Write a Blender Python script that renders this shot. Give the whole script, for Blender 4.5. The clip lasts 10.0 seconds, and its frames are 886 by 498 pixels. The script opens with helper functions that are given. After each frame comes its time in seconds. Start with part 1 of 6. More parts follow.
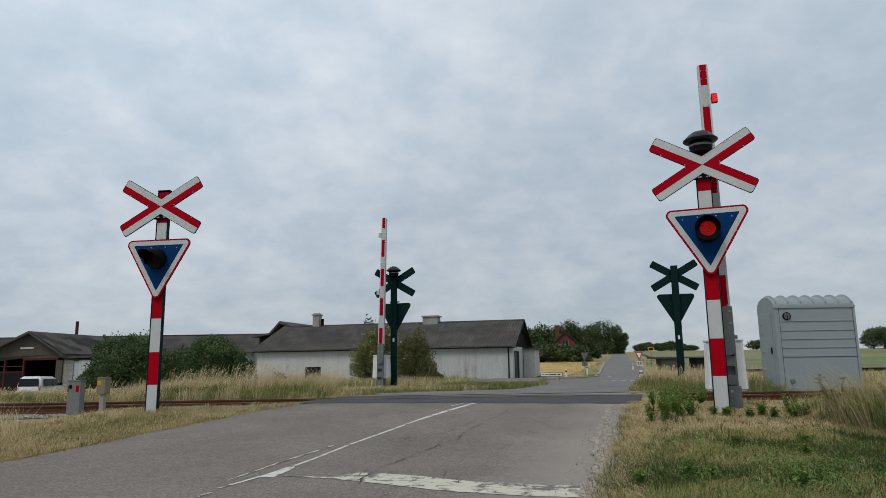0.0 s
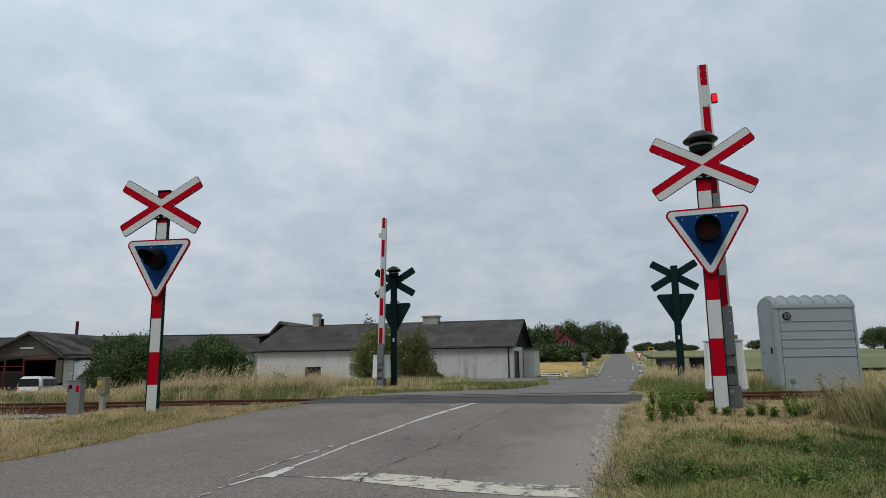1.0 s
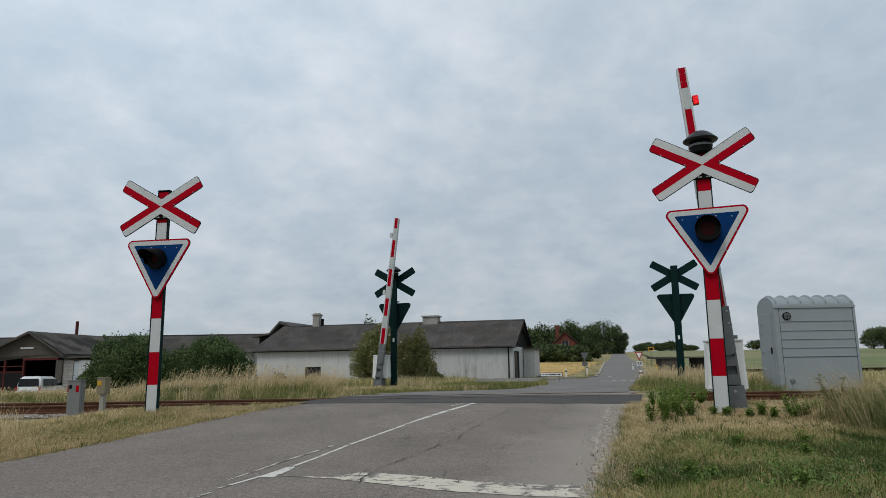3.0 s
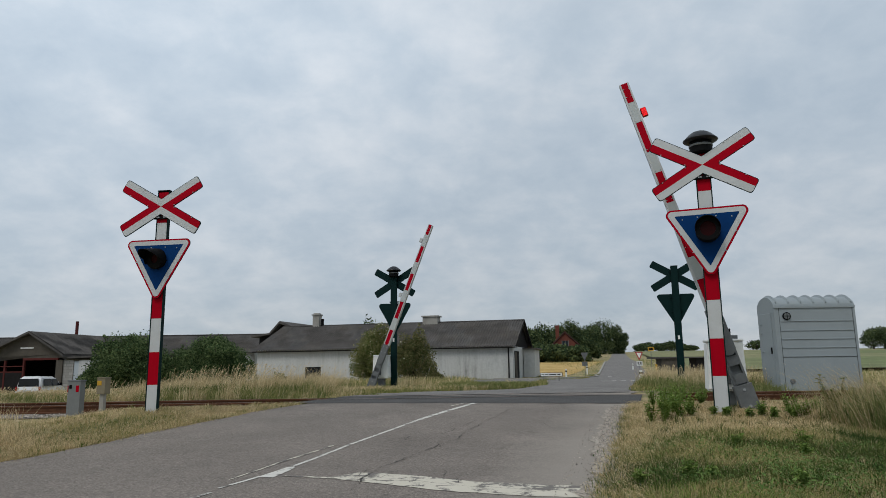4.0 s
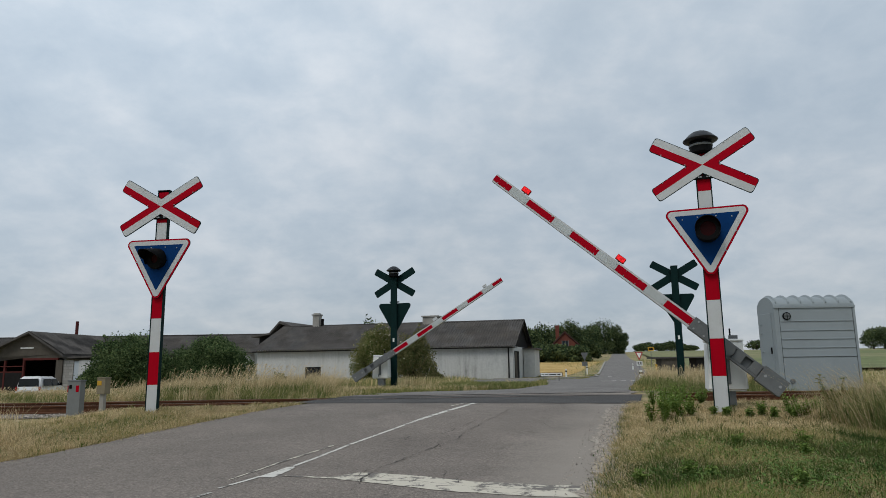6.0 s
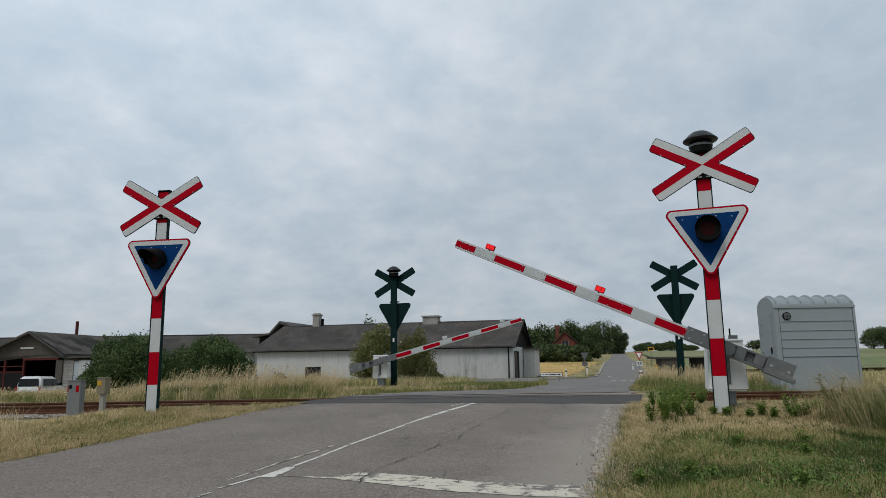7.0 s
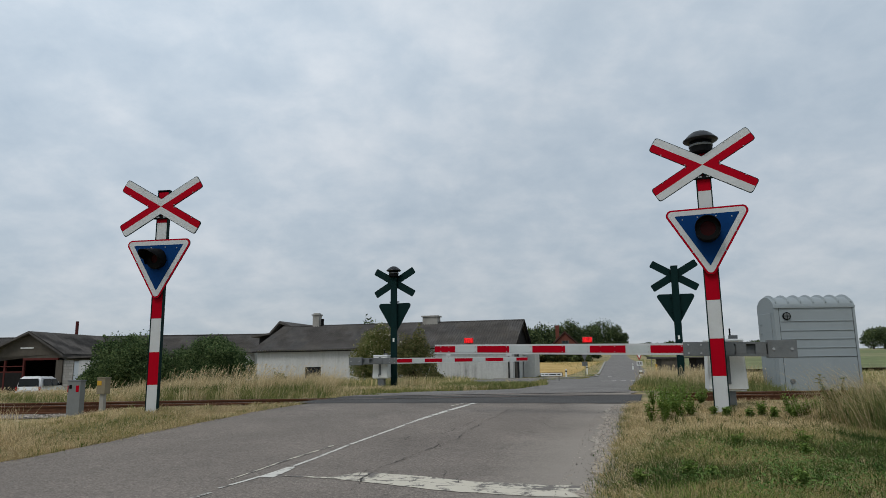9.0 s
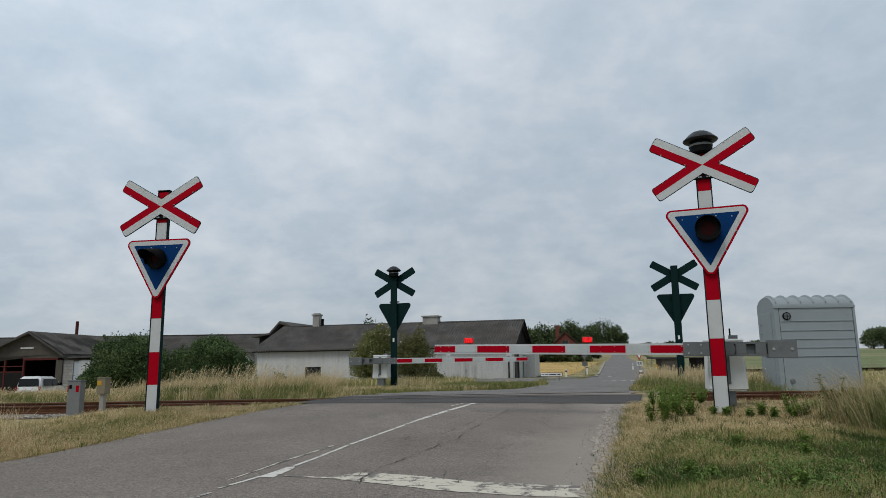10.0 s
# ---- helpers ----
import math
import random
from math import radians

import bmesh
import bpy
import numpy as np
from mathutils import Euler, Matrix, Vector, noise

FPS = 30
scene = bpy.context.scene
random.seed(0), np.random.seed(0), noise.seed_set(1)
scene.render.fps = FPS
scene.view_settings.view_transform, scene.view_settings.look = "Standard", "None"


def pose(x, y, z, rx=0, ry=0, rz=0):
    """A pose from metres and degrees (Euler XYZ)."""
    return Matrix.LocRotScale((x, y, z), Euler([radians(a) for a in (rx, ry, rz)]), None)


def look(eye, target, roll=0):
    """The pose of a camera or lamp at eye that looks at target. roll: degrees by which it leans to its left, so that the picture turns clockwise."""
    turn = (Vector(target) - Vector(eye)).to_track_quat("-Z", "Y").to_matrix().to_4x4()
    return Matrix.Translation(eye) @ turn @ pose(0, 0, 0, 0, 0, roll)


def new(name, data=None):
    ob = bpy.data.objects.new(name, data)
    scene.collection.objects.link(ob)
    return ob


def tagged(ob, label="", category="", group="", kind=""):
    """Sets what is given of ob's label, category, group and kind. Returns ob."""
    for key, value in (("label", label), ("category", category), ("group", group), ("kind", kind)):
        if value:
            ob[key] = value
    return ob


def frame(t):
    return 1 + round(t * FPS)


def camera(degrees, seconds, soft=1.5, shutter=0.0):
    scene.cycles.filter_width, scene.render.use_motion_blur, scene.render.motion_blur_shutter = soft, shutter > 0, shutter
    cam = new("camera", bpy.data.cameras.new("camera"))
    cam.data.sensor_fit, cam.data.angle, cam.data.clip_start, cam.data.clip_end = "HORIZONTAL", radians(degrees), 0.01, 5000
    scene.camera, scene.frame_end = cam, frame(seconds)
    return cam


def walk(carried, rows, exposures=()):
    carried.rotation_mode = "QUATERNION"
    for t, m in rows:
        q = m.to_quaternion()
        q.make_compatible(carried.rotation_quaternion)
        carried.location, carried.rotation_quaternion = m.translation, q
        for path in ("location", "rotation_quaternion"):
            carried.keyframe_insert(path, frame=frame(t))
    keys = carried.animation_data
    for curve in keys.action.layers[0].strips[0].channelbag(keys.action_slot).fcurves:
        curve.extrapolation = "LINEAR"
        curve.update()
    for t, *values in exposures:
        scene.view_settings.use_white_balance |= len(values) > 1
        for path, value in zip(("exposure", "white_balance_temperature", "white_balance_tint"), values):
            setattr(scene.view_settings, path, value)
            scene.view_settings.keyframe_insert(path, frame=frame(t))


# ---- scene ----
cam = camera(67.0, 10.0, soft=0.5)
EYE = pose(0, 0, 0.69, 90 + 9.913, 0, 0) @ pose(0, 0, 0, 0, 0, -0.75)
walk(cam, [(0.0, EYE), (10.0, EYE)], exposures=[(0.0, 0.0), (4.0, 0.0), (5.5, -0.015), (10.0, -0.015)])

# ---- light ----
SUN_ELEV, SUN_AZ = radians(52), radians(215)


def nodes_of(tree):
    tree.nodes.clear()

    def add(kind, **props):
        n = tree.nodes.new(kind)
        for k, v in props.items():
            if k == "inputs":
                for i, val in v.items():
                    n.inputs[i].default_value = val
            elif k == "operation":
                n.operation = v
            elif k == "blend_type":
                n.blend_type = v
            elif k == "data_type":
                n.data_type = v
            elif k == "sky_type":
                n.sky_type = v
        return n
    return add, tree.links.new


def ramp_set(node, stops):
    el = node.color_ramp.elements
    while len(el) < len(stops):
        el.new(0.5)
    for e, (p, c) in zip(el, stops):
        e.position, e.color = p, (*c, 1.0)


def build_world():
    world = bpy.data.worlds.new("overcast_sky")
    scene.world = world
    world.use_nodes = True
    add, link = nodes_of(world.node_tree)
    out = add("ShaderNodeOutputWorld")
    bg = add("ShaderNodeBackground", inputs={1: 1.12})
    link(bg.outputs[0], out.inputs[0])
    sky = add("ShaderNodeTexSky", sky_type="NISHITA")
    sky.sun_disc, sky.sun_elevation, sky.sun_rotation = False, SUN_ELEV, SUN_AZ
    scale = add("ShaderNodeVectorMath", operation="SCALE", inputs={3: 0.075})
    link(sky.outputs[0], scale.inputs[0])
    # cloud layer: a flat deck seen in perspective
    tc = add("ShaderNodeTexCoord")
    sep = add("ShaderNodeSeparateXYZ")
    link(tc.outputs["Generated"], sep.inputs[0])
    zc = add("ShaderNodeMath", operation="MAXIMUM", inputs={1: 0.0})
    link(sep.outputs[2], zc.inputs[0])
    za = add("ShaderNodeMath", operation="ADD", inputs={1: 0.40})
    link(zc.outputs[0], za.inputs[0])
    dx = add("ShaderNodeMath", operation="DIVIDE")
    dy = add("ShaderNodeMath", operation="DIVIDE")
    link(sep.outputs[0], dx.inputs[0]), link(za.outputs[0], dx.inputs[1])
    link(sep.outputs[1], dy.inputs[0]), link(za.outputs[0], dy.inputs[1])
    comb = add("ShaderNodeCombineXYZ")
    link(dx.outputs[0], comb.inputs[0]), link(dy.outputs[0], comb.inputs[1])
    big = add("ShaderNodeTexNoise", inputs={"Scale": 1.5, "Detail": 4.0, "Roughness": 0.5, "Distortion": 0.4})
    fine = add("ShaderNodeTexNoise", inputs={"Scale": 7.5, "Detail": 7.0, "Roughness": 0.58, "Distortion": 0.15})
    link(comb.outputs[0], big.inputs["Vector"]), link(comb.outputs[0], fine.inputs["Vector"])
    mixn = add("ShaderNodeMix", data_type="FLOAT", inputs={0: 0.46})
    link(big.outputs[0], mixn.inputs[2]), link(fine.outputs[0], mixn.inputs[3])
    ramp = add("ShaderNodeValToRGB")
    ramp_set(ramp, [(0.34, (0.395, 0.472, 0.552)), (0.47, (0.468, 0.537, 0.606)), (0.60, (0.572, 0.620, 0.670)), (0.72, (0.645, 0.680, 0.720))])
    link(mixn.outputs[0], ramp.inputs[0])
    mix = add("ShaderNodeMix", data_type="RGBA", inputs={0: 0.9})
    link(scale.outputs[0], mix.inputs[6]), link(ramp.outputs[0], mix.inputs[7])
    # the deck is brighter overhead than towards the horizon
    up = add("ShaderNodeMapRange", inputs={1: 0.0, 2: 0.45, 3: 0.81, 4: 1.09})
    link(sep.outputs[2], up.inputs[0])
    shade = add("ShaderNodeVectorMath", operation="SCALE")
    link(mix.outputs[2], shade.inputs[0]), link(up.outputs[0], shade.inputs[3])
    # thinner cloud high on the west side lets more light through
    toward = add("ShaderNodeVectorMath", operation="DOT_PRODUCT")
    toward.inputs[1].default_value = (-0.52, 0.62, 0.59)
    link(tc.outputs["Generated"], toward.inputs[0])
    thin = add("ShaderNodeMapRange", inputs={1: 0.72, 2: 1.0, 3: 0.965, 4: 1.15})
    link(toward.outputs["Value"], thin.inputs[0])
    veil = add("ShaderNodeVectorMath", operation="SCALE")
    link(shade.outputs[0], veil.inputs[0]), link(thin.outputs[0], veil.inputs[3])
    link(veil.outputs[0], bg.inputs[0])
    sun = new("sun", bpy.data.lights.new("sun", "SUN"))
    sun.data.energy, sun.data.angle, sun.data.color = 1.35, radians(25), (1.0, 0.96, 0.9)
    sx, sy = math.sin(SUN_AZ), math.cos(SUN_AZ)
    d = Vector((sx * math.cos(SUN_ELEV), sy * math.cos(SUN_ELEV), math.sin(SUN_ELEV)))
    sun.matrix_basis = look(d * 50, (0, 0, 0))


build_world()


# ---- materials ----
def mat(name, color, rough=0.7, metal=0.0, vary=0.25, scale=6.0, bump=0.15, fine=60.0, dirt=None, dirt_amount=0.0, island=0.0, emit=None, power=0.0, coat=0.0, translucent=0.0, spec=0.2):
    """Painted or natural surface: base colour with two scales of variation, optional dirt and relief."""
    m = bpy.data.materials.new(name)
    m.use_nodes = True
    add, link = nodes_of(m.node_tree)
    out = add("ShaderNodeOutputMaterial")
    b = add("ShaderNodeBsdfPrincipled", inputs={"Roughness": rough, "Metallic": metal, "Coat Weight": coat, "Specular IOR Level": spec})
    link(b.outputs[0], out.inputs[0])
    tc = add("ShaderNodeTexCoord")
    geo = add("ShaderNodeNewGeometry")
    n1 = add("ShaderNodeTexNoise", inputs={"Scale": scale, "Detail": 5.0, "Roughness": 0.6})
    n2 = add("ShaderNodeTexNoise", inputs={"Scale": fine, "Detail": 3.0, "Roughness": 0.6})
    link(tc.outputs["Object"], n1.inputs["Vector"]), link(tc.outputs["Object"], n2.inputs["Vector"])
    mm = add("ShaderNodeMix", data_type="FLOAT", inputs={0: 0.4})
    link(n1.outputs[0], mm.inputs[2]), link(n2.outputs[0], mm.inputs[3])
    mr = add("ShaderNodeMapRange", inputs={1: 0.3, 2: 0.7, 3: 1.0 - vary, 4: 1.0 + vary})
    link(mm.outputs[0], mr.inputs[0])
    val = mr.outputs[0]
    if island:
        rr = add("ShaderNodeMapRange", inputs={1: 0.0, 2: 1.0, 3: 1.0 - island, 4: 1.0 + island})
        link(geo.outputs["Random Per Island"], rr.inputs[0])
        mu = add("ShaderNodeMath", operation="MULTIPLY")
        link(val, mu.inputs[0]), link(rr.outputs[0], mu.inputs[1])
        val = mu.outputs[0]
    sc = add("ShaderNodeVectorMath", operation="SCALE")
    sc.inputs[0].default_value = color
    link(val, sc.inputs[3])
    col = sc.outputs[0]
    if dirt:
        n3 = add("ShaderNodeTexNoise", inputs={"Scale": scale * 0.45, "Detail": 8.0, "Roughness": 0.72})
        link(tc.outputs["Object"], n3.inputs["Vector"])
        r3 = add("ShaderNodeMapRange", inputs={1: 0.48, 2: 0.75, 3: 0.0, 4: dirt_amount})
        link(n3.outputs[0], r3.inputs[0])
        mx = add("ShaderNodeMix", data_type="RGBA")
        mx.inputs[7].default_value = (*dirt, 1)
        link(r3.outputs[0], mx.inputs[0]), link(col, mx.inputs[6])
        col = mx.outputs[2]
    link(col, b.inputs["Base Color"])
    if bump:
        bp = add("ShaderNodeBump", inputs={"Strength": bump, "Distance": 0.01})
        link(n2.outputs[0], bp.inputs["Height"])
        link(bp.outputs[0], b.inputs["Normal"])
    rv = add("ShaderNodeMapRange", inputs={1: 0.3, 2: 0.7, 3: max(0.02, rough - 0.08), 4: min(1.0, rough + 0.08)})
    link(n1.outputs[0], rv.inputs[0])
    link(rv.outputs[0], b.inputs["Roughness"])
    if translucent:
        tr = add("ShaderNodeBsdfTranslucent")
        link(col, tr.inputs[0])
        ms = add("ShaderNodeMixShader", inputs={0: translucent})
        link(b.outputs[0], ms.inputs[1]), link(tr.outputs[0], ms.inputs[2])
        link(ms.outputs[0], out.inputs[0])
    if emit:
        b.inputs["Emission Color"].default_value = (*emit, 1)
        es = add("ShaderNodeMapRange", inputs={1: 0.35, 2: 0.6, 3: power * 0.18, 4: power * 1.8})
        link(n2.outputs[0], es.inputs[0])
        link(es.outputs[0], b.inputs["Emission Strength"])
    return m


def two_tone(name, a, b_col, scale, rough=0.9, island=0.0, fine=40.0, bump=0.3, lo=0.42, hi=0.58, translucent=0.0):
    """Natural cover that goes from one colour to another in patches."""
    m = bpy.data.materials.new(name)
    m.use_nodes = True
    add, link = nodes_of(m.node_tree)
    out = add("ShaderNodeOutputMaterial")
    b = add("ShaderNodeBsdfPrincipled", inputs={"Roughness": rough, "Specular IOR Level": 0.25})
    tc, geo = add("ShaderNodeTexCoord"), add("ShaderNodeNewGeometry")
    n1 = add("ShaderNodeTexNoise", inputs={"Scale": scale, "Detail": 6.0, "Roughness": 0.62})
    n2 = add("ShaderNodeTexNoise", inputs={"Scale": fine, "Detail": 4.0, "Roughness": 0.65})
    link(tc.outputs["Object"], n1.inputs["Vector"]), link(tc.outputs["Object"], n2.inputs["Vector"])
    val = n1.outputs[0]
    if island:
        ad = add("ShaderNodeMath", operation="MULTIPLY_ADD", inputs={1: island, 2: -island / 2})
        link(geo.outputs["Random Per Island"], ad.inputs[0])
        a2 = add("ShaderNodeMath", operation="ADD")
        link(val, a2.inputs[0]), link(ad.outputs[0], a2.inputs[1])
        val = a2.outputs[0]
    rg = add("ShaderNodeMapRange", inputs={1: lo, 2: hi, 3: 0.0, 4: 1.0})
    link(val, rg.inputs[0])
    mx = add("ShaderNodeMix", data_type="RGBA")
    mx.inputs[6].default_value, mx.inputs[7].default_value = (*a, 1), (*b_col, 1)
    link(rg.outputs[0], mx.inputs[0])
    v2 = add("ShaderNodeMapRange", inputs={1: 0.3, 2: 0.7, 3: 0.65, 4: 1.35})
    link(n2.outputs[0], v2.inputs[0])
    sc = add("ShaderNodeVectorMath", operation="SCALE")
    link(mx.outputs[2], sc.inputs[0]), link(v2.outputs[0], sc.inputs[3])
    link(sc.outputs[0], b.inputs["Base Color"])
    bp = add("ShaderNodeBump", inputs={"Strength": bump, "Distance": 0.03})
    link(n2.outputs[0], bp.inputs["Height"]), link(bp.outputs[0], b.inputs["Normal"])
    if translucent:
        tr = add("ShaderNodeBsdfTranslucent")
        link(sc.outputs[0], tr.inputs[0])
        ms = add("ShaderNodeMixShader", inputs={0: translucent})
        link(b.outputs[0], ms.inputs[1]), link(tr.outputs[0], ms.inputs[2])
        link(ms.outputs[0], out.inputs[0])
    else:
        link(b.outputs[0], out.inputs[0])
    return m


def streaked(name, color, stain, amount):
    """Old whitewash: broad patches of grime and long streaks run down from the eaves."""
    m = bpy.data.materials.new(name)
    m.use_nodes = True
    add, link = nodes_of(m.node_tree)
    out = add("ShaderNodeOutputMaterial")
    b = add("ShaderNodeBsdfPrincipled", inputs={"Roughness": 0.95, "Specular IOR Level": 0.15})
    link(b.outputs[0], out.inputs[0])
    tc = add("ShaderNodeTexCoord")
    squeeze = add("ShaderNodeVectorMath", operation="MULTIPLY")
    squeeze.inputs[1].default_value = (3.2, 3.2, 0.28)
    link(tc.outputs["Object"], squeeze.inputs[0])
    run = add("ShaderNodeTexNoise", inputs={"Scale": 1.0, "Detail": 7.0, "Roughness": 0.7})
    link(squeeze.outputs[0], run.inputs["Vector"])
    patch = add("ShaderNodeTexNoise", inputs={"Scale": 0.33, "Detail": 5.0, "Roughness": 0.6})
    fine = add("ShaderNodeTexNoise", inputs={"Scale": 7.0, "Detail": 5.0, "Roughness": 0.65})
    link(tc.outputs["Object"], patch.inputs["Vector"]), link(tc.outputs["Object"], fine.inputs["Vector"])
    r1 = add("ShaderNodeMapRange", inputs={1: 0.42, 2: 0.68, 3: 0.0, 4: amount})
    r2 = add("ShaderNodeMapRange", inputs={1: 0.40, 2: 0.60, 3: 0.12, 4: 1.0})
    link(run.outputs[0], r1.inputs[0]), link(patch.outputs[0], r2.inputs[0])
    mu = add("ShaderNodeMath", operation="MULTIPLY")
    link(r1.outputs[0], mu.inputs[0]), link(r2.outputs[0], mu.inputs[1])
    mx = add("ShaderNodeMix", data_type="RGBA")
    mx.inputs[6].default_value, mx.inputs[7].default_value = (*color, 1), (*stain, 1)
    link(mu.outputs[0], mx.inputs[0])
    r3 = add("ShaderNodeMapRange", inputs={1: 0.3, 2: 0.7, 3: 0.90, 4: 1.10})
    link(fine.outputs[0], r3.inputs[0])
    sc = add("ShaderNodeVectorMath", operation="SCALE")
    link(mx.outputs[2], sc.inputs[0]), link(r3.outputs[0], sc.inputs[3]), link(sc.outputs[0], b.inputs["Base Color"])
    bp = add("ShaderNodeBump", inputs={"Strength": 0.3, "Distance": 0.02})
    link(fine.outputs[0], bp.inputs["Height"]), link(bp.outputs[0], b.inputs["Normal"])
    return m


def blockwork(name, face, joint):
    """Concrete blocks of 0.4 by 0.2 m with dark joints, on a wall that runs along x."""
    m = bpy.data.materials.new(name)
    m.use_nodes = True
    add, link = nodes_of(m.node_tree)
    out = add("ShaderNodeOutputMaterial")
    b = add("ShaderNodeBsdfPrincipled", inputs={"Roughness": 0.92, "Specular IOR Level": 0.15})
    link(b.outputs[0], out.inputs[0])
    tc, sep, comb = add("ShaderNodeTexCoord"), add("ShaderNodeSeparateXYZ"), add("ShaderNodeCombineXYZ")
    link(tc.outputs["Object"], sep.inputs[0])
    along = add("ShaderNodeMath", operation="ADD")
    link(sep.outputs[0], along.inputs[0]), link(sep.outputs[1], along.inputs[1])
    link(along.outputs[0], comb.inputs[0]), link(sep.outputs[2], comb.inputs[1])
    br = add("ShaderNodeTexBrick", inputs={"Scale": 1.0, "Mortar Size": 0.016, "Brick Width": 0.40, "Row Height": 0.20})
    br.inputs["Color1"].default_value, br.inputs["Color2"].default_value = (*face, 1), (*[c * 0.82 for c in face], 1)
    br.inputs["Mortar"].default_value = (*joint, 1)
    link(comb.outputs[0], br.inputs["Vector"]), link(br.outputs["Color"], b.inputs["Base Color"])
    bp = add("ShaderNodeBump", inputs={"Strength": 0.6, "Distance": 0.02})
    bp.invert = True
    link(br.outputs["Fac"], bp.inputs["Height"]), link(bp.outputs[0], b.inputs["Normal"])
    return m


def asphalt(name, tone, tint=(1.0, 1.0, 1.0), crack=0.0, dust=False):
    """Worn asphalt: stone speckle, broad patches, faint lengthwise wear and hairline cracks."""
    m = bpy.data.materials.new(name)
    m.use_nodes = True
    add, link = nodes_of(m.node_tree)
    out = add("ShaderNodeOutputMaterial")
    b = add("ShaderNodeBsdfPrincipled", inputs={"Roughness": 0.88, "Specular IOR Level": 0.3})
    link(b.outputs[0], out.inputs[0])
    tc = add("ShaderNodeTexCoord")
    pos = tc.outputs["Object"]
    speck = add("ShaderNodeTexVoronoi", inputs={"Scale": 95.0})
    link(pos, speck.inputs["Vector"])
    patch = add("ShaderNodeTexNoise", inputs={"Scale": 0.7, "Detail": 7.0, "Roughness": 0.65})
    link(pos, patch.inputs["Vector"])
    grain = add("ShaderNodeTexNoise", inputs={"Scale": 45.0, "Detail": 4.0, "Roughness": 0.7})
    link(pos, grain.inputs["Vector"])
    r1 = add("ShaderNodeMapRange", inputs={1: 0.0, 2: 1.0, 3: 0.66, 4: 1.40})
    sepc = add("ShaderNodeSeparateColor")
    link(speck.outputs["Color"], sepc.inputs[0]), link(sepc.outputs[0], r1.inputs[0])
    r2 = add("ShaderNodeMapRange", inputs={1: 0.3, 2: 0.7, 3: 0.82, 4: 1.2})
    link(patch.outputs[0], r2.inputs[0])
    r3 = add("ShaderNodeMapRange", inputs={1: 0.3, 2: 0.7, 3: 0.66, 4: 1.34})
    link(grain.outputs[0], r3.inputs[0])
    m1 = add("ShaderNodeMath", operation="MULTIPLY")
    m2 = add("ShaderNodeMath", operation="MULTIPLY")
    link(r1.outputs[0], m1.inputs[0]), link(r2.outputs[0], m1.inputs[1])
    link(m1.outputs[0], m2.inputs[0]), link(r3.outputs[0], m2.inputs[1])
    sc = add("ShaderNodeVectorMath", operation="SCALE")
    sc.inputs[0].default_value = tuple(tone * t for t in tint)
    link(m2.outputs[0], sc.inputs[3])
    col = sc.outputs[0]
    if crack:
        warp = add("ShaderNodeTexNoise", inputs={"Scale": 2.2, "Detail": 6.0, "Roughness": 0.7})
        link(pos, warp.inputs["Vector"])
        wv = add("ShaderNodeVectorMath", operation="MULTIPLY_ADD")
        wv.inputs[1].default_value = (0.9, 0.9, 0.9)
        link(warp.outputs["Color"], wv.inputs[0]), link(pos, wv.inputs[2])
        cell = add("ShaderNodeTexVoronoi", inputs={"Scale": 0.42})
        cell.feature = "DISTANCE_TO_EDGE"
        link(wv.outputs[0], cell.inputs["Vector"])
        line = add("ShaderNodeMapRange", inputs={1: 0.003, 2: 0.011, 3: 1.0, 4: 0.0})
        link(cell.outputs[0], line.inputs[0])
        where = add("ShaderNodeTexNoise", inputs={"Scale": 0.35, "Detail": 3.0})
        link(pos, where.inputs["Vector"])
        wr = add("ShaderNodeMapRange", inputs={1: 0.46, 2: 0.55, 3: 0.0, 4: 0.28})
        link(where.outputs[0], wr.inputs[0])
        lm = add("ShaderNodeMath", operation="MULTIPLY")
        link(line.outputs[0], lm.inputs[0]), link(wr.outputs[0], lm.inputs[1])
        cm = add("ShaderNodeMix", data_type="RGBA")
        cm.inputs[7].default_value = (0.03, 0.028, 0.026, 1)
        link(lm.outputs[0], cm.inputs[0]), link(col, cm.inputs[6])
        col = cm.outputs[2]
    if dust:
        # pale grit swept towards the edge of the carriageway
        across = add("ShaderNodeVectorMath", operation="DOT_PRODUCT")
        across.inputs[1].default_value = (math.cos(radians(17)), -math.sin(radians(17)), 0.0)
        link(pos, across.inputs[0])
        shift = add("ShaderNodeMath", operation="MULTIPLY_ADD", inputs={1: 0.9})
        link(patch.outputs[0], shift.inputs[0]), link(across.outputs["Value"], shift.inputs[2])
        grit = add("ShaderNodeMapRange", inputs={1: -1.1, 2: -0.30, 3: 0.0, 4: 0.85})
        link(shift.outputs[0], grit.inputs[0])
        gm = add("ShaderNodeMix", data_type="RGBA")
        gm.inputs[7].default_value = (0.275, 0.243, 0.208, 1)
        link(grit.outputs[0], gm.inputs[0]), link(col, gm.inputs[6])
        col = gm.outputs[2]
    link(col, b.inputs["Base Color"])
    bp = add("ShaderNodeBump", inputs={"Strength": 0.5, "Distance": 0.006})
    link(speck.outputs["Distance"], bp.inputs["Height"]), link(bp.outputs[0], b.inputs["Normal"])
    return m


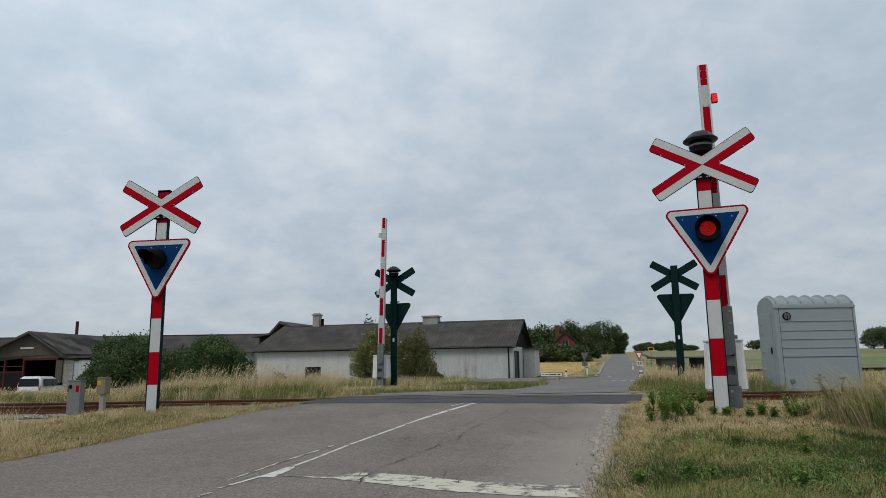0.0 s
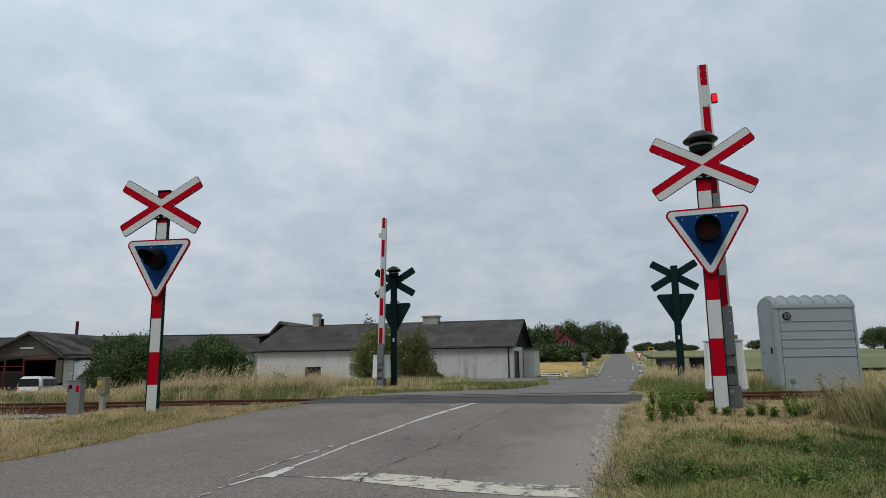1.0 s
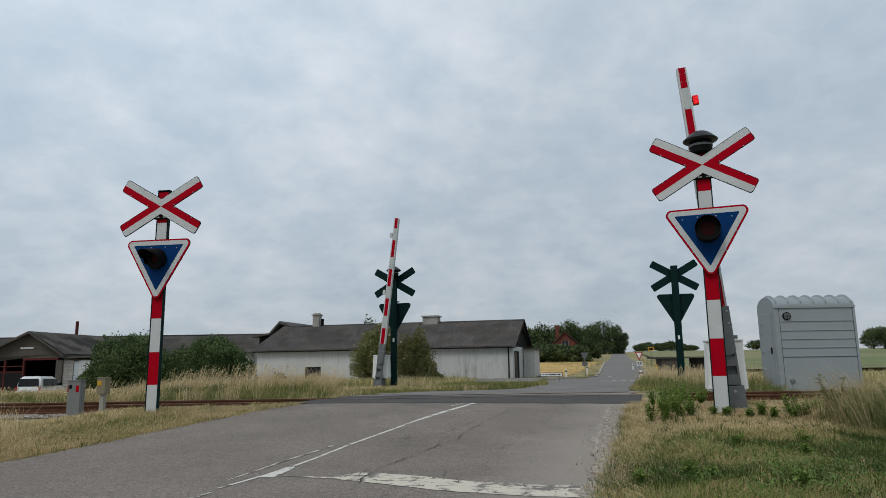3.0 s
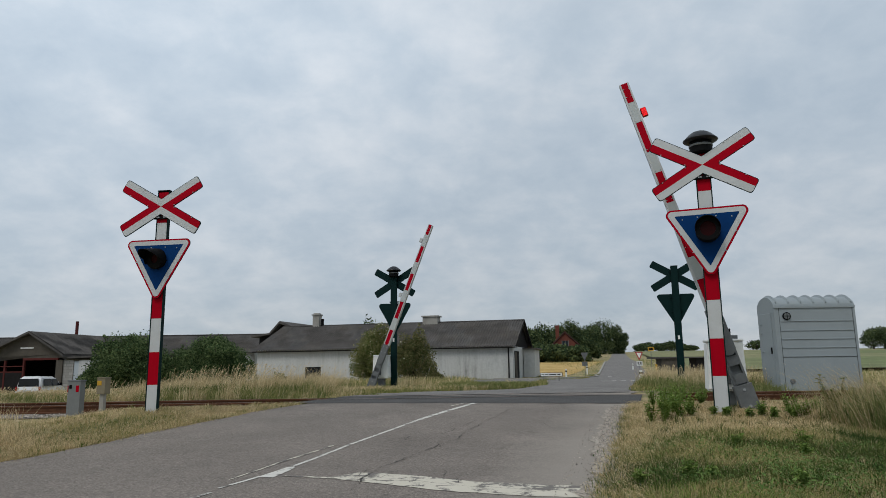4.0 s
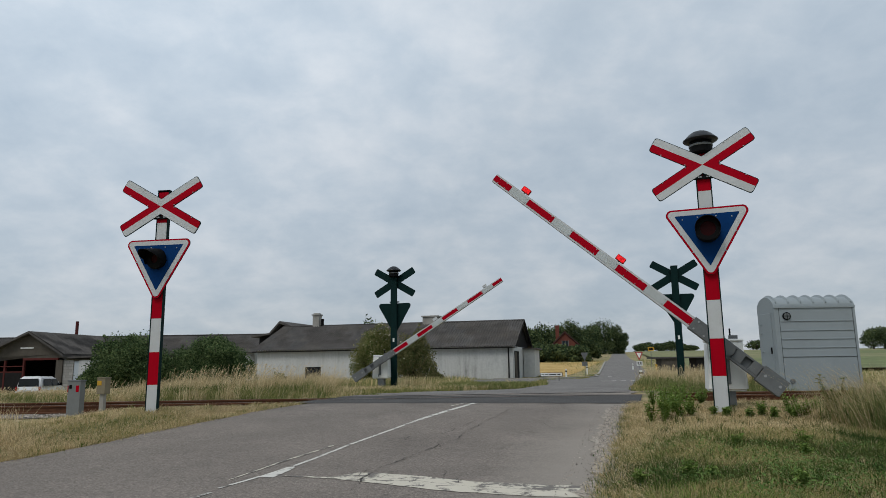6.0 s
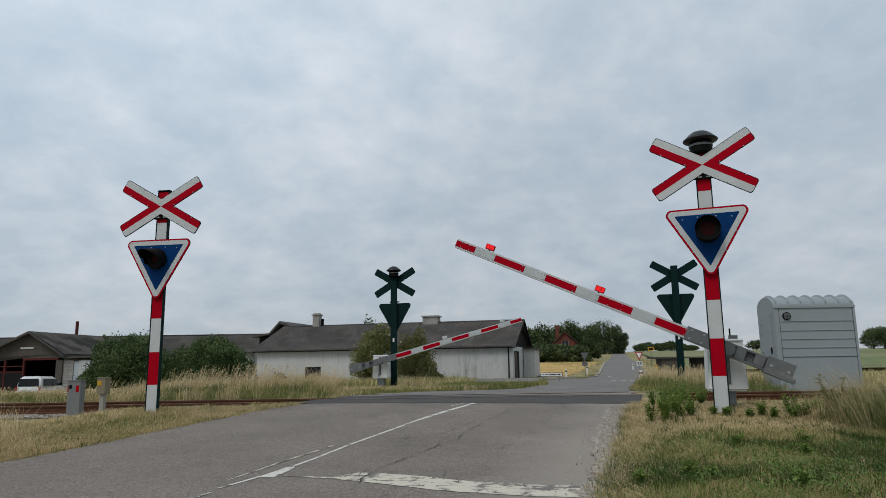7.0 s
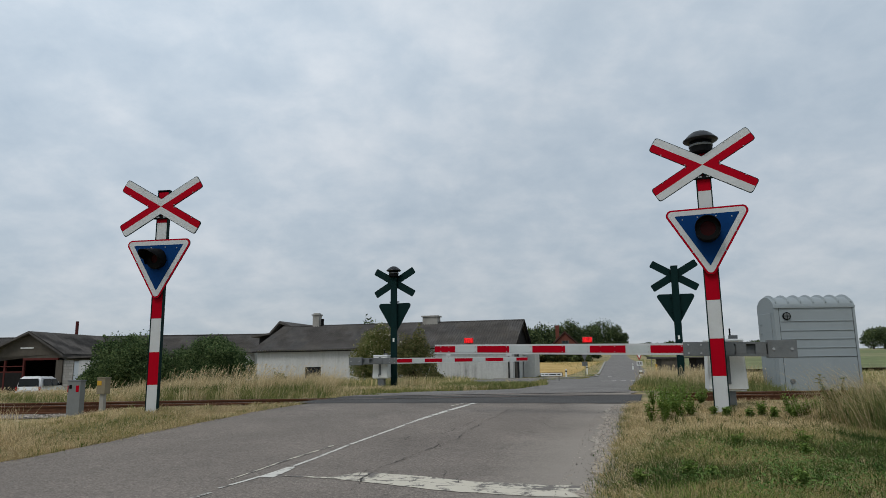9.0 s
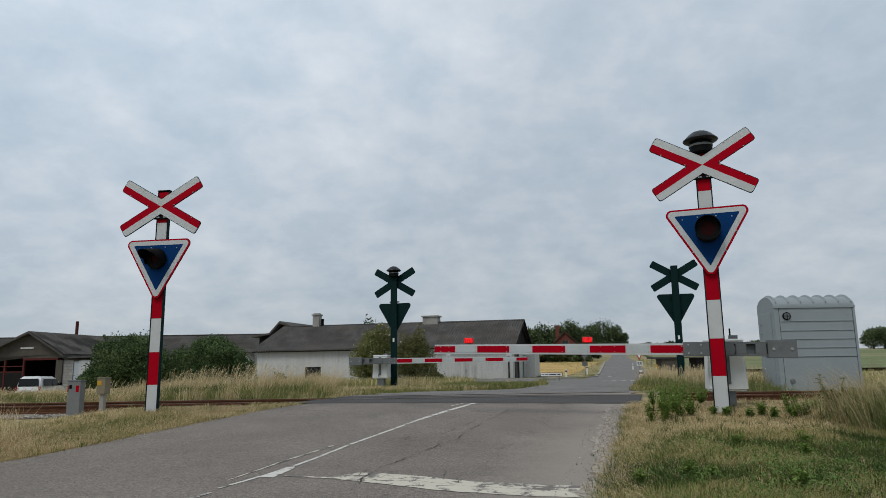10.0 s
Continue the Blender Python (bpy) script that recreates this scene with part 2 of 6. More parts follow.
def worn_paint(name, color, under, keep=0.5):
    """Road paint rubbed away in flakes, the asphalt showing between."""
    m = bpy.data.materials.new(name)
    m.use_nodes = True
    add, link = nodes_of(m.node_tree)
    out = add("ShaderNodeOutputMaterial")
    b = add("ShaderNodeBsdfPrincipled", inputs={"Roughness": 0.8})
    link(b.outputs[0], out.inputs[0])
    tc = add("ShaderNodeTexCoord")
    n = add("ShaderNodeTexNoise", inputs={"Scale": 7.0, "Detail": 9.0, "Roughness": 0.75, "Distortion": 0.6})
    link(tc.outputs["Object"], n.inputs["Vector"])
    r = add("ShaderNodeMapRange", inputs={1: keep - 0.03, 2: keep + 0.03, 3: 1.0, 4: 0.0})
    link(n.outputs[0], r.inputs[0])
    mx = add("ShaderNodeMix", data_type="RGBA")
    mx.inputs[6].default_value, mx.inputs[7].default_value = (*under, 1), (*color, 1)
    link(r.outputs[0], mx.inputs[0]), link(mx.outputs[2], b.inputs["Base Color"])
    return m


M = dict(
    asphalt=asphalt("road_asphalt", 0.147, (1.13, 0.97, 0.83), crack=1.0, dust=True),
    dark_asphalt=asphalt("crossing_asphalt", 0.052, (1.04, 0.98, 0.93)),
    far_asphalt=asphalt("far_asphalt", 0.148, (1.05, 0.98, 0.91)),
    crack=mat("crack_dark", (0.035, 0.032, 0.029), 0.95),
    paint=worn_paint("road_paint", (0.56, 0.54, 0.49), (0.135, 0.12, 0.105), 0.56),
    stop_paint=worn_paint("stop_line_paint", (0.53, 0.49, 0.40), (0.135, 0.12, 0.105), 0.555),
    paint_worn=worn_paint("worn_road_paint", (0.53, 0.49, 0.40), (0.135, 0.12, 0.105), 0.50),
    ground=two_tone("verge_soil", (0.12, 0.13, 0.045), (0.36, 0.28, 0.145), 0.5, fine=14.0),
    field=two_tone("field_green", (0.13, 0.155, 0.06), (0.20, 0.19, 0.09), 0.02, fine=0.6),
    wheat=two_tone("wheat_field", (0.38, 0.25, 0.075), (0.46, 0.32, 0.12), 0.15, fine=3.0),
    gravel=two_tone("gravel", (0.235, 0.205, 0.172), (0.38, 0.335, 0.28), 14.0, fine=60.0, bump=0.5),
    gravel_stone=mat("stone", (0.30, 0.265, 0.23), 0.9, 0.0, 0.3, 9.0, 0.2, island=0.6),
    rust=mat("rusty_rail", (0.10, 0.045, 0.024), 0.85, 0.2, 0.4, 8.0, 0.4),
    rail_top=mat("rail_head", (0.20, 0.13, 0.09), 0.5, 0.6, 0.3, 8.0, 0.1),
    white=mat("white_enamel", (0.48, 0.50, 0.505), 0.55, 0.0, 0.06, 4.0, 0.03, dirt=(0.36, 0.34, 0.30), dirt_amount=0.35),
    reflective=mat("reflective_sheeting", (0.43, 0.465, 0.465), 0.6, 0.0, 0.08, 4.0, 0.03, dirt=(0.30, 0.30, 0.27), dirt_amount=0.3),
    red=mat("red_enamel", (0.34, 0.0015, 0.011), 0.6, 0.0, 0.1, 4.0, 0.03, spec=0.03),
    blue=mat("blue_enamel", (0.004, 0.034, 0.125), 0.6, 0.0, 0.1, 4.0, 0.03, spec=0.03),
    green=mat("dark_green_paint", (0.003, 0.017, 0.0165), 0.6, 0.0, 0.25, 5.0, 0.06, spec=0.08),
    black=mat("black_paint", (0.005, 0.0055, 0.006), 0.6, 0.0, 0.2, 6.0, 0.05, spec=0.06),
    bell=mat("bell_paint", (0.008, 0.009, 0.011), 0.38, 0.0, 0.3, 9.0, 0.05, spec=0.32),
    steel=mat("galvanised_steel", (0.145, 0.155, 0.158), 0.6, 0.2, 0.2, 7.0, 0.1, dirt=(0.08, 0.075, 0.07), dirt_amount=0.5),
    bolt=mat("bolt_metal", (0.32, 0.33, 0.34), 0.5, 0.3, 0.1, 9.0, 0.0),
    cabinet=mat("white_cabinet", (0.70, 0.71, 0.69), 0.5, 0.0, 0.05, 3.0, 0.03, dirt=(0.42, 0.42, 0.36), dirt_amount=0.45),
    hut=mat("grey_fibreglass", (0.25, 0.285, 0.30), 0.5, 0.0, 0.06, 2.5, 0.05, dirt=(0.19, 0.215, 0.22), dirt_amount=0.4),
    hut_dark=mat("hut_shadow_gap", (0.07, 0.08, 0.085), 0.7),
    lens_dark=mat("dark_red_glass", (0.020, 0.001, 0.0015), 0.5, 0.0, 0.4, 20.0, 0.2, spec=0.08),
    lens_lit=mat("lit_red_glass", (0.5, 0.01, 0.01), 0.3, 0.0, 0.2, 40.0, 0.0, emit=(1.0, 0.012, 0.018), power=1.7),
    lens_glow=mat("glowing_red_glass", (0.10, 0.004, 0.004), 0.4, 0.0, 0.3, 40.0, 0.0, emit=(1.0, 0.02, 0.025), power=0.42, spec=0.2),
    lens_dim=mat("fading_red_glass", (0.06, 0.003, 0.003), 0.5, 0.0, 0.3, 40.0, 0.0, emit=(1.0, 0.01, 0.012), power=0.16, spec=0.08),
    arm_lit=mat("lit_arm_lamp", (0.5, 0.01, 0.01), 0.3, 0.0, 0.3, 40.0, 0.0, emit=(1.0, 0.012, 0.02), power=0.42),
    plaster=streaked("whitewashed_wall", (0.47, 0.478, 0.47), (0.24, 0.24, 0.225), 0.35),
    grimy_plaster=streaked("grimy_whitewashed_wall", (0.44, 0.448, 0.44), (0.13, 0.135, 0.125), 0.85),
    roof=mat("fibre_cement_roof", (0.082, 0.077, 0.073), 0.9, 0.0, 0.45, 0.7, 0.2, fine=5.0, dirt=(0.13, 0.115, 0.095), dirt_amount=0.6, spec=0.1),
    barn_wood=mat("grey_barn_boards", (0.085, 0.075, 0.062), 0.9, 0.0, 0.3, 2.0, 0.3),
    dark_wood=mat("tarred_wood", (0.018, 0.017, 0.017), 0.9, 0.0, 0.3, 3.0, 0.2, spec=0.06),
    red_wood=mat("red_painted_wood", (0.08, 0.018, 0.016), 0.8),
    block=blockwork("grey_block_wall", (0.31, 0.30, 0.28), (0.21, 0.205, 0.19)),
    pale_door=mat("pale_door_paint", (0.36, 0.40, 0.43), 0.7, 0.0, 0.12, 2.0, 0.1),
    brick=mat("red_brick", (0.125, 0.042, 0.030), 0.9, 0.0, 0.3, 1.0, 0.3),
    tile_roof=mat("brown_tile_roof", (0.065, 0.033, 0.028), 0.85, 0.0, 0.3, 1.0, 0.3),
    concrete=mat("weathered_concrete", (0.30, 0.29, 0.265), 0.9, 0.0, 0.2, 1.5, 0.3, dirt=(0.12, 0.11, 0.09), dirt_amount=0.6),
    glass=mat("window_glass", (0.02, 0.024, 0.028), 0.12, 0.0, 0.1, 2.0, 0.0),
    car=mat("white_car_paint", (0.70, 0.71, 0.72), 0.3, 0.0, 0.04, 3.0, 0.0, coat=0.5),
    rubber=mat("tyre_rubber", (0.02, 0.02, 0.02), 0.9),
    tail=mat("tail_lamp_glass", (0.30, 0.012, 0.012), 0.3),
    grey_box=mat("grey_cabinet_paint", (0.17, 0.18, 0.178), 0.6, 0.1, 0.15, 6.0, 0.1, dirt=(0.12, 0.12, 0.10), dirt_amount=0.4),
    tan_box=mat("tan_cabinet_paint", (0.20, 0.175, 0.12), 0.6, 0.0, 0.15, 6.0, 0.1),
    yellow=mat("yellow_label", (0.48, 0.28, 0.03), 0.5),
    bark=mat("tree_bark", (0.075, 0.06, 0.045), 0.95, 0.0, 0.4, 6.0, 0.6),
    leaf=two_tone("bush_leaves", (0.034, 0.066, 0.022), (0.135, 0.185, 0.075), 0.8, island=0.5, translucent=0.25),
    leaf_dark=two_tone("tree_leaves", (0.028, 0.052, 0.022), (0.11, 0.14, 0.055), 0.3, island=0.5, translucent=0.2),
    leaf_olive=two_tone("elder_leaves", (0.095, 0.125, 0.034), (0.24, 0.23, 0.095), 0.8, island=0.6, translucent=0.25),
    leaf_brown=two_tone("withering_leaves", (0.075, 0.092, 0.030), (0.19, 0.175, 0.075), 0.9, island=0.6, translucent=0.25),
    tall_green=two_tone("tall_green_grass", (0.10, 0.135, 0.038), (0.30, 0.29, 0.11), 0.5, island=0.7, lo=0.40, hi=0.66, translucent=0.3),
    cover=two_tone("cover_leaves", (0.07, 0.14, 0.03), (0.17, 0.26, 0.07), 2.0, island=0.6, translucent=0.3),
    flower=mat("cream_blossom", (0.55, 0.53, 0.40), 0.9),
    weed=two_tone("weed_leaves", (0.13, 0.215, 0.045), (0.25, 0.33, 0.085), 2.0, island=0.6, translucent=0.4),
    tall_weed=two_tone("tall_weed_leaves", (0.12, 0.16, 0.05), (0.30, 0.29, 0.12), 2.0, island=0.7, translucent=0.4),
    lush=two_tone("lush_grass", (0.034, 0.068, 0.013), (0.10, 0.118, 0.036), 0.8, island=0.4, lo=0.45, hi=0.62, translucent=0.3),
    grass=two_tone("verge_grass", (0.092, 0.138, 0.03), (0.42, 0.345, 0.16), 0.7, island=0.32, lo=0.43, hi=0.57, translucent=0.3),
    straw=two_tone("dry_grass", (0.42, 0.325, 0.17), (0.68, 0.56, 0.345), 0.8, island=0.8, translucent=0.3),
    tall=two_tone("tall_grass", (0.17, 0.195, 0.062), (0.58, 0.47, 0.25), 0.7, island=0.6, lo=0.43, hi=0.66, translucent=0.3),
)


# ---- mesh helpers ----
def box(bm, x0, x1, y0, y1, z0, z1, bevel=0.0):
    m = Matrix.LocRotScale(((x0 + x1) / 2, (y0 + y1) / 2, (z0 + z1) / 2), None, (x1 - x0, y1 - y0, z1 - z0))
    g = bmesh.ops.create_cube(bm, size=1.0, matrix=m)
    if bevel:
        edges = list({e for v in g["verts"] for e in v.link_edges})
        bmesh.ops.bevel(bm, geom=edges, offset=bevel, segments=2, affect="EDGES", profile=0.5)
    return bm


def boxes(*dims, bevel=0.0):
    bm = bmesh.new()
    for d in dims:
        box(bm, *d, bevel=bevel)
    return bm


def tube(bm, p0, p1, r0, r1=None, n=12, caps=True):
    p0, p1 = Vector(p0), Vector(p1)
    r1 = r0 if r1 is None else r1
    d = p1 - p0
    m = Matrix.Translation((p0 + p1) / 2) @ d.to_track_quat("Z", "Y").to_matrix().to_4x4()
    bmesh.ops.create_cone(bm, cap_ends=caps, segments=n, radius1=r0, radius2=r1, depth=d.length, matrix=m)
    return bm


def lathe(profile, n=24):
    """Surface of revolution about z from (radius, height) pairs."""
    bm = bmesh.new()
    rings = [[bm.verts.new((r * math.cos(2 * math.pi * k / n), r * math.sin(2 * math.pi * k / n), z)) for k in range(n)] for r, z in profile]
    for a, b in zip(rings, rings[1:]):
        for k in range(n):
            bm.faces.new((a[k], a[(k + 1) % n], b[(k + 1) % n], b[k]))
    bm.faces.new(rings[0][::-1]), bm.faces.new(rings[-1])
    return bm


def prism(bm, outline, y0, y1):
    """Outline in x, z, drawn out from y0 to y1."""
    a = [bm.verts.new((x, y0, z)) for x, z in outline]
    b = [bm.verts.new((x, y1, z)) for x, z in outline]
    n = len(a)
    bm.faces.new(a), bm.faces.new(b[::-1])
    for k in range(n):
        bm.faces.new((a[k], b[k], b[(k + 1) % n], a[(k + 1) % n]))
    bmesh.ops.recalc_face_normals(bm, faces=bm.faces[:])
    return bm


def rounded(points, r, n=5):
    """Outline with its corners rounded to radius r."""
    out = []
    for k, p in enumerate(points):
        p, a, b = Vector(p), Vector(points[k - 1]), Vector(points[(k + 1) % len(points)])
        u, v = (a - p).normalized(), (b - p).normalized()
        half = math.acos(max(-1, min(1, u.dot(v)))) / 2
        t = r / math.tan(half)
        c = p + (u + v).normalized() * (r / math.sin(half))
        s0, s1 = p + u * t - c, p + v * t - c
        for i in range(n + 1):
            w = i / n
            d = (s0 * (1 - w) + s1 * w).normalized() * r
            out.append(tuple(c + d))
    return out


def part(name, bm, material, parent, label="", smooth=False, at=None):
    me = bpy.data.meshes.new(name)
    bm.to_mesh(me), bm.free()
    if smooth:
        me.shade_smooth()
    me.materials.append(material)
    ob = new(name, me)
    ob.parent = parent
    if at is not None:
        ob.matrix_basis = at
    if label:
        tagged(ob, label)
    return ob


def share(name, me, parent, m):
    ob = new(name, me)
    ob.parent, ob.matrix_basis = parent, m
    return ob


def thing(name, m, label, category, group="", kind=""):
    ob = new(name)
    ob.matrix_basis, ob.empty_display_size = m, 0.2
    return tagged(ob, label, category, group, kind)


def soup(name, verts, faces, material, label="", category="", kind="", parent=None, smooth=False):
    me = bpy.data.meshes.new(name)
    me.from_pydata(verts, [], faces)
    me.materials.append(material)
    if smooth:
        me.shade_smooth()
    me.update()
    ob = new(name, me)
    ob.parent = parent
    return tagged(ob, label, category, "", kind)


def quads(name, arr, material, label="", category="", kind="", parent=None):
    """Loose polygons from an array (count, corners, 3)."""
    n, c, _ = arr.shape
    me = bpy.data.meshes.new(name)
    me.vertices.add(n * c), me.loops.add(n * c), me.polygons.add(n)
    me.vertices.foreach_set("co", arr.reshape(-1).astype(np.float32))
    me.loops.foreach_set("vertex_index", np.arange(n * c, dtype=np.int32))
    me.polygons.foreach_set("loop_start", np.arange(0, n * c, c, dtype=np.int32))
    me.materials.append(material)
    me.update(calc_edges=True)
    ob = new(name, me)
    ob.parent = parent
    return tagged(ob, label, category, "", kind)


def strips(name, arr, material, label="", category="", kind="", parent=None):
    """Loose bent blades from an array (count, rows, 2, 3): quads joined along each blade."""
    n, r, _, _ = arr.shape
    base = (np.arange(n) * r * 2)[:, None, None]
    k = np.arange(r - 1)
    faces = base + np.stack([2 * k, 2 * k + 1, 2 * k + 3, 2 * k + 2], -1)[None]
    f = faces.reshape(-1)
    me = bpy.data.meshes.new(name)
    me.vertices.add(n * r * 2), me.loops.add(len(f)), me.polygons.add(len(f) // 4)
    me.vertices.foreach_set("co", arr.reshape(-1).astype(np.float32))
    me.loops.foreach_set("vertex_index", f.astype(np.int32))
    me.polygons.foreach_set("loop_start", np.arange(0, len(f), 4, dtype=np.int32))
    me.materials.append(material)
    me.update(calc_edges=True)
    ob = new(name, me)
    ob.parent = parent
    return tagged(ob, label, category, "", kind)


# ---- terrain ----
HEAD = radians(17)
RD, RN = np.array((math.sin(HEAD), math.cos(HEAD))), np.array((math.cos(HEAD), -math.sin(HEAD)))
RO = np.array((-1.48, 6.26))
TRACK = lambda x: 15.25 + 0.06 * x


def smooth(t):
    t = np.clip(t, 0, 1)
    return t * t * (3 - 2 * t)


def gz(x, y):
    """Height of the ground."""
    x, y = np.asarray(x, float), np.asarray(y, float)
    q = y - TRACK(x)
    v = (x - RO[0]) * RN[0] + (y - RO[1]) * RN[1]
    z = -0.25 * smooth((-q - 2.0) / 7.5) - 0.25 * smooth((-q - 9) / 14)
    near = smooth((-q - 1.5) / 2.5)
    west = smooth((-x - 5.0) / 1.3)
    z = z + 0.17 * smooth((-q - 2.6) / 3.6) * smooth((v - 2.8) / 0.9) + near * (0.10 * (1 - west) * smooth((-v - 3.3) / 0.8))
    beside = smooth((-v - 3.6) / 1.2) + smooth((v - 3.2) / 1.2)
    z = z - 0.21 * np.clip(beside, 0, 1) * smooth((3.7 + 0.5 * west - np.abs(q + 0.3 + 0.5 * west)) / 1.6)
    z = z - 0.32 * smooth((q - 4) / 22) - 1.2 * smooth((-x - 6) / 14) * smooth((q - 2) / 20)
    z = z + 1.2 * smooth((y - 52) / 48) * smooth((x + 5) / 15) + 5.2 * smooth((y - 75) / 270) - 9.0 * smooth((y - 400) / 700)
    return z


def sheet(name, us, vs, place, material, lift, label, category="ground"):
    """A draped strip: place(u, v) gives x, y."""
    U, V = np.meshgrid(us, vs, indexing="ij")
    X, Y = place(U, V)
    Z = gz(X, Y) + lift
    nu, nv = U.shape
    idx = np.arange(nu * nv).reshape(nu, nv)
    faces = np.stack([idx[:-1, :-1], idx[1:, :-1], idx[1:, 1:], idx[:-1, 1:]], -1).reshape(-1, 4)
    ob = soup(name, np.stack([X, Y, Z], -1).reshape(-1, 3).tolist(), faces.tolist(), material, label, category, "structure", smooth=True)
    return ob


def ground_axis():
    near = np.arange(-14, 30, 0.3)
    right = [30.0]
    while right[-1] < 1500:
        right.append(right[-1] * 1.05 + 0.3)
    return near, np.array(right)


def build_ground():
    near, far = ground_axis()
    ys = np.concatenate([[-40, -30, -20], near, far])
    xs = np.concatenate([-far[::-1] , np.arange(-29.5, 29.9, 0.4), far])
    sheet("ground", xs, ys, lambda u, v: (u, v), M["ground"], 0.0, "dry grassy verge and rolling farmland ground", "ground")


def road_place(u, v):
    return RO[0] + u * RD[0] + v * RN[0], RO[1] + u * RD[1] + v * RN[1]


def far_edges(y):
    """Edges of the lane past the rails."""
    right = 4.3 + 0.31 * (y - 16) - 0.055 * np.clip(y - 60, 0, None)
    left = right - 3.3 - 1.0 * smooth((y - 26) / 8) - 4.4 * smooth((19.6 - y) / 2.6)
    mouth = smooth((y - 20) / 5) * smooth((47.5 - y) / 3)
    left = left + (np.minimum(left, 0.148 * y) - left) * mouth
    return left, right


def build_roads():
    # near road up to the crossing, its edges frayed
    us = np.arange(-14, 12.0, 0.1)
    w = np.linspace(0, 1, 25)
    U, W = us, w

    def place(u, k):
        wob = 0.035 * np.sin(u * 2.3) + 0.02 * np.sin(u * 5.1 + 1) + 0.012 * np.sin(u * 17)
        left, right = -3.06 + wob, 2.80 + wob * 1.2
        return road_place(u, left + (right - left) * k)
    sheet("road", U, W, place, M["asphalt"], 0.020, "worn grey asphalt country road with fine cracks", "road")
    # darker asphalt strip laid along the rails
    sheet("crossing_surface", np.linspace(0, 1, 16), np.linspace(-3.5, 3.0, 30), lambda k, v: road_place(6.56 + 0.12 * v + 0.03 * np.sin(v * 7) + (2.95 + 0.05 * v) * k, v), M["dark_asphalt"], 0.026, "dark asphalt surface between the rails of the crossing", "road")
    # dark rubber gaps along the embedded rails
    for off in (-0.72, 0.72):
        for side in (-0.09, 0.05):
            sheet("flangeway", np.linspace(-3.4, 6.0, 40), np.linspace(0, 1, 3), lambda u, k: (u, TRACK(u) + off + side + 0.05 * k), M["black"], 0.030, "dark rubber-lined gap beside the embedded rail", "flangeway")
        sheet("embedded_rail", np.linspace(-3.4, 6.0, 40), np.linspace(0, 1, 3), lambda u, k: (u, TRACK(u) + off - 0.04 + 0.09 * k), M["rail_top"], 0.032, "worn head of the embedded rail", "rail")
    # far road past the junction and up the hill
    ts = np.linspace(0, 1, 90)

    def far(t, k):
        y = 16.0 + 300 * t ** 1.6
        left, right = far_edges(y)
        return left + (right - left) * k, y
    sheet("far_road", ts, np.linspace(0, 1, 9), far, M["far_asphalt"], 0.022, "grey asphalt lane running uphill between fields", "road")
    sheet("side_road", np.linspace(-60, 15, 60), np.linspace(0, 1, 5), lambda u, k: (u, 36 + (12.5 + 1.6 * smooth((u - 6) / 6)) * k - 0.02 * u), M["far_asphalt"], 0.026, "side road of grey asphalt before the farm", "road")


def build_kerb():
    """Low concrete edging round the corner of the side road and up the lane."""
    kerb = thing("kerb", pose(0, 0, 0), "pale concrete kerb round the junction corner", "kerb", "", "structure")
    ys = np.concatenate([np.linspace(95, 56, 27), 56 - 7.2 * np.sin(np.linspace(0.1, 1.5, 14))])
    xs = np.concatenate([far_edges(ys[:27])[0] - 0.08, far_edges(np.array(56.0))[0] - 0.08 - 5.2 * (1 - np.cos(np.linspace(0.1, 1.5, 14)))])
    xs, ys = np.append(xs, xs[-1] - 4.0), np.append(ys, ys[-1] - 0.1)
    path = np.stack([xs, ys], -1)
    d = np.gradient(path, axis=0)
    d /= np.linalg.norm(d, axis=1)[:, None]
    side = np.stack([-d[:, 1], d[:, 0]], -1)
    bm, rows = bmesh.new(), []
    for p, n in zip(path, side):
        z = float(gz(*p))
        rows.append([bm.verts.new((*(p + n * w), z + h)) for w, h in ((-0.09, -0.1), (-0.09, 0.10), (0.09, 0.10), (0.09, -0.1))])
    for a, b in zip(rows, rows[1:]):
        for k in range(4):
            bm.faces.new((a[k], a[(k + 1) % 4], b[(k + 1) % 4], b[k]))
    bmesh.ops.recalc_face_normals(bm, faces=bm.faces[:])
    part("edging", bm, M["concrete"], kerb)


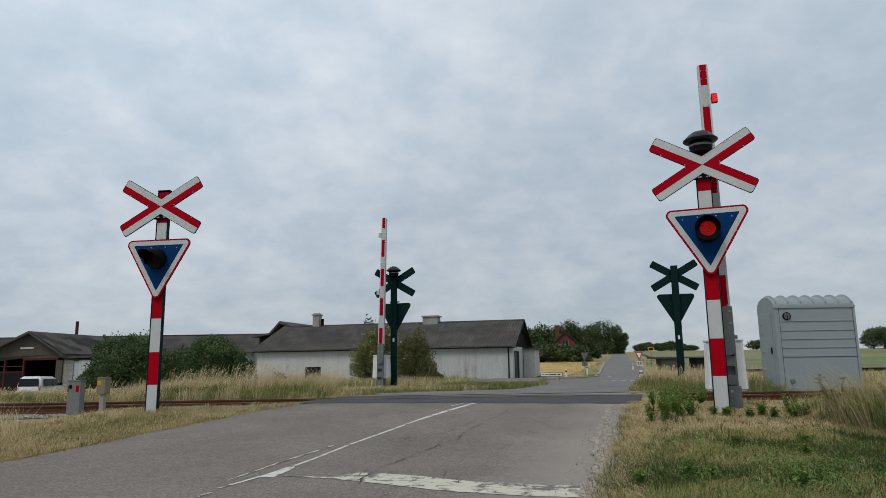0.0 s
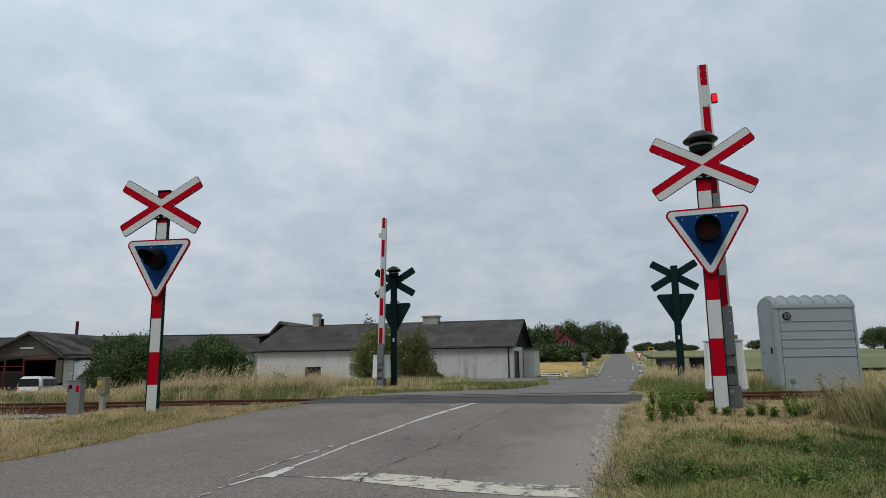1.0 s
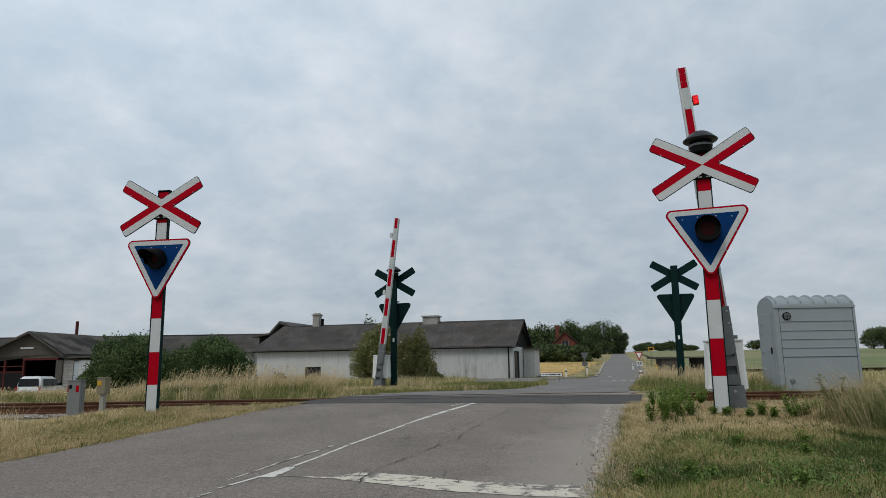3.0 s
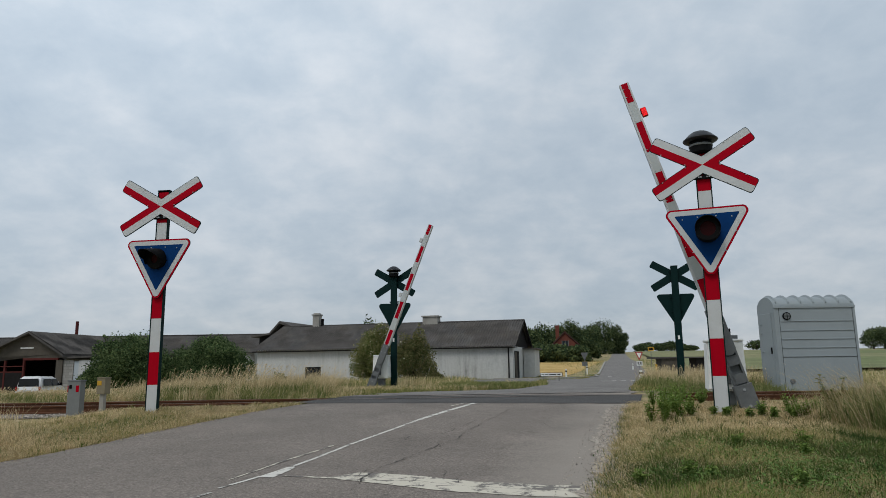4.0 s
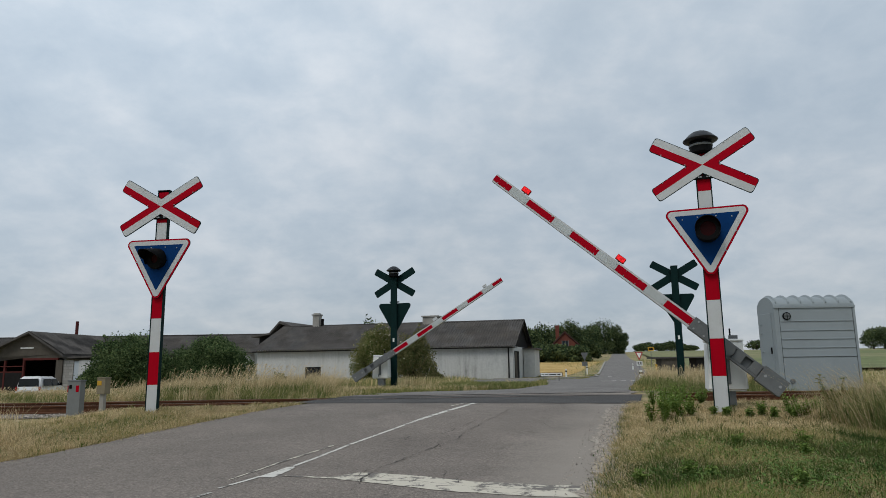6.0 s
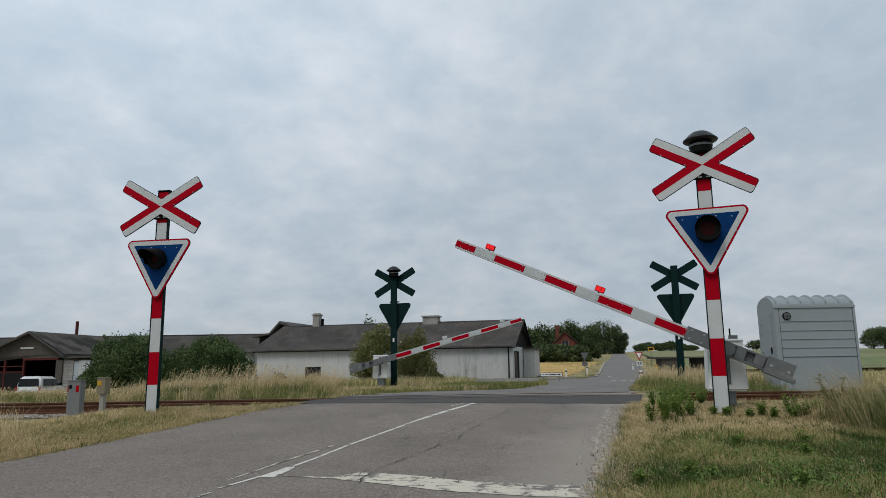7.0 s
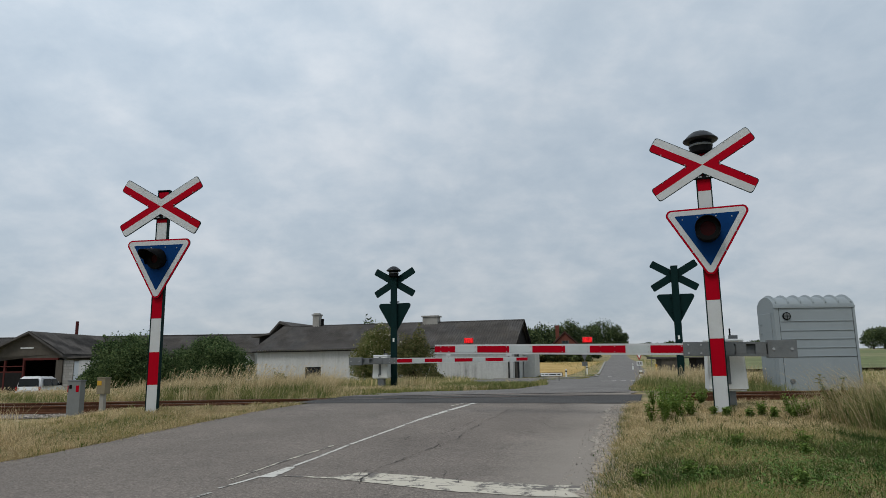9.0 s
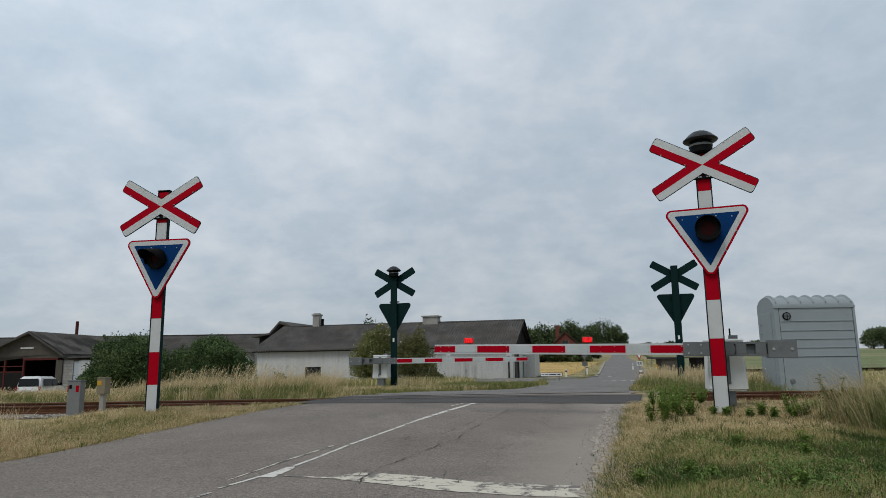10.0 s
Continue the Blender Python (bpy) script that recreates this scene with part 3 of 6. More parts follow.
def build_markings():
    def strip(name, us, vs, widths, material, label):
        """A painted line through the given stations along the road."""
        n = max(3, int((us[-1] - us[0]) / 0.06) + 2)

        def place(u, k):
            v = np.interp(u, us, vs) + 0.0018 * np.sin(u * 11) + 0.0012 * np.sin(u * 29)
            return road_place(u, v + np.interp(u, us, widths) * k)
        sheet(name, np.linspace(us[0], us[-1], n), np.linspace(-0.5, 0.5, 5), place, material, 0.0240, label, "road marking")
    strip("centre_line", (0.24, 1.68, 3.88, 4.0, 5.85, 6.25), (-0.03, -0.10, -0.05, -0.045, 0.075, 0.085), (0.040, 0.042, 0.050, 0.075, 0.085, 0.085), M["paint"], "thin white painted centre line")
    strip("centre_line", (-0.84, -0.26), (-0.055, -0.04), (0.03, 0.04), M["paint"], "thin white painted centre line")
    strip("centre_line", (-6.0, -1.01), (0.10, -0.01), (0.05, 0.04), M["paint"], "thin white painted centre line")
    strip("centre_dash", (6.32, 7.03), (0.075, 0.165), (0.09, 0.10), M["paint"], "short white painted dash by the rails")
    strip("centre_dash", (-0.30, 0.23), (0.03, -0.02), (0.15, 0.085), M["paint"], "broad white painted dash of the centre line")
    strip("second_line", (-0.48, 0.51, 1.60), (-0.21, -0.28, -0.253), (0.018, 0.03, 0.03), M["paint_worn"], "thin second white painted line")
    strip("second_line", (5.9, 6.5), (-0.15, -0.10), (0.05, 0.05), M["paint_worn"], "worn end of the second line")
    strip("second_line", (6.52, 7.02), (-0.095, -0.045), (0.09, 0.09), M["paint"], "short white painted stub by the rails")

    # the stop line bends a little across the lane; its far half is flaking away
    near_v, near_u = (0.05, 0.63, 0.91, 1.71, 2.35, 2.81), (-0.215, -0.235, -0.308, -0.544, -0.586, -0.535)
    far_v, far_u = (0.05, 0.55, 0.63, 0.72, 0.99, 1.32, 1.81, 2.36, 2.80), (-0.185, -0.17, -0.08, 0.10, 0.108, 0.064, -0.095, -0.133, -0.094)

    def stop(v0, v1, k0, k1, material, label):
        def place(v, k):
            a, b = np.interp(v, near_v, near_u), np.interp(v, far_v, far_u)
            return road_place(a + (b - a) * k + 0.006 * np.sin(v * 23), v)
        sheet("stop_line", np.linspace(v0, v1, 60), np.linspace(k0, k1, 7), place, material, 0.0240, label, "road marking")
    stop(0.57, 2.78, 0.0, 0.52, M["stop_paint"], "cream painted stop line across the lane")
    stop(0.08, 0.565, 0.0, 0.9, M["paint_worn"], "thin worn end of the stop line")
    stop(0.60, 1.0, 0.53, 1.0, M["paint_worn"], "flaking paint along the stop line")
    stop(1.005, 1.9, 0.53, 0.96, M["stop_paint"], "cream paint along the stop line")
    stop(1.905, 2.78, 0.53, 1.0, M["paint_worn"], "flaking paint along the stop line")
    # give-way marks at the junction up the lane
    for u, v in ((32.4, 0.5), (33.0, 1.0), (33.4, 1.5), (33.8, 2.0), (46.5, 0.0)):
        sheet("give_way_mark", np.linspace(u, u + 1.1, 4), np.linspace(v, v + 0.28, 3), road_place, M["paint"], 0.05, "small white give-way mark on the lane", "road marking")

    rng = np.random.default_rng(31)

    def crack(us, vs, width, rough):
        n = int((us[-1] - us[0]) / 0.018)
        u = np.linspace(us[0], us[-1], n)
        walk_v = np.cumsum(rng.normal(0, rough, n))
        walk_v -= np.linspace(walk_v[0], walk_v[-1], n)
        v = np.interp(u, us, vs) + walk_v + rng.normal(0, 0.006, n)
        half = width * np.clip(0.55 + 0.5 * np.sin(u * 7 + vs[0] * 9) + rng.normal(0, 0.35, n), 0.05, 1.6)

        def place(a, k):
            return road_place(a, np.interp(a, u, v) + np.interp(a, u, half) * k)
        sheet("road_crack", u, np.array((-1.0, 1.0)), place, M["crack"], 0.0265, "dark wandering crack in the asphalt", "crack")
    crack((-0.70, -0.23, 0.05, 0.58, 1.1, 1.69, 2.47, 3.75, 4.7, 5.9), (1.0, 0.89, 0.87, 0.875, 0.917, 0.976, 1.02, 0.99, 0.98, 0.985), 0.0058, 0.006)
    for us, vs, w in (((-0.1, 0.45), (0.80, 0.66), 0.003), ((0.05, 0.5), (0.96, 1.16), 0.0025), ((1.75, 2.4), (0.40, 0.36), 0.004), ((2.35, 3.2, 4.4), (0.68, 0.68, 0.78), 0.004), ((1.7, 2.3), (0.97, 0.75), 0.003),
                      ((4.5, 5.6), (0.80, 1.30), 0.004), ((0.1, 0.55), (1.5, 1.36), 0.0025), ((-0.2, 0.1), (1.72, 1.60), 0.0025), ((0.3, 0.62), (0.28, 0.40), 0.0025), ((3.6, 4.0), (1.9, 1.75), 0.004)):
        crack(us, vs, w * 1.35, 0.006)


build_ground()
build_roads()
build_kerb()
build_markings()


def build_track():
    for name, off in (("rail", -0.72), ("rail", 0.72)):
        rail = thing(name, pose(0, 0, 0), "rusty steel rail of the railway track", "rail", "rails", "structure")
        bm = bmesh.new()
        out = [(-0.07, 0.0), (0.07, 0.0), (0.07, 0.02), (0.012, 0.035), (0.012, 0.115), (0.036, 0.125), (0.036, 0.155), (-0.036, 0.155), (-0.036, 0.125), (-0.012, 0.115), (-0.012, 0.035), (-0.07, 0.02)]
        prism(bm, out, -150, 150)
        m = pose(0, TRACK(0) + off, -0.165, 0, 0, math.degrees(math.atan(0.06)) - 90)
        part("rail_profile", bm, M["rust"], rail, at=m)
        bm = boxes((-0.034, 0.034, -150, 150, 0.1552, 0.157))
        part("rail_head", bm, M["rail_top"], rail, "worn brownish running surface", at=m)


build_track()


def build_shoulder():
    """Gravel along the frayed edge of the road, and ballast beside the rails."""
    sheet("gravel_shoulder", np.arange(-14, 6.4, 0.06), np.linspace(0, 1, 9), lambda u, k: road_place(u, 2.50 + 0.21 * smooth((4.5 - u) / 5.5) + 0.12 * smooth((u - 5.2) / 1.4) + 0.03 * np.sin(u * 1.9) + 0.03 * np.sin(u * 6.3) + 0.02 * np.sin(u * 19) + (0.22 + 0.03 * np.sin(u * 4)) * k), M["gravel"], 0.028, "loose gravel along the crumbling road edge", "gravel")
    for x0, x1 in ((-40, -3.9), (7.0, 45)):
        sheet("ballast", np.arange(x0, x1, 0.25), np.linspace(-1.7, 1.7, 12), lambda u, v: (u, TRACK(u) + v), M["gravel"], 0.02, "grey stone ballast under the rails", "ballast")
    rng = np.random.default_rng(3)
    n = 3000
    u = rng.uniform(-5, 6.4, n)
    v = 2.55 + 0.15 * smooth((5.0 - u) / 6) + np.abs(rng.normal(0.10, 0.10, n)) - 0.2 * (rng.uniform(0, 1, n) < 0.12)
    x, y = road_place(u, v)
    pebbles("loose_stones", x, y, gz(x, y) + 0.03, rng.uniform(0.003, 0.010, n), rng, M["gravel_stone"], "loose small stones along the road edge")
    n = 5000
    x = rng.uniform(-14, -4.2, n)
    y = TRACK(x) + rng.uniform(-1.7, 1.2, n)
    pebbles("ballast_stones", x, y, gz(x, y) + 0.03, rng.uniform(0.015, 0.035, n), rng, M["gravel_stone"], "loose grey ballast stones")


def pebbles(name, x, y, z, r, rng, material, label):
    """Small angular stones, eight faces each."""
    n = len(x)
    dirs = np.array([(1, 0, 0), (0, 1, 0), (-1, 0, 0), (0, -1, 0), (0, 0, 1), (0, 0, -1)], float)
    pts = dirs[None] * (rng.uniform(0.6, 1.2, (n, 6)) * r[:, None])[..., None] + rng.normal(0, 0.15, (n, 6, 3)) * r[:, None, None]
    pts[..., 2] *= 0.75
    pts += np.stack([x, y, z], -1)[:, None]
    tri = [(0, 1, 4), (1, 2, 4), (2, 3, 4), (3, 0, 4), (1, 0, 5), (2, 1, 5), (3, 2, 5), (0, 3, 5)]
    faces = (np.arange(n)[:, None, None] * 6 + np.array(tri)[None]).reshape(-1, 3)
    soup(name, pts.reshape(-1, 3).tolist(), faces.tolist(), material, label, "stones", "stuff")


build_shoulder()


# ---- crossing signals ----
CROSS_ANGLE = 30.5


def cross_arm(side, up, grow=0.0):
    """Outline pieces of one arm: red half and white half, as x, z points."""
    a = radians(CROSS_ANGLE)
    e = Vector((side * math.cos(a), up * math.sin(a)))
    h = Vector((-e.y * side * up, e.x * side * up))          # towards the vertical axis
    if h.y * up < 0:
        h = -h
    R, w, c = 0.755 + grow, 0.103 + grow, 0.035
    r_in, r_out = w / math.tan(a), w * math.tan(a)
    def half(s, r):
        zero = Vector((0.0, 0.0))
        return [tuple(p) for p in (zero, e * R, e * R + h * s * (w - c), e * (R - c * 0.3) + h * s * (w - c * 0.3), e * (R - c) + h * s * w, e * r + h * s * w)]
    return half(-1, r_in), half(1, r_out)


def make_signal(m, label, bell, lamp_yaw, zc=3.34, zt=2.78, lens=0.106, reach_max=0.06, hood_drop=25, H=3.62, flat=True, drop=0.295, tilt=0):
    s = thing("crossing_signal", m, label, "crossing signal", "signals at the level crossing")
    part("post", boxes((-0.102, -0.087, -0.05, 0.015, -0.12, H), (0.087, 0.102, -0.05, 0.0152, -0.12, H), (-0.087, 0.087, 0.0, 0.015, -0.12, H), bevel=0.003), M["green"], s, "dark green steel section post")
    tops = [(0.0, 0.49, "white"), (0.49, 0.99, "red"), (0.99, 1.515, "white"), (1.515, 2.1, "red"), (2.1, 2.6, "white"), (2.6, 3.055, "white"), (3.055, H - 0.02, "red")]
    for z0, z1, c in tops:
        part(c + "_band", boxes((-0.0865, 0.0865, -0.042, -0.0005, z0 + 0.001, z1 - 0.001)), M[c], s, "reflective %s band" % c)
    # triangular board
    tri = [(-0.595, 0), (0.595, 0), (0, -1.02)]
    yb = -0.10

    def plate(name, k, y0, y1, material, lab=""):
        cx, cz = 0.0, -0.325
        pts = [(cx + (x - cx) * k, cz + (z - cz) * k) for x, z in tri]
        bm = prism(bmesh.new(), rounded(pts, 0.075 if k > 0.95 else 0.052 if k > 0.8 else 0.008), y0, y1)
        return part(name, bm, material, board, lab, at=pose(0, 0, zt))
    board = part("board", prism(bmesh.new(), rounded([(x, z + zt) for x, z in tri], 0.075), yb + 0.004, yb + 0.016), M["green"], s, "dark green back of the triangular board")
    plate("red_rim", 0.995, yb - 0.002, yb + 0.0035, M["red"], "red reflective rim")
    plate("white_border", 0.922, yb - 0.0045, yb - 0.0022, M["white"], "white reflective border")
    plate("blue_field", 0.715, yb - 0.007, yb - 0.0047, M["blue"], "dark blue field")
    for z0 in (2.66, 2.25):
        part("bracket", boxes((-0.16, 0.16, -0.085, -0.052, z0, z0 + 0.04)), M["green"], s)
    for x, z in ((-0.32, -0.15), (-0.12, -0.13), (0.12, -0.13), (0.32, -0.15), (-0.36, -0.36), (-0.21, -0.62), (0.36, -0.36), (0.21, -0.62)):
        bm = tube(bmesh.new(), (x, yb - 0.014, zt + z), (x, yb - 0.004, zt + z), 0.009, n=8)
        part("bolt", bm, M["bolt"], board)
    # the cross
    for side in (-1, 1):
        for up in (-1, 1):
            red, white = cross_arm(side, up)
            gr, gw = cross_arm(side, up, 0.009)
            outline = [*gw[1:], (0, 0), *gr[:1:-1]]
            bm = prism(bmesh.new(), [(x, z + zc) for x, z in outline], yb + 0.002, yb + 0.014)
            arm = part("cross_arm", bm, M["green"], s, "dark back of the cross board")
            part("red_stripe", prism(bmesh.new(), [(x, z + zc) for x, z in red], yb - 0.003, yb + 0.0015), M["red"], arm)
            part("white_stripe", prism(bmesh.new(), [(x, z + zc) for x, z in white], yb - 0.003, yb + 0.0015), M["white"], arm)
            for (x0, z0), (x1, z1), f in ((red[4], red[5], 0.22), (red[4], red[5], 0.92), (white[4], white[5], 0.45)):
                x, z = (x0 + (x1 - x0) * f) * 0.96, (z0 + (z1 - z0) * f) * 0.96
                part("bolt", tube(bmesh.new(), (x, yb - 0.010, zc + z), (x, yb - 0.002, zc + z), 0.008, n=8), M["bolt"], arm)
    for z0 in (zc - 0.2, zc + 0.08):
        part("cross_bracket", boxes((-0.125, 0.125, -0.083, -0.052, z0, z0 + 0.05)), M["black"], s)
    for x in (-0.06, -0.03, 0.05, 0.08):
        part("bolt", tube(bmesh.new(), (x, -0.10, zc - 0.175), (x, -0.084, zc - 0.175), 0.011, n=8), M["bolt"], s)
    part("label_plate", boxes((-0.03, 0.03, 0.0155, 0.019, 1.42, 1.53)), M["cabinet"], s, "small white label on the post")
    # red lamp: housing, hood, added turning drum that stands in for the flashing
    zl = zt - drop
    off, back = (0.047, 0.038) if flat else (0.172, 0.165)
    lamp = part("lamp", tube(bmesh.new(), (0, back - 0.004, 0), (0, back + 0.004, 0), 0.163, 0.163, n=28), M["black"], s, "black lamp housing", smooth=False, at=pose(0, yb - off, zl, tilt, 0, lamp_yaw))
    ring = bmesh.new()
    n = 32
    for y0, y1, r0, r1 in ((back, -0.02, 0.160, 0.165), (-0.02, -0.05, 0.165, 0.160), (-0.05, -0.05, 0.160, lens - 0.003), (-0.05, -0.02, lens - 0.003, lens - 0.006)):
        for k in range(n):
            a0, a1 = 2 * math.pi * k / n, 2 * math.pi * (k + 1) / n
            ring.faces.new([ring.verts.new(p) for p in ((r0 * math.cos(a0), y0, r0 * math.sin(a0)), (r0 * math.cos(a1), y0, r0 * math.sin(a1)), (r1 * math.cos(a1), y1, r1 * math.sin(a1)), (r1 * math.cos(a0), y1, r1 * math.sin(a0)))])
    bmesh.ops.remove_doubles(ring, verts=ring.verts[:], dist=1e-4)
    part("rim", ring, M["black"], lamp)
    hood = bmesh.new()
    rows = []
    for k in range(25):
        a = radians(-hood_drop + (180 + 2 * hood_drop) * k / 24)
        reach = 0.06 + reach_max * max(0.0, math.sin(a)) ** 0.8
        rows.append([(r * math.cos(a), y, r * math.sin(a)) for r, y in ((0.166, -0.02), (0.166, -0.03 - reach), (0.158, -0.03 - reach), (0.156, -0.02))])
    for a, b in zip(rows, rows[1:]):
        for k in range(4):
            hood.faces.new([hood.verts.new(p) for p in (a[k], b[k], b[(k + 1) % 4], a[(k + 1) % 4])])
    bmesh.ops.remove_doubles(hood, verts=hood.verts[:], dist=1e-4)
    part("hood", hood, M["black"], lamp, "curved black sun hood", smooth=False)
    drum = new("flash_stand_in_drum")
    me = bpy.data.meshes.new("flash_stand_in_drum")
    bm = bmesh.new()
    # added drum with a dark, a lit and a fading face, one for each state of the lamp's light; the shallow lamps have a
    # two-faced disc
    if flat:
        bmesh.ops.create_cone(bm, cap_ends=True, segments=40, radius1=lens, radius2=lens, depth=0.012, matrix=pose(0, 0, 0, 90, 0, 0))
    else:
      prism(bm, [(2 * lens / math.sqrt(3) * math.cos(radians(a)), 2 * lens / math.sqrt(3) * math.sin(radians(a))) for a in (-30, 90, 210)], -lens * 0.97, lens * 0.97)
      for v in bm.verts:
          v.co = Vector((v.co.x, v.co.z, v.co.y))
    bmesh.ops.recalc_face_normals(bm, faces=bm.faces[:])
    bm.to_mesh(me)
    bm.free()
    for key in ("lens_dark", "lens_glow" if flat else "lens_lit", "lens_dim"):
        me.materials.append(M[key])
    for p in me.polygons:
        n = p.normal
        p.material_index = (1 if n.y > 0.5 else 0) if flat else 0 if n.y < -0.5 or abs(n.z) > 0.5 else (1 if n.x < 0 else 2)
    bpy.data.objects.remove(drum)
    drum = new("flash_stand_in_drum", me)
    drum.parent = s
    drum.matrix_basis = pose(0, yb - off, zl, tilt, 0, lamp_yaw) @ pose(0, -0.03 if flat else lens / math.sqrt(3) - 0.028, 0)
    tagged(drum, "added turning red lens, its lit and dark faces stand in for flashing")
    if bell:
        part("bell_base", lathe([(0.12, H + -0.020), (0.155, H + 0.000), (0.155, H + 0.080), (0.14, H + 0.085), (0.14, H + 0.105), (0.155, H + 0.110), (0.15, H + 0.145), (0.08, H + 0.160)], 28), M["black"], s, "ribbed dark bell housing", smooth=False)
        part("bell_ring", lathe([(0.158, H + 0.085), (0.163, H + 0.088), (0.163, H + 0.115), (0.158, H + 0.118)], 28), M["steel"], s, "pale ring round the bell housing")
        part("bell", lathe([(0.12, H + 0.150), (0.19, H + 0.158), (0.228, H + 0.172), (0.240, H + 0.184), (0.238, H + 0.192), (0.205, H + 0.222), (0.160, H + 0.268), (0.105, H + 0.305), (0.05, H + 0.324), (0.015, H + 0.328)], 36), M["bell"], s, "glossy dark dome of the warning bell", smooth=True)
    else:
        part("post_cap", boxes((-0.106, 0.106, -0.054, 0.02, H, H + 0.015)), M["black"], s)
    return s, drum


def g(x, y):
    return float(gz(x, y))


sig_near, drum_near = make_signal(pose(3.71, 9.2, 0.02, 0, 0, -21), "red and white crossing signal with bell beside the road", True, 0, 3.42, 2.80, flat=False, drop=0.335)
sig_left, drum_left = make_signal(pose(-4.52, 10.6, -0.03, 0, 0, -9), "red and white crossing signal with hooded lamp on the verge", False, -10, 3.31, 2.77, 0.068, 0.22, 28, drop=0.32, H=3.58, tilt=10)
sig_fl, drum_fl = make_signal(pose(-1.66, 22.2, 0.02, 0, 0, 163) @ Matrix.Scale(1.04, 4), "crossing signal with bell, its dark green back showing", True, 0, 3.31, 2.64, H=3.50)
sig_fr, drum_fr = make_signal(pose(7.13, 20.5, -0.05, 0, 0, 168) @ Matrix.Scale(1.02, 4), "crossing signal, its dark green back showing", False, 0)


# ---- barriers ----
def make_machine(m, label):
    b = thing("crossing_barrier", m, label, "crossing barrier", "crossing barriers")
    part("pedestal", boxes((-0.10, 0.10, -0.06, 0.16, -0.15, 0.32), bevel=0.006), M["steel"], b, "grey steel pedestal")
    bm = bmesh.new()
    box(bm, -0.27, 0.27, -0.12, 0.26, 0.30, 1.02)
    for v in bm.verts:
        if v.co.z > 0.6:
            v.co.x *= 0.90
            v.co.y = 0.07 + (v.co.y - 0.07) * 0.9
    bmesh.ops.bevel(bm, geom=bm.edges[:], offset=0.03, segments=3, affect="EDGES")
    part("housing", bm, M["cabinet"], b, "white tapered plastic housing", smooth=False)
    part("lid", boxes((-0.255, 0.255, -0.115, 0.25, 1.0, 1.045), bevel=0.02), M["cabinet"], b, "white rounded lid")
    part("slot_plate", boxes((-0.045, 0.035, -0.14, -0.118, 0.40, 0.98), bevel=0.004), M["steel"], b, "grey steel guide plate")
    part("top_fitting", boxes((0.08, 0.20, 0.0, 0.08, 1.045, 1.10), bevel=0.006), M["steel"], b, "small grey fitting on the lid")
    part("aerial", tube(bmesh.new(), (0.10, 0.03, 1.10), (0.10, 0.03, 1.20), 0.012, n=8), M["black"], b)
    part("latch", boxes((-0.05, -0.02, -0.155, -0.142, 0.36, 0.44)), M["steel"], b)
    return b


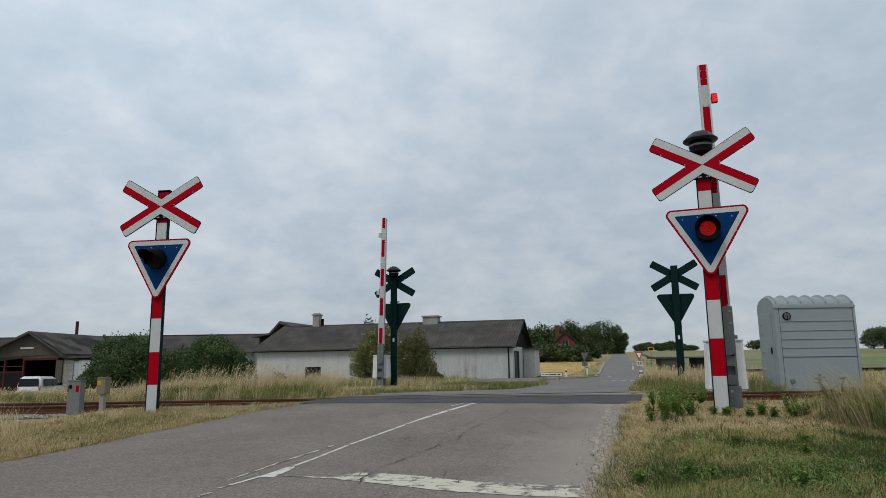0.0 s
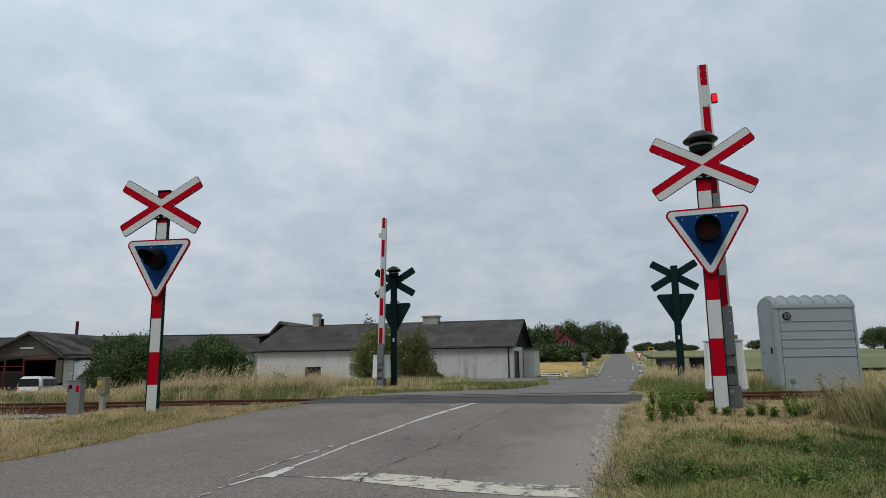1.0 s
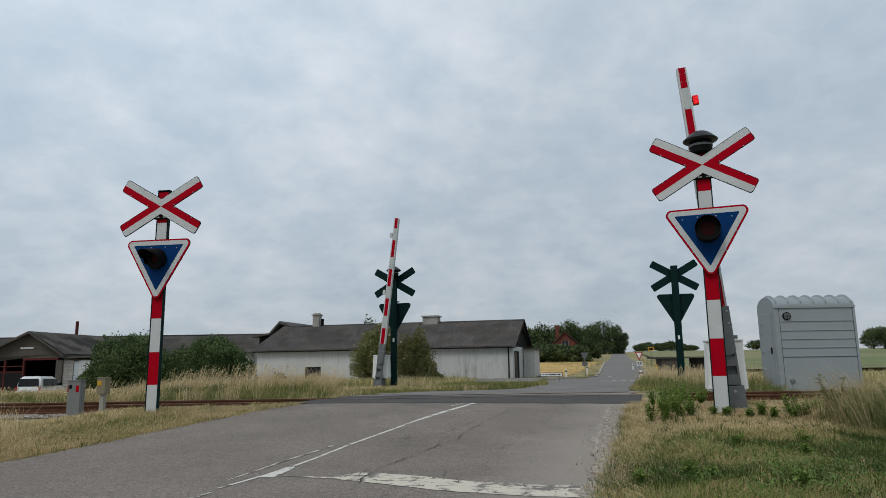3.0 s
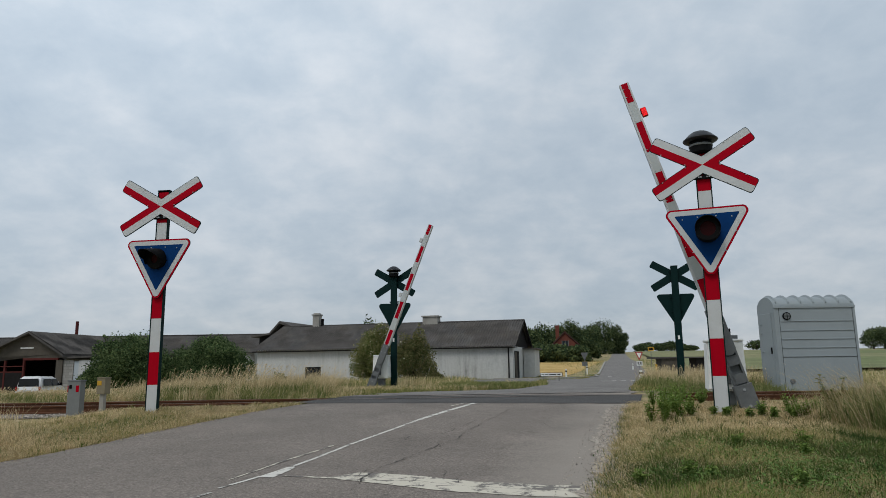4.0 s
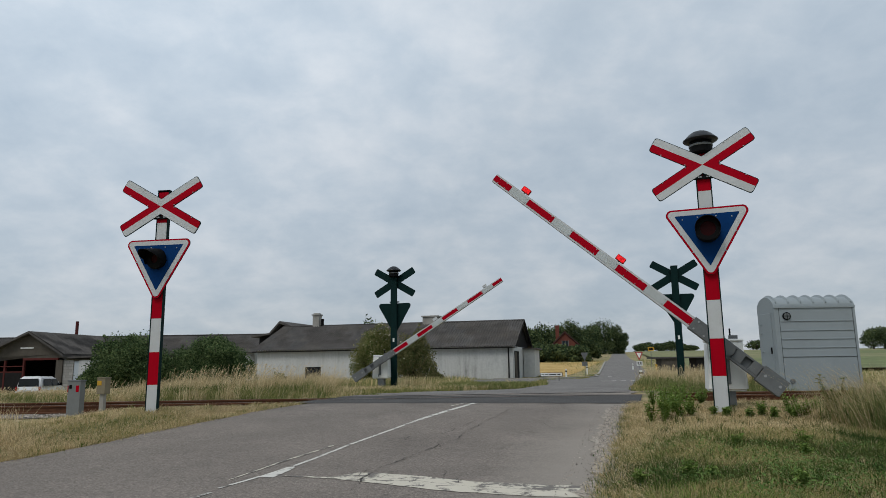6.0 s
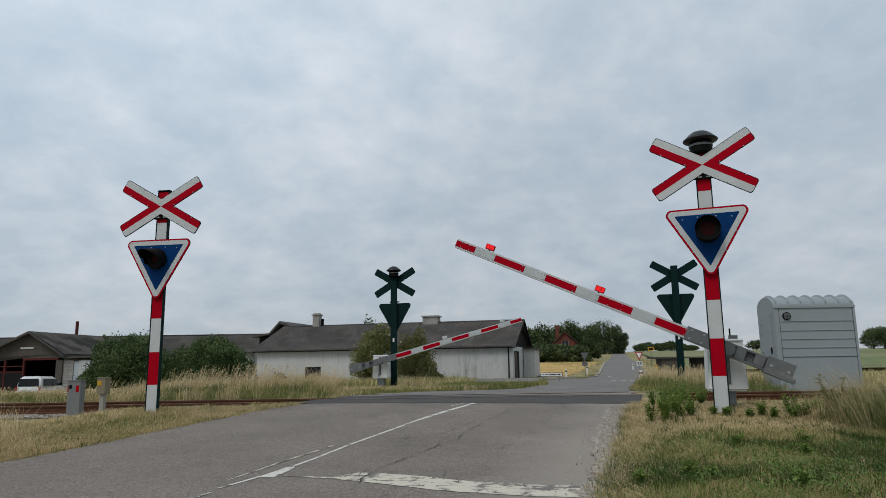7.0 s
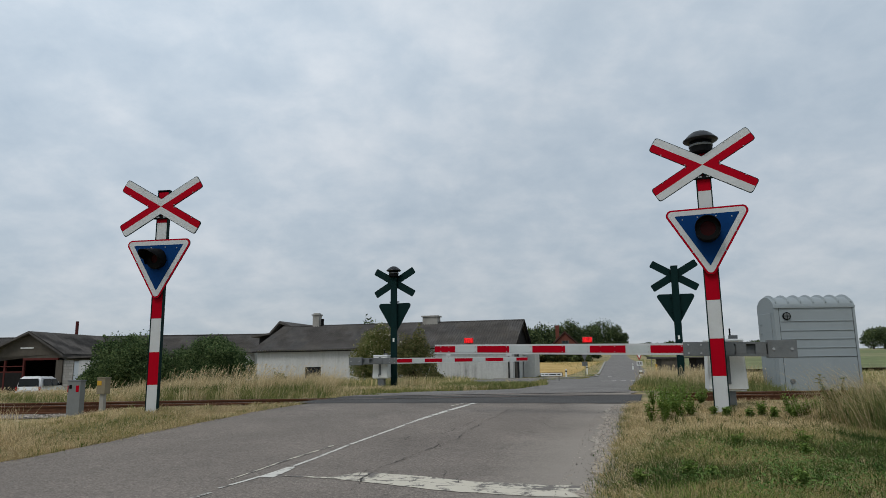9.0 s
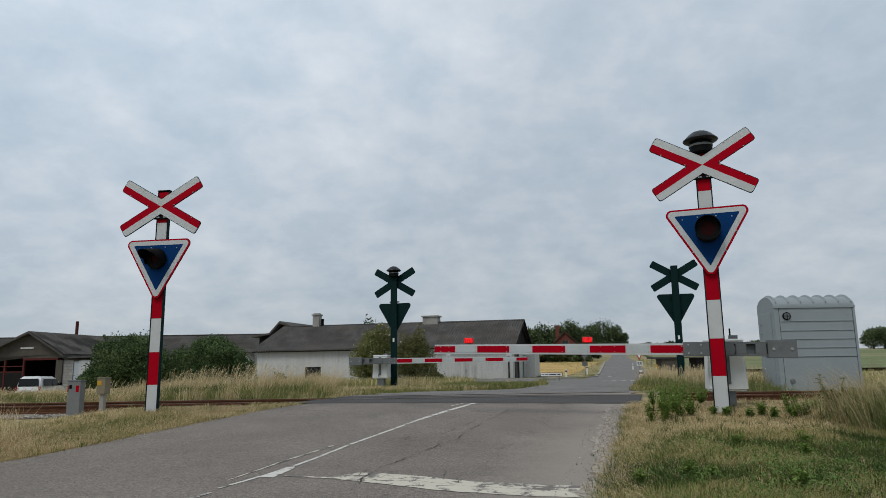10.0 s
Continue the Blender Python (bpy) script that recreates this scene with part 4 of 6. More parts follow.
def make_arm(machine, m, side, cuts, weight_len, lamps, h0=0.165, h1=0.143, front=True, depth=0.05):
    """A boom that pivots at its origin and points along side * x; cuts are band limits from the bracket to the tip."""
    L0, L1 = cuts[0], cuts[-1]
    hh = lambda r: (h0 + (h1 - h0) * (r - L0) / (L1 - L0)) / 2

    def bar(name, r0, r1, y0, y1, k, material, lab="", e0=0.0, parent=None):
        bm = bmesh.new()
        pts = [(side * r0, -hh(r0) * k - e0), (side * r1, -hh(r1) * k - e0), (side * r1, hh(r1) * k + e0), (side * r0, hh(r0) * k + e0)]
        prism(bm, pts, y0, y1)
        return part(name, bm, material, parent, lab)
    boom = bar("arm", L0 - 0.05, L1, -0.052, depth, 1.0, M["white"], "white tapered barrier arm with red panels", parent=machine)
    arm = boom
    boom.matrix_basis = m
    for k, (r0, r1) in enumerate(zip(cuts, cuts[1:])):
        if k % 2 == 0:
            bar("red_panel", r0, r1, -0.056, -0.0525, 0.66, M["red"], "red reflective panel", parent=boom)
        else:
            bar("white_panel", r0 + 0.004, r1 - 0.004, -0.056, -0.0525, 0.66, M["reflective"], "greyish white reflective panel", parent=boom)
        for f in (0.3, 0.7) if k % 2 == 0 and k in (2, len(cuts) - 2) else (0.08,):
            for zz in (-0.5, 0.5):
                r = r0 + (r1 - r0) * f
                part("bolt", tube(bmesh.new(), (side * r, -0.062, hh(r) * zz), (side * r, -0.053, hh(r) * zz), 0.008, n=6), M["bolt"], boom)
    # steel bracket and counterweight channels
    part("bracket", boxes(*[(min(side * a, side * b), max(side * a, side * b), -0.075, 0.065, -0.10, 0.10) for a, b in ((-0.02, L0 + 0.02),)], bevel=0.006), M["steel"], arm, "grey galvanised bracket plate")
    for r in (L0 - 0.05, L0 - 0.22):
        for zz in (-0.06, 0.06):
            part("bolt", tube(bmesh.new(), (side * r, -0.088, zz), (side * r, -0.074, zz), 0.014, n=8), M["bolt"], arm)
    w = weight_len
    s = -side
    def span(a, b):
        return min(s * a, s * b), max(s * a, s * b)
    part("counterweight_beam", boxes((*span(0.02, w * 0.6), -0.05, 0.05, 0.07, 0.10), (*span(0.02, w * 0.6), -0.05, 0.05, -0.10, -0.07), (*span(0.02, w * 0.6), 0.02, 0.04, -0.07, 0.07), (*span(0.10, 0.24), -0.055, 0.02, -0.069, 0.069), (*span(0.36, 0.50), -0.055, 0.02, -0.069, 0.069), bevel=0.004), M["steel"], arm, "grey steel channel of the counterweight")
    part("counterweight", boxes((*span(w * 0.58, w), -0.085, 0.07, -0.125, 0.125), bevel=0.008), M["steel"], arm, "grey steel counterweight block")
    for r in (w * 0.66, w * 0.92):
        part("bolt", tube(bmesh.new(), (s * r, -0.10, 0.0), (s * r, -0.084, 0.0), 0.02, n=8), M["bolt"], arm)
    part("pivot_disc", tube(bmesh.new(), (0, -0.10, 0), (0, -0.07, 0), 0.09, n=20), M["steel"], arm)
    for r in lamps:
        z0 = hh(r)
        st = part("lamp_bracket", boxes((side * r - 0.012, side * r + 0.012, -0.01, 0.01, z0, z0 + 0.014)), M["black"], arm)
        f = 1 if front else -1
        part("arm_lamp", boxes((side * r - 0.075, side * r + 0.075, -0.03, 0.03, z0 + 0.015, z0 + 0.105), bevel=0.012), M["white"] if not front else M["tail"], arm, "small lamp housing on the arm")
        part("lamp_glass", boxes((side * r - 0.066, side * r + 0.066, -0.036 * f - 0.003, -0.036 * f + 0.003, z0 + 0.024, z0 + 0.096), bevel=0.002), M["arm_lit"], arm, "glowing red lamp glass")
    return arm


machine_near = make_machine(pose(4.10, 9.92, -0.02, 0, 0, -12), "white barrier machine with striped arm beside the road")
machine_far = make_machine(pose(-2.05, 22.0, 0.02, 0, 0, -12), "white barrier machine with striped arm past the rails")
# the arms pivot in front of their machines
NEAR_HINGE = machine_near.matrix_basis.inverted() @ pose(4.014, 9.6, 0.874, 0, 0, -14)
FAR_HINGE = machine_far.matrix_basis.inverted() @ pose(-2.045, 21.7, 0.87, 0, 0, -9)
arm_near = make_arm(machine_near, NEAR_HINGE, -1, [0.58, 1.048, 1.397, 1.908, 2.265, 2.755, 3.108, 3.601, 3.95, 4.278], 0.885, (1.94, 3.744))
arm_far = make_arm(machine_far, FAR_HINGE, 1, [0.53, 1.047, 1.45, 2.007, 2.405, 2.967, 3.373, 3.925, 4.33, 4.675], 1.03, (2.2, 4.1), 0.18, 0.14, False, 0.13)


# ---- relay hut ----
def make_hut(m):
    h = thing("relay_hut", m, "grey fibreglass relay hut with a ribbed barrel roof", "hut")
    W, Dp, E = 2.16, 1.02, 2.24

    def arch(y):
        return E + 0.26 * (1 - (2 * y / Dp - 1) ** 2) ** 0.6
    ys = [Dp * (0.5 - 0.5 * math.cos(math.pi * k / 16)) for k in range(17)]
    bm = bmesh.new()
    out = [(0.0, -0.12), *[(y, arch(y)) for y in ys], (Dp, -0.12)]
    prism(bm, [(p[0], p[1]) for p in out], 0, W)
    for v in bm.verts:
        v.co = Vector((v.co.y, v.co.x, v.co.z))
    bmesh.ops.recalc_face_normals(bm, faces=bm.faces[:])
    part("body", bm, M["hut"], h, "smooth pale grey fibreglass shell")
    bm = bmesh.new()
    # ribs over the roof
    for k in range(7):
        x0 = 0.06 + k * (W - 0.16) / 6
        for a, b in zip(ys[1:-1], ys[2:-1]):
            prof = [(x0, a, arch(a)), (x0 + 0.03, a, arch(a) + 0.06), (x0 + 0.06, a, arch(a))]
            prof2 = [(x0, b, arch(b)), (x0 + 0.03, b, arch(b) + 0.06), (x0 + 0.06, b, arch(b))]
            for i in range(2):
                bm.faces.new([bm.verts.new(p) for p in (prof[i], prof[i + 1], prof2[i + 1], prof2[i])])
    bmesh.ops.remove_doubles(bm, verts=bm.verts[:], dist=1e-4)
    part("roof_ribs", bm, M["hut"], h, "raised ribs over the roof")
    part("eave_trim", boxes((-0.01, W + 0.01, -0.03, 0.0, 2.16, 2.225), bevel=0.008), M["hut"], h)
    for x in (0.0, W - 0.06):
        part("corner_post", boxes((x, x + 0.06, -0.02, 0.0, -0.1, 2.16), bevel=0.006), M["hut"], h)
    for z in (1.80, 1.55, 1.32, 1.09, 0.86):
        part("wall_rib", boxes((0.16, W - 0.09, -0.02, 0.0, z, z + 0.026), bevel=0.005), M["hut"], h)
    part("seam", boxes((0.135, 0.147, -0.004, 0.0, -0.1, 2.16)), M["hut_dark"], h)
    part("seam", boxes((W - 0.075, W - 0.065, -0.004, 0.0, -0.1, 2.16)), M["hut_dark"], h)
    part("seam", boxes((0.15, W - 0.08, -0.004, 0.0, 0.845, 0.853)), M["hut_dark"], h)
    part("base_flange", boxes((-0.015, W + 0.015, -0.03, 0.0, -0.12, -0.06), bevel=0.006), M["hut"], h)
    part("bolt", tube(bmesh.new(), (0.05, -0.035, 0.02), (0.05, -0.021, 0.02), 0.012, n=8), M["bolt"], h)
    part("vent_rim", tube(bmesh.new(), (0.33, 0.0, 1.95), (0.33, -0.04, 1.95), 0.105, n=24), M["black"], h, "round vent with dark rim")
    part("vent_disc", tube(bmesh.new(), (0.33, -0.03, 1.95), (0.33, -0.05, 1.95), 0.08, n=24), M["steel"], h)
    part("vent_bar", boxes((0.25, 0.41, -0.056, -0.051, 1.942, 1.958), (0.322, 0.338, -0.056, -0.051, 1.87, 2.03)), M["black"], h)
    part("vent_cap", tube(bmesh.new(), (0.33, 0.0, 0.22), (0.33, -0.03, 0.22), 0.065, n=20), M["steel"], h)
    door = part("door", boxes((-0.02, 0.0, 0.16, 0.86, 0.02, 2.05), bevel=0.006), M["hut"], h, "grey door in the end wall")
    for z in (1.75, 1.5, 1.0, 0.5):
        part("hinge", boxes((-0.045, -0.021, 0.74, 0.86, z, z + 0.02)), M["hut"], door)
    part("handle", boxes((-0.05, -0.021, 0.22, 0.26, 0.95, 1.12)), M["black"], door)
    part("plinth", boxes((0.0, W, 0.01, Dp, -0.25, -0.1)), M["concrete"], h)
    return h


make_hut(pose(8.94, 18.2, -0.05, 0, 0, -2))


# ---- farm and houses ----
def wall_mesh(outline, y0, y1):
    return prism(bmesh.new(), outline, y0, y1)


def corrugated(width, slope_len, wave=0.21, amp=0.034, courses=4):
    """Corrugated sheets along x, running up +y in courses, each with a small step where it laps over the one below."""
    waves = int(width / wave)
    n, wave = waves * 6, width / waves
    lines = []
    for c in range(courses):
        lines += [(slope_len * c / courses, 0.010, c), (slope_len * (c + 1) / courses - 0.003, 0.0, c)]
    bm, rows = bmesh.new(), []
    for y, lift, c in lines:
        row = []
        for k in range(n + 1):
            x = width * k / n
            z = amp * math.cos(2 * math.pi * x / wave) + 0.012 * math.sin(x * 0.9 + c) + 0.010 * math.sin(x * 2.3 + 2 * c)
            row.append(bm.verts.new((x, y, z + lift)))
        rows.append(row)
    for a, b in zip(rows, rows[1:]):
        for k in range(n):
            bm.faces.new((a[k], a[k + 1], b[k + 1], b[k]))
    return bm


def make_farmhouse():
    ang = math.degrees(math.atan2(-5.0, 20.15))
    # local x from the left end to the right gable, y away
    L, W, base, eave, ridge = 20.8, 10.3, -0.55, 2.10, 4.27
    h = thing("farmhouse", pose(-15.2, 55.0, 0, 0, 0, ang), "long whitewashed farm building with a grey corrugated roof", "farmhouse")
    # front wall with a window opening
    wx0, wx1, wz0, wz1 = 4.25, 5.6, -0.22, 0.74
    part("wall", boxes((12.9, L, 0, 0.3, base, eave)), M["grimy_plaster"], h, "streaked grimy stretch of the whitewashed wall")
    part("wall", boxes((0, wx0, 0, 0.3, base, eave), (wx1, 12.9, 0, 0.3, base, eave), (wx0, wx1, 0, 0.3, base, wz0), (wx0, wx1, 0, 0.3, wz1, eave)), M["plaster"], h, "stained whitewashed front wall")
    win = part("window", boxes((wx0, wx1, 0.12, 0.15, wz0, wz1)), M["glass"], h, "low stable window")
    part("frame", boxes((wx0, wx0 + 0.07, 0.06, 0.115, wz0, wz1), (wx1 - 0.07, wx1, 0.06, 0.115, wz0, wz1), (wx0, wx1, 0.06, 0.114, wz1 - 0.07, wz1), (4.89, 4.96, 0.07, 0.113, wz0, wz1)), M["dark_wood"], win)
    dx = 0.9
    part("gable", wall_mesh([(0.3, base), (W, base), (W, eave), (0.3, eave)], 0, 0.3), M["plaster"], h, "whitewashed end wall", at=pose(L, 0, 0, 0, 0, 90))
    part("gable_boards", wall_mesh([(0.0, eave), (W, eave), (W / 2, ridge - 0.05)], 0.02, 0.28), M["dark_wood"], h, "dark boarded gable top", at=pose(L, 0, 0, 0, 0, 90))
    part("gable", wall_mesh([(0.3, base), (W, base), (W, eave), (W / 2, ridge - 0.05), (0.3, eave)], 0, 0.3), M["plaster"], h, at=pose(0.3, 0, 0, 0, 0, 90))
    part("back_wall", boxes((0.3, L - 0.3, W - 0.3, W, base, eave)), M["plaster"], h)
    part("gable_door", boxes((L + 0.001, L + 0.06, 1.0, 3.4, base, 1.75)), M["dark_wood"], h, "dark weathered boarded door")
    sl = math.hypot(W / 2 + 0.35, ridge - eave + 0.1)
    pitch = math.degrees(math.atan2(ridge - eave + 0.1, W / 2 + 0.35))
    part("roof", corrugated(L + 0.7, sl), M["roof"], h, "grey corrugated fibre cement roof", smooth=True, at=pose(-0.35, -0.35, eave - 0.02, pitch, 0, 0))
    part("roof", corrugated(L + 0.7, sl), M["roof"], h, "grey corrugated fibre cement roof", smooth=True, at=pose(L + 0.35, W + 0.35, eave - 0.02, pitch, 0, 180))
    part("ridge_cap", boxes((-0.35, L + 0.35, W / 2 - 0.16, W / 2 + 0.16, ridge + 0.02, ridge + 0.10), bevel=0.03), M["roof"], h)
    part("bargeboard", wall_mesh([(-0.35, eave - 0.18), (W / 2, ridge - 0.06), (W + 0.35, eave - 0.18), (W + 0.35, eave - 0.04), (W / 2, ridge + 0.09), (-0.35, eave - 0.04)], -0.38, -0.33), M["dark_wood"], h, "dark bargeboard", at=pose(L, 0, 0, 0, 0, 90))
    part("gutter", boxes((-0.3, L + 0.3, -0.40, -0.30, eave - 0.16, eave - 0.07), bevel=0.02), M["dark_wood"], h)
    part("downpipe", tube(bmesh.new(), (L - 0.25, -0.07, base), (L - 0.25, -0.07, eave - 0.1), 0.05, n=10), M["dark_wood"], h)
    for k, x0 in enumerate((1.0, 1.6)):
        part("door_board", boxes((L + 0.062, L + 0.085, x0 + 0.02, x0 + 0.5, base, 1.7 - 0.04 * k)), M["barn_wood"], h, "weathered board of the gable door")
    part("gable_strip", boxes((L + 0.001, L + 0.05, 0.0, 0.9, base, eave)), M["grimy_plaster"], h, "grimy whitewashed corner of the end wall")
    ch = part("chimney", boxes((2.55, 3.15, W / 2 - 0.3, W / 2 + 0.3, ridge - 0.3, ridge + 0.95), bevel=0.01), M["concrete"], h, "rendered chimney")
    part("cap", boxes((2.48, 3.22, W / 2 - 0.37, W / 2 + 0.37, ridge + 0.95, ridge + 1.05), (2.6, 3.1, W / 2 - 0.25, W / 2 + 0.25, ridge + 1.05, ridge + 1.15)), M["concrete"], ch)
    part("flue", tube(bmesh.new(), (3.4, W / 2 - 0.1, ridge - 0.1), (3.4, W / 2 - 0.1, ridge + 0.62), 0.13, n=12), M["black"], h, "dark flue pipe")
    ch = part("chimney", boxes((12.65, 13.95, W / 2 - 0.5, W / 2 + 0.5, ridge - 0.2, ridge + 0.5), bevel=0.01), M["concrete"], h, "broad low vent stack")
    part("cap", boxes((12.55, 14.05, W / 2 - 0.6, W / 2 + 0.6, ridge + 0.5, ridge + 0.6)), M["concrete"], ch)
    # low extension on the gable
    part("lean_to", boxes((L + 0.05, L + 0.98, 6.2, 9.8, base, 1.95)), M["plaster"], h, "whitewashed lean-to")
    part("lean_to_roof", boxes((L, L + 1.2, 6.0, 10.0, 1.95, 2.07)), M["roof"], h)
    return h


make_farmhouse()


def make_cross_wing():
    h = thing("farm_wing", pose(-14.9, 62.0, 0, 0, 0, -14), "cross wing of the farm with dark gable overhang", "farm building")
    part("wall", wall_mesh([(-2.3, -0.9), (2.3, -0.9), (2.3, 3.7), (0, 4.68), (-0.95, 3.68), (-2.3, 3.5)], 0, 5.0), M["dark_wood"], h, "dark boarded wing")
    part("roof", prism(bmesh.new(), [(-2.85, 3.50), (-0.95, 3.72), (0, 4.72), (2.9, 3.62), (2.9, 3.78), (0, 4.94), (-1.0, 3.88), (-2.85, 3.64)], -0.6, 6.5), M["roof"], h, "grey roof with open gable")


make_cross_wing()


def make_long_barn():
    # long low stable that joins the yard, mostly behind the bushes
    L, W, base, eave, ridge = 27.5, 7.6, -1.2, 2.0, 3.62
    h = thing("long_barn", pose(-52.2, 69.6, -0.14, 0, 0, -2) @ Matrix.Scale(1.2, 4), "long low barn with a grey corrugated roof", "barn")
    part("wall", boxes((0, L, 0, 0.3, base, eave)), M["plaster"], h, "whitewashed wall")
    part("gable", prism(bmesh.new(), [(0, base), (W, base), (W, eave), (W / 2, ridge), (0, eave)], 0, 0.3), M["plaster"], h, at=pose(L, 0, 0, 0, 0, 90))
    sl = math.hypot(W / 2 + 0.35, ridge - eave + 0.1)
    pitch = math.degrees(math.atan2(ridge - eave + 0.1, W / 2 + 0.35))
    part("roof", corrugated(L + 0.7, sl), M["roof"], h, "grey corrugated roof", smooth=True, at=pose(-0.35, -0.35, eave, pitch, 0, 0))
    part("roof", corrugated(L + 0.7, sl), M["roof"], h, "grey corrugated roof", smooth=True, at=pose(L + 0.35, W + 0.35, eave, pitch, 0, 180))
    part("ridge_cap", boxes((-0.35, L + 0.35, W / 2 - 0.15, W / 2 + 0.15, ridge + 0.08, ridge + 0.16), bevel=0.03), M["roof"], h)
    part("flue", tube(bmesh.new(), (11.0, 1.8, 2.4), (11.0, 1.8, 5.0), 0.13, n=12), M["red_wood"], h, "tall rust-red flue pipe")


make_long_barn()


def make_open_barn():
    h = thing("open_barn", pose(-34.8, 57.0, -0.12, 0, 0, -6) @ Matrix.Scale(1.175, 4), "open-fronted barn with a low boarded gable", "barn")
    W, base, eave, ridge = 3.1, -1.1, 1.78, 3.42
    part("gable", prism(bmesh.new(), [(-W - 2, 1.62), (W - 0.6, 1.62), (W - 0.6, 1.9), (0.0, ridge - 0.06), (-W - 2, ridge - 2.2)], 0.0, 0.12), M["barn_wood"], h, "weathered boarded gable")
    part("lintel", boxes((-0.6, 2.1, -0.02, 0.14, 1.47, 1.62)), M["red_wood"], h, "dark red painted lintel")
    for x in (-2.05, -0.6, 1.95):
        part("post", boxes((x, x + 0.12 if x < 1.9 else x + 0.5, 0.0, 0.16, base, 1.47)), M["red_wood"] if x < 1.9 else M["barn_wood"], h)
    part("rail", boxes((-6.0, -0.6, 0.02, 0.12, 0.62, 0.70)), M["red_wood"], h)
    part("lower_boards", boxes((-6.0, -0.61, 0.03, 0.10, base, 0.61)), M["dark_wood"], h)
    part("side_wall", boxes((2.46, 3.22, 0.1, 0.4, base, 1.45)), M["block"], h, "pale block wall with open joints")
    part("side_door", boxes((3.23, 3.62, 0.16, 0.22, base, 1.35), bevel=0.01), M["pale_door"], h, "pale blue-grey painted side door")
    part("side_wall", boxes((3.63, 5.2, 0.1, 0.4, base, 1.42)), M["plaster"], h, "whitewashed wall beside the door")
    # added wall out of view, blocks daylight from the barn's left side
    part("daylight_block", boxes((-6.2, -6.0, 0.1, 7.2, base, 1.2)), M["dark_wood"], h, "added unseen wall that keeps daylight out of the open barn")
    for x0 in (-4.4, -3.2):
        part("mullion", boxes((x0, x0 + 0.09, 0.0, 0.12, 0.70, 1.62)), M["red_wood"], h)
    part("transom", boxes((-6.0, -0.61, 0.012, 0.11, 1.02, 1.09)), M["red_wood"], h, "dark red window bar")
    # added floor; the interior's shade is put into its dark colour
    part("floor", boxes((-6.0, 2.3, 0.4, 7.0, base - 0.05, base + 0.02)), M["dark_wood"], h, "added floor, coloured dark for the shade inside the barn")
    part("side_wall", boxes((2.3, 2.45, 0.4, 9, base, 1.75)), M["block"], h)
    part("back_wall", boxes((-6.0, 2.4, 7.0, 7.2, base, 2.8)), M["dark_wood"], h)
    part("roof", prism(bmesh.new(), [(-W - 3, ridge - 2.75), (0.0, ridge - 0.05), (W - 0.35, eave - 0.10), (W - 0.35, eave + 0.08), (0.0, ridge + 0.11), (-W - 3, ridge - 2.6)], -0.5, 9.3), M["roof"], h, "grey corrugated roof")
    part("roof_sheet", corrugated(9.8, math.hypot(2.75, 1.63)), M["roof"], h, "grey corrugated roof sheets", smooth=True, at=pose(W - 0.30, -0.52, eave + 0.09, math.degrees(math.atan2(1.63, 2.75)), 0, 90))
    part("sign_board", boxes((-0.85, 0.15, -0.04, -0.005, 2.30, 2.39)), M["cabinet"], h, "short pale board on the gable")
    part("roof", prism(bmesh.new(), [(2.5, 1.55), (9.5, 1.75), (9.5, 1.87), (2.5, 1.67)], -0.1, 7.0), M["roof"], h, "low grey connecting roof")


make_open_barn()


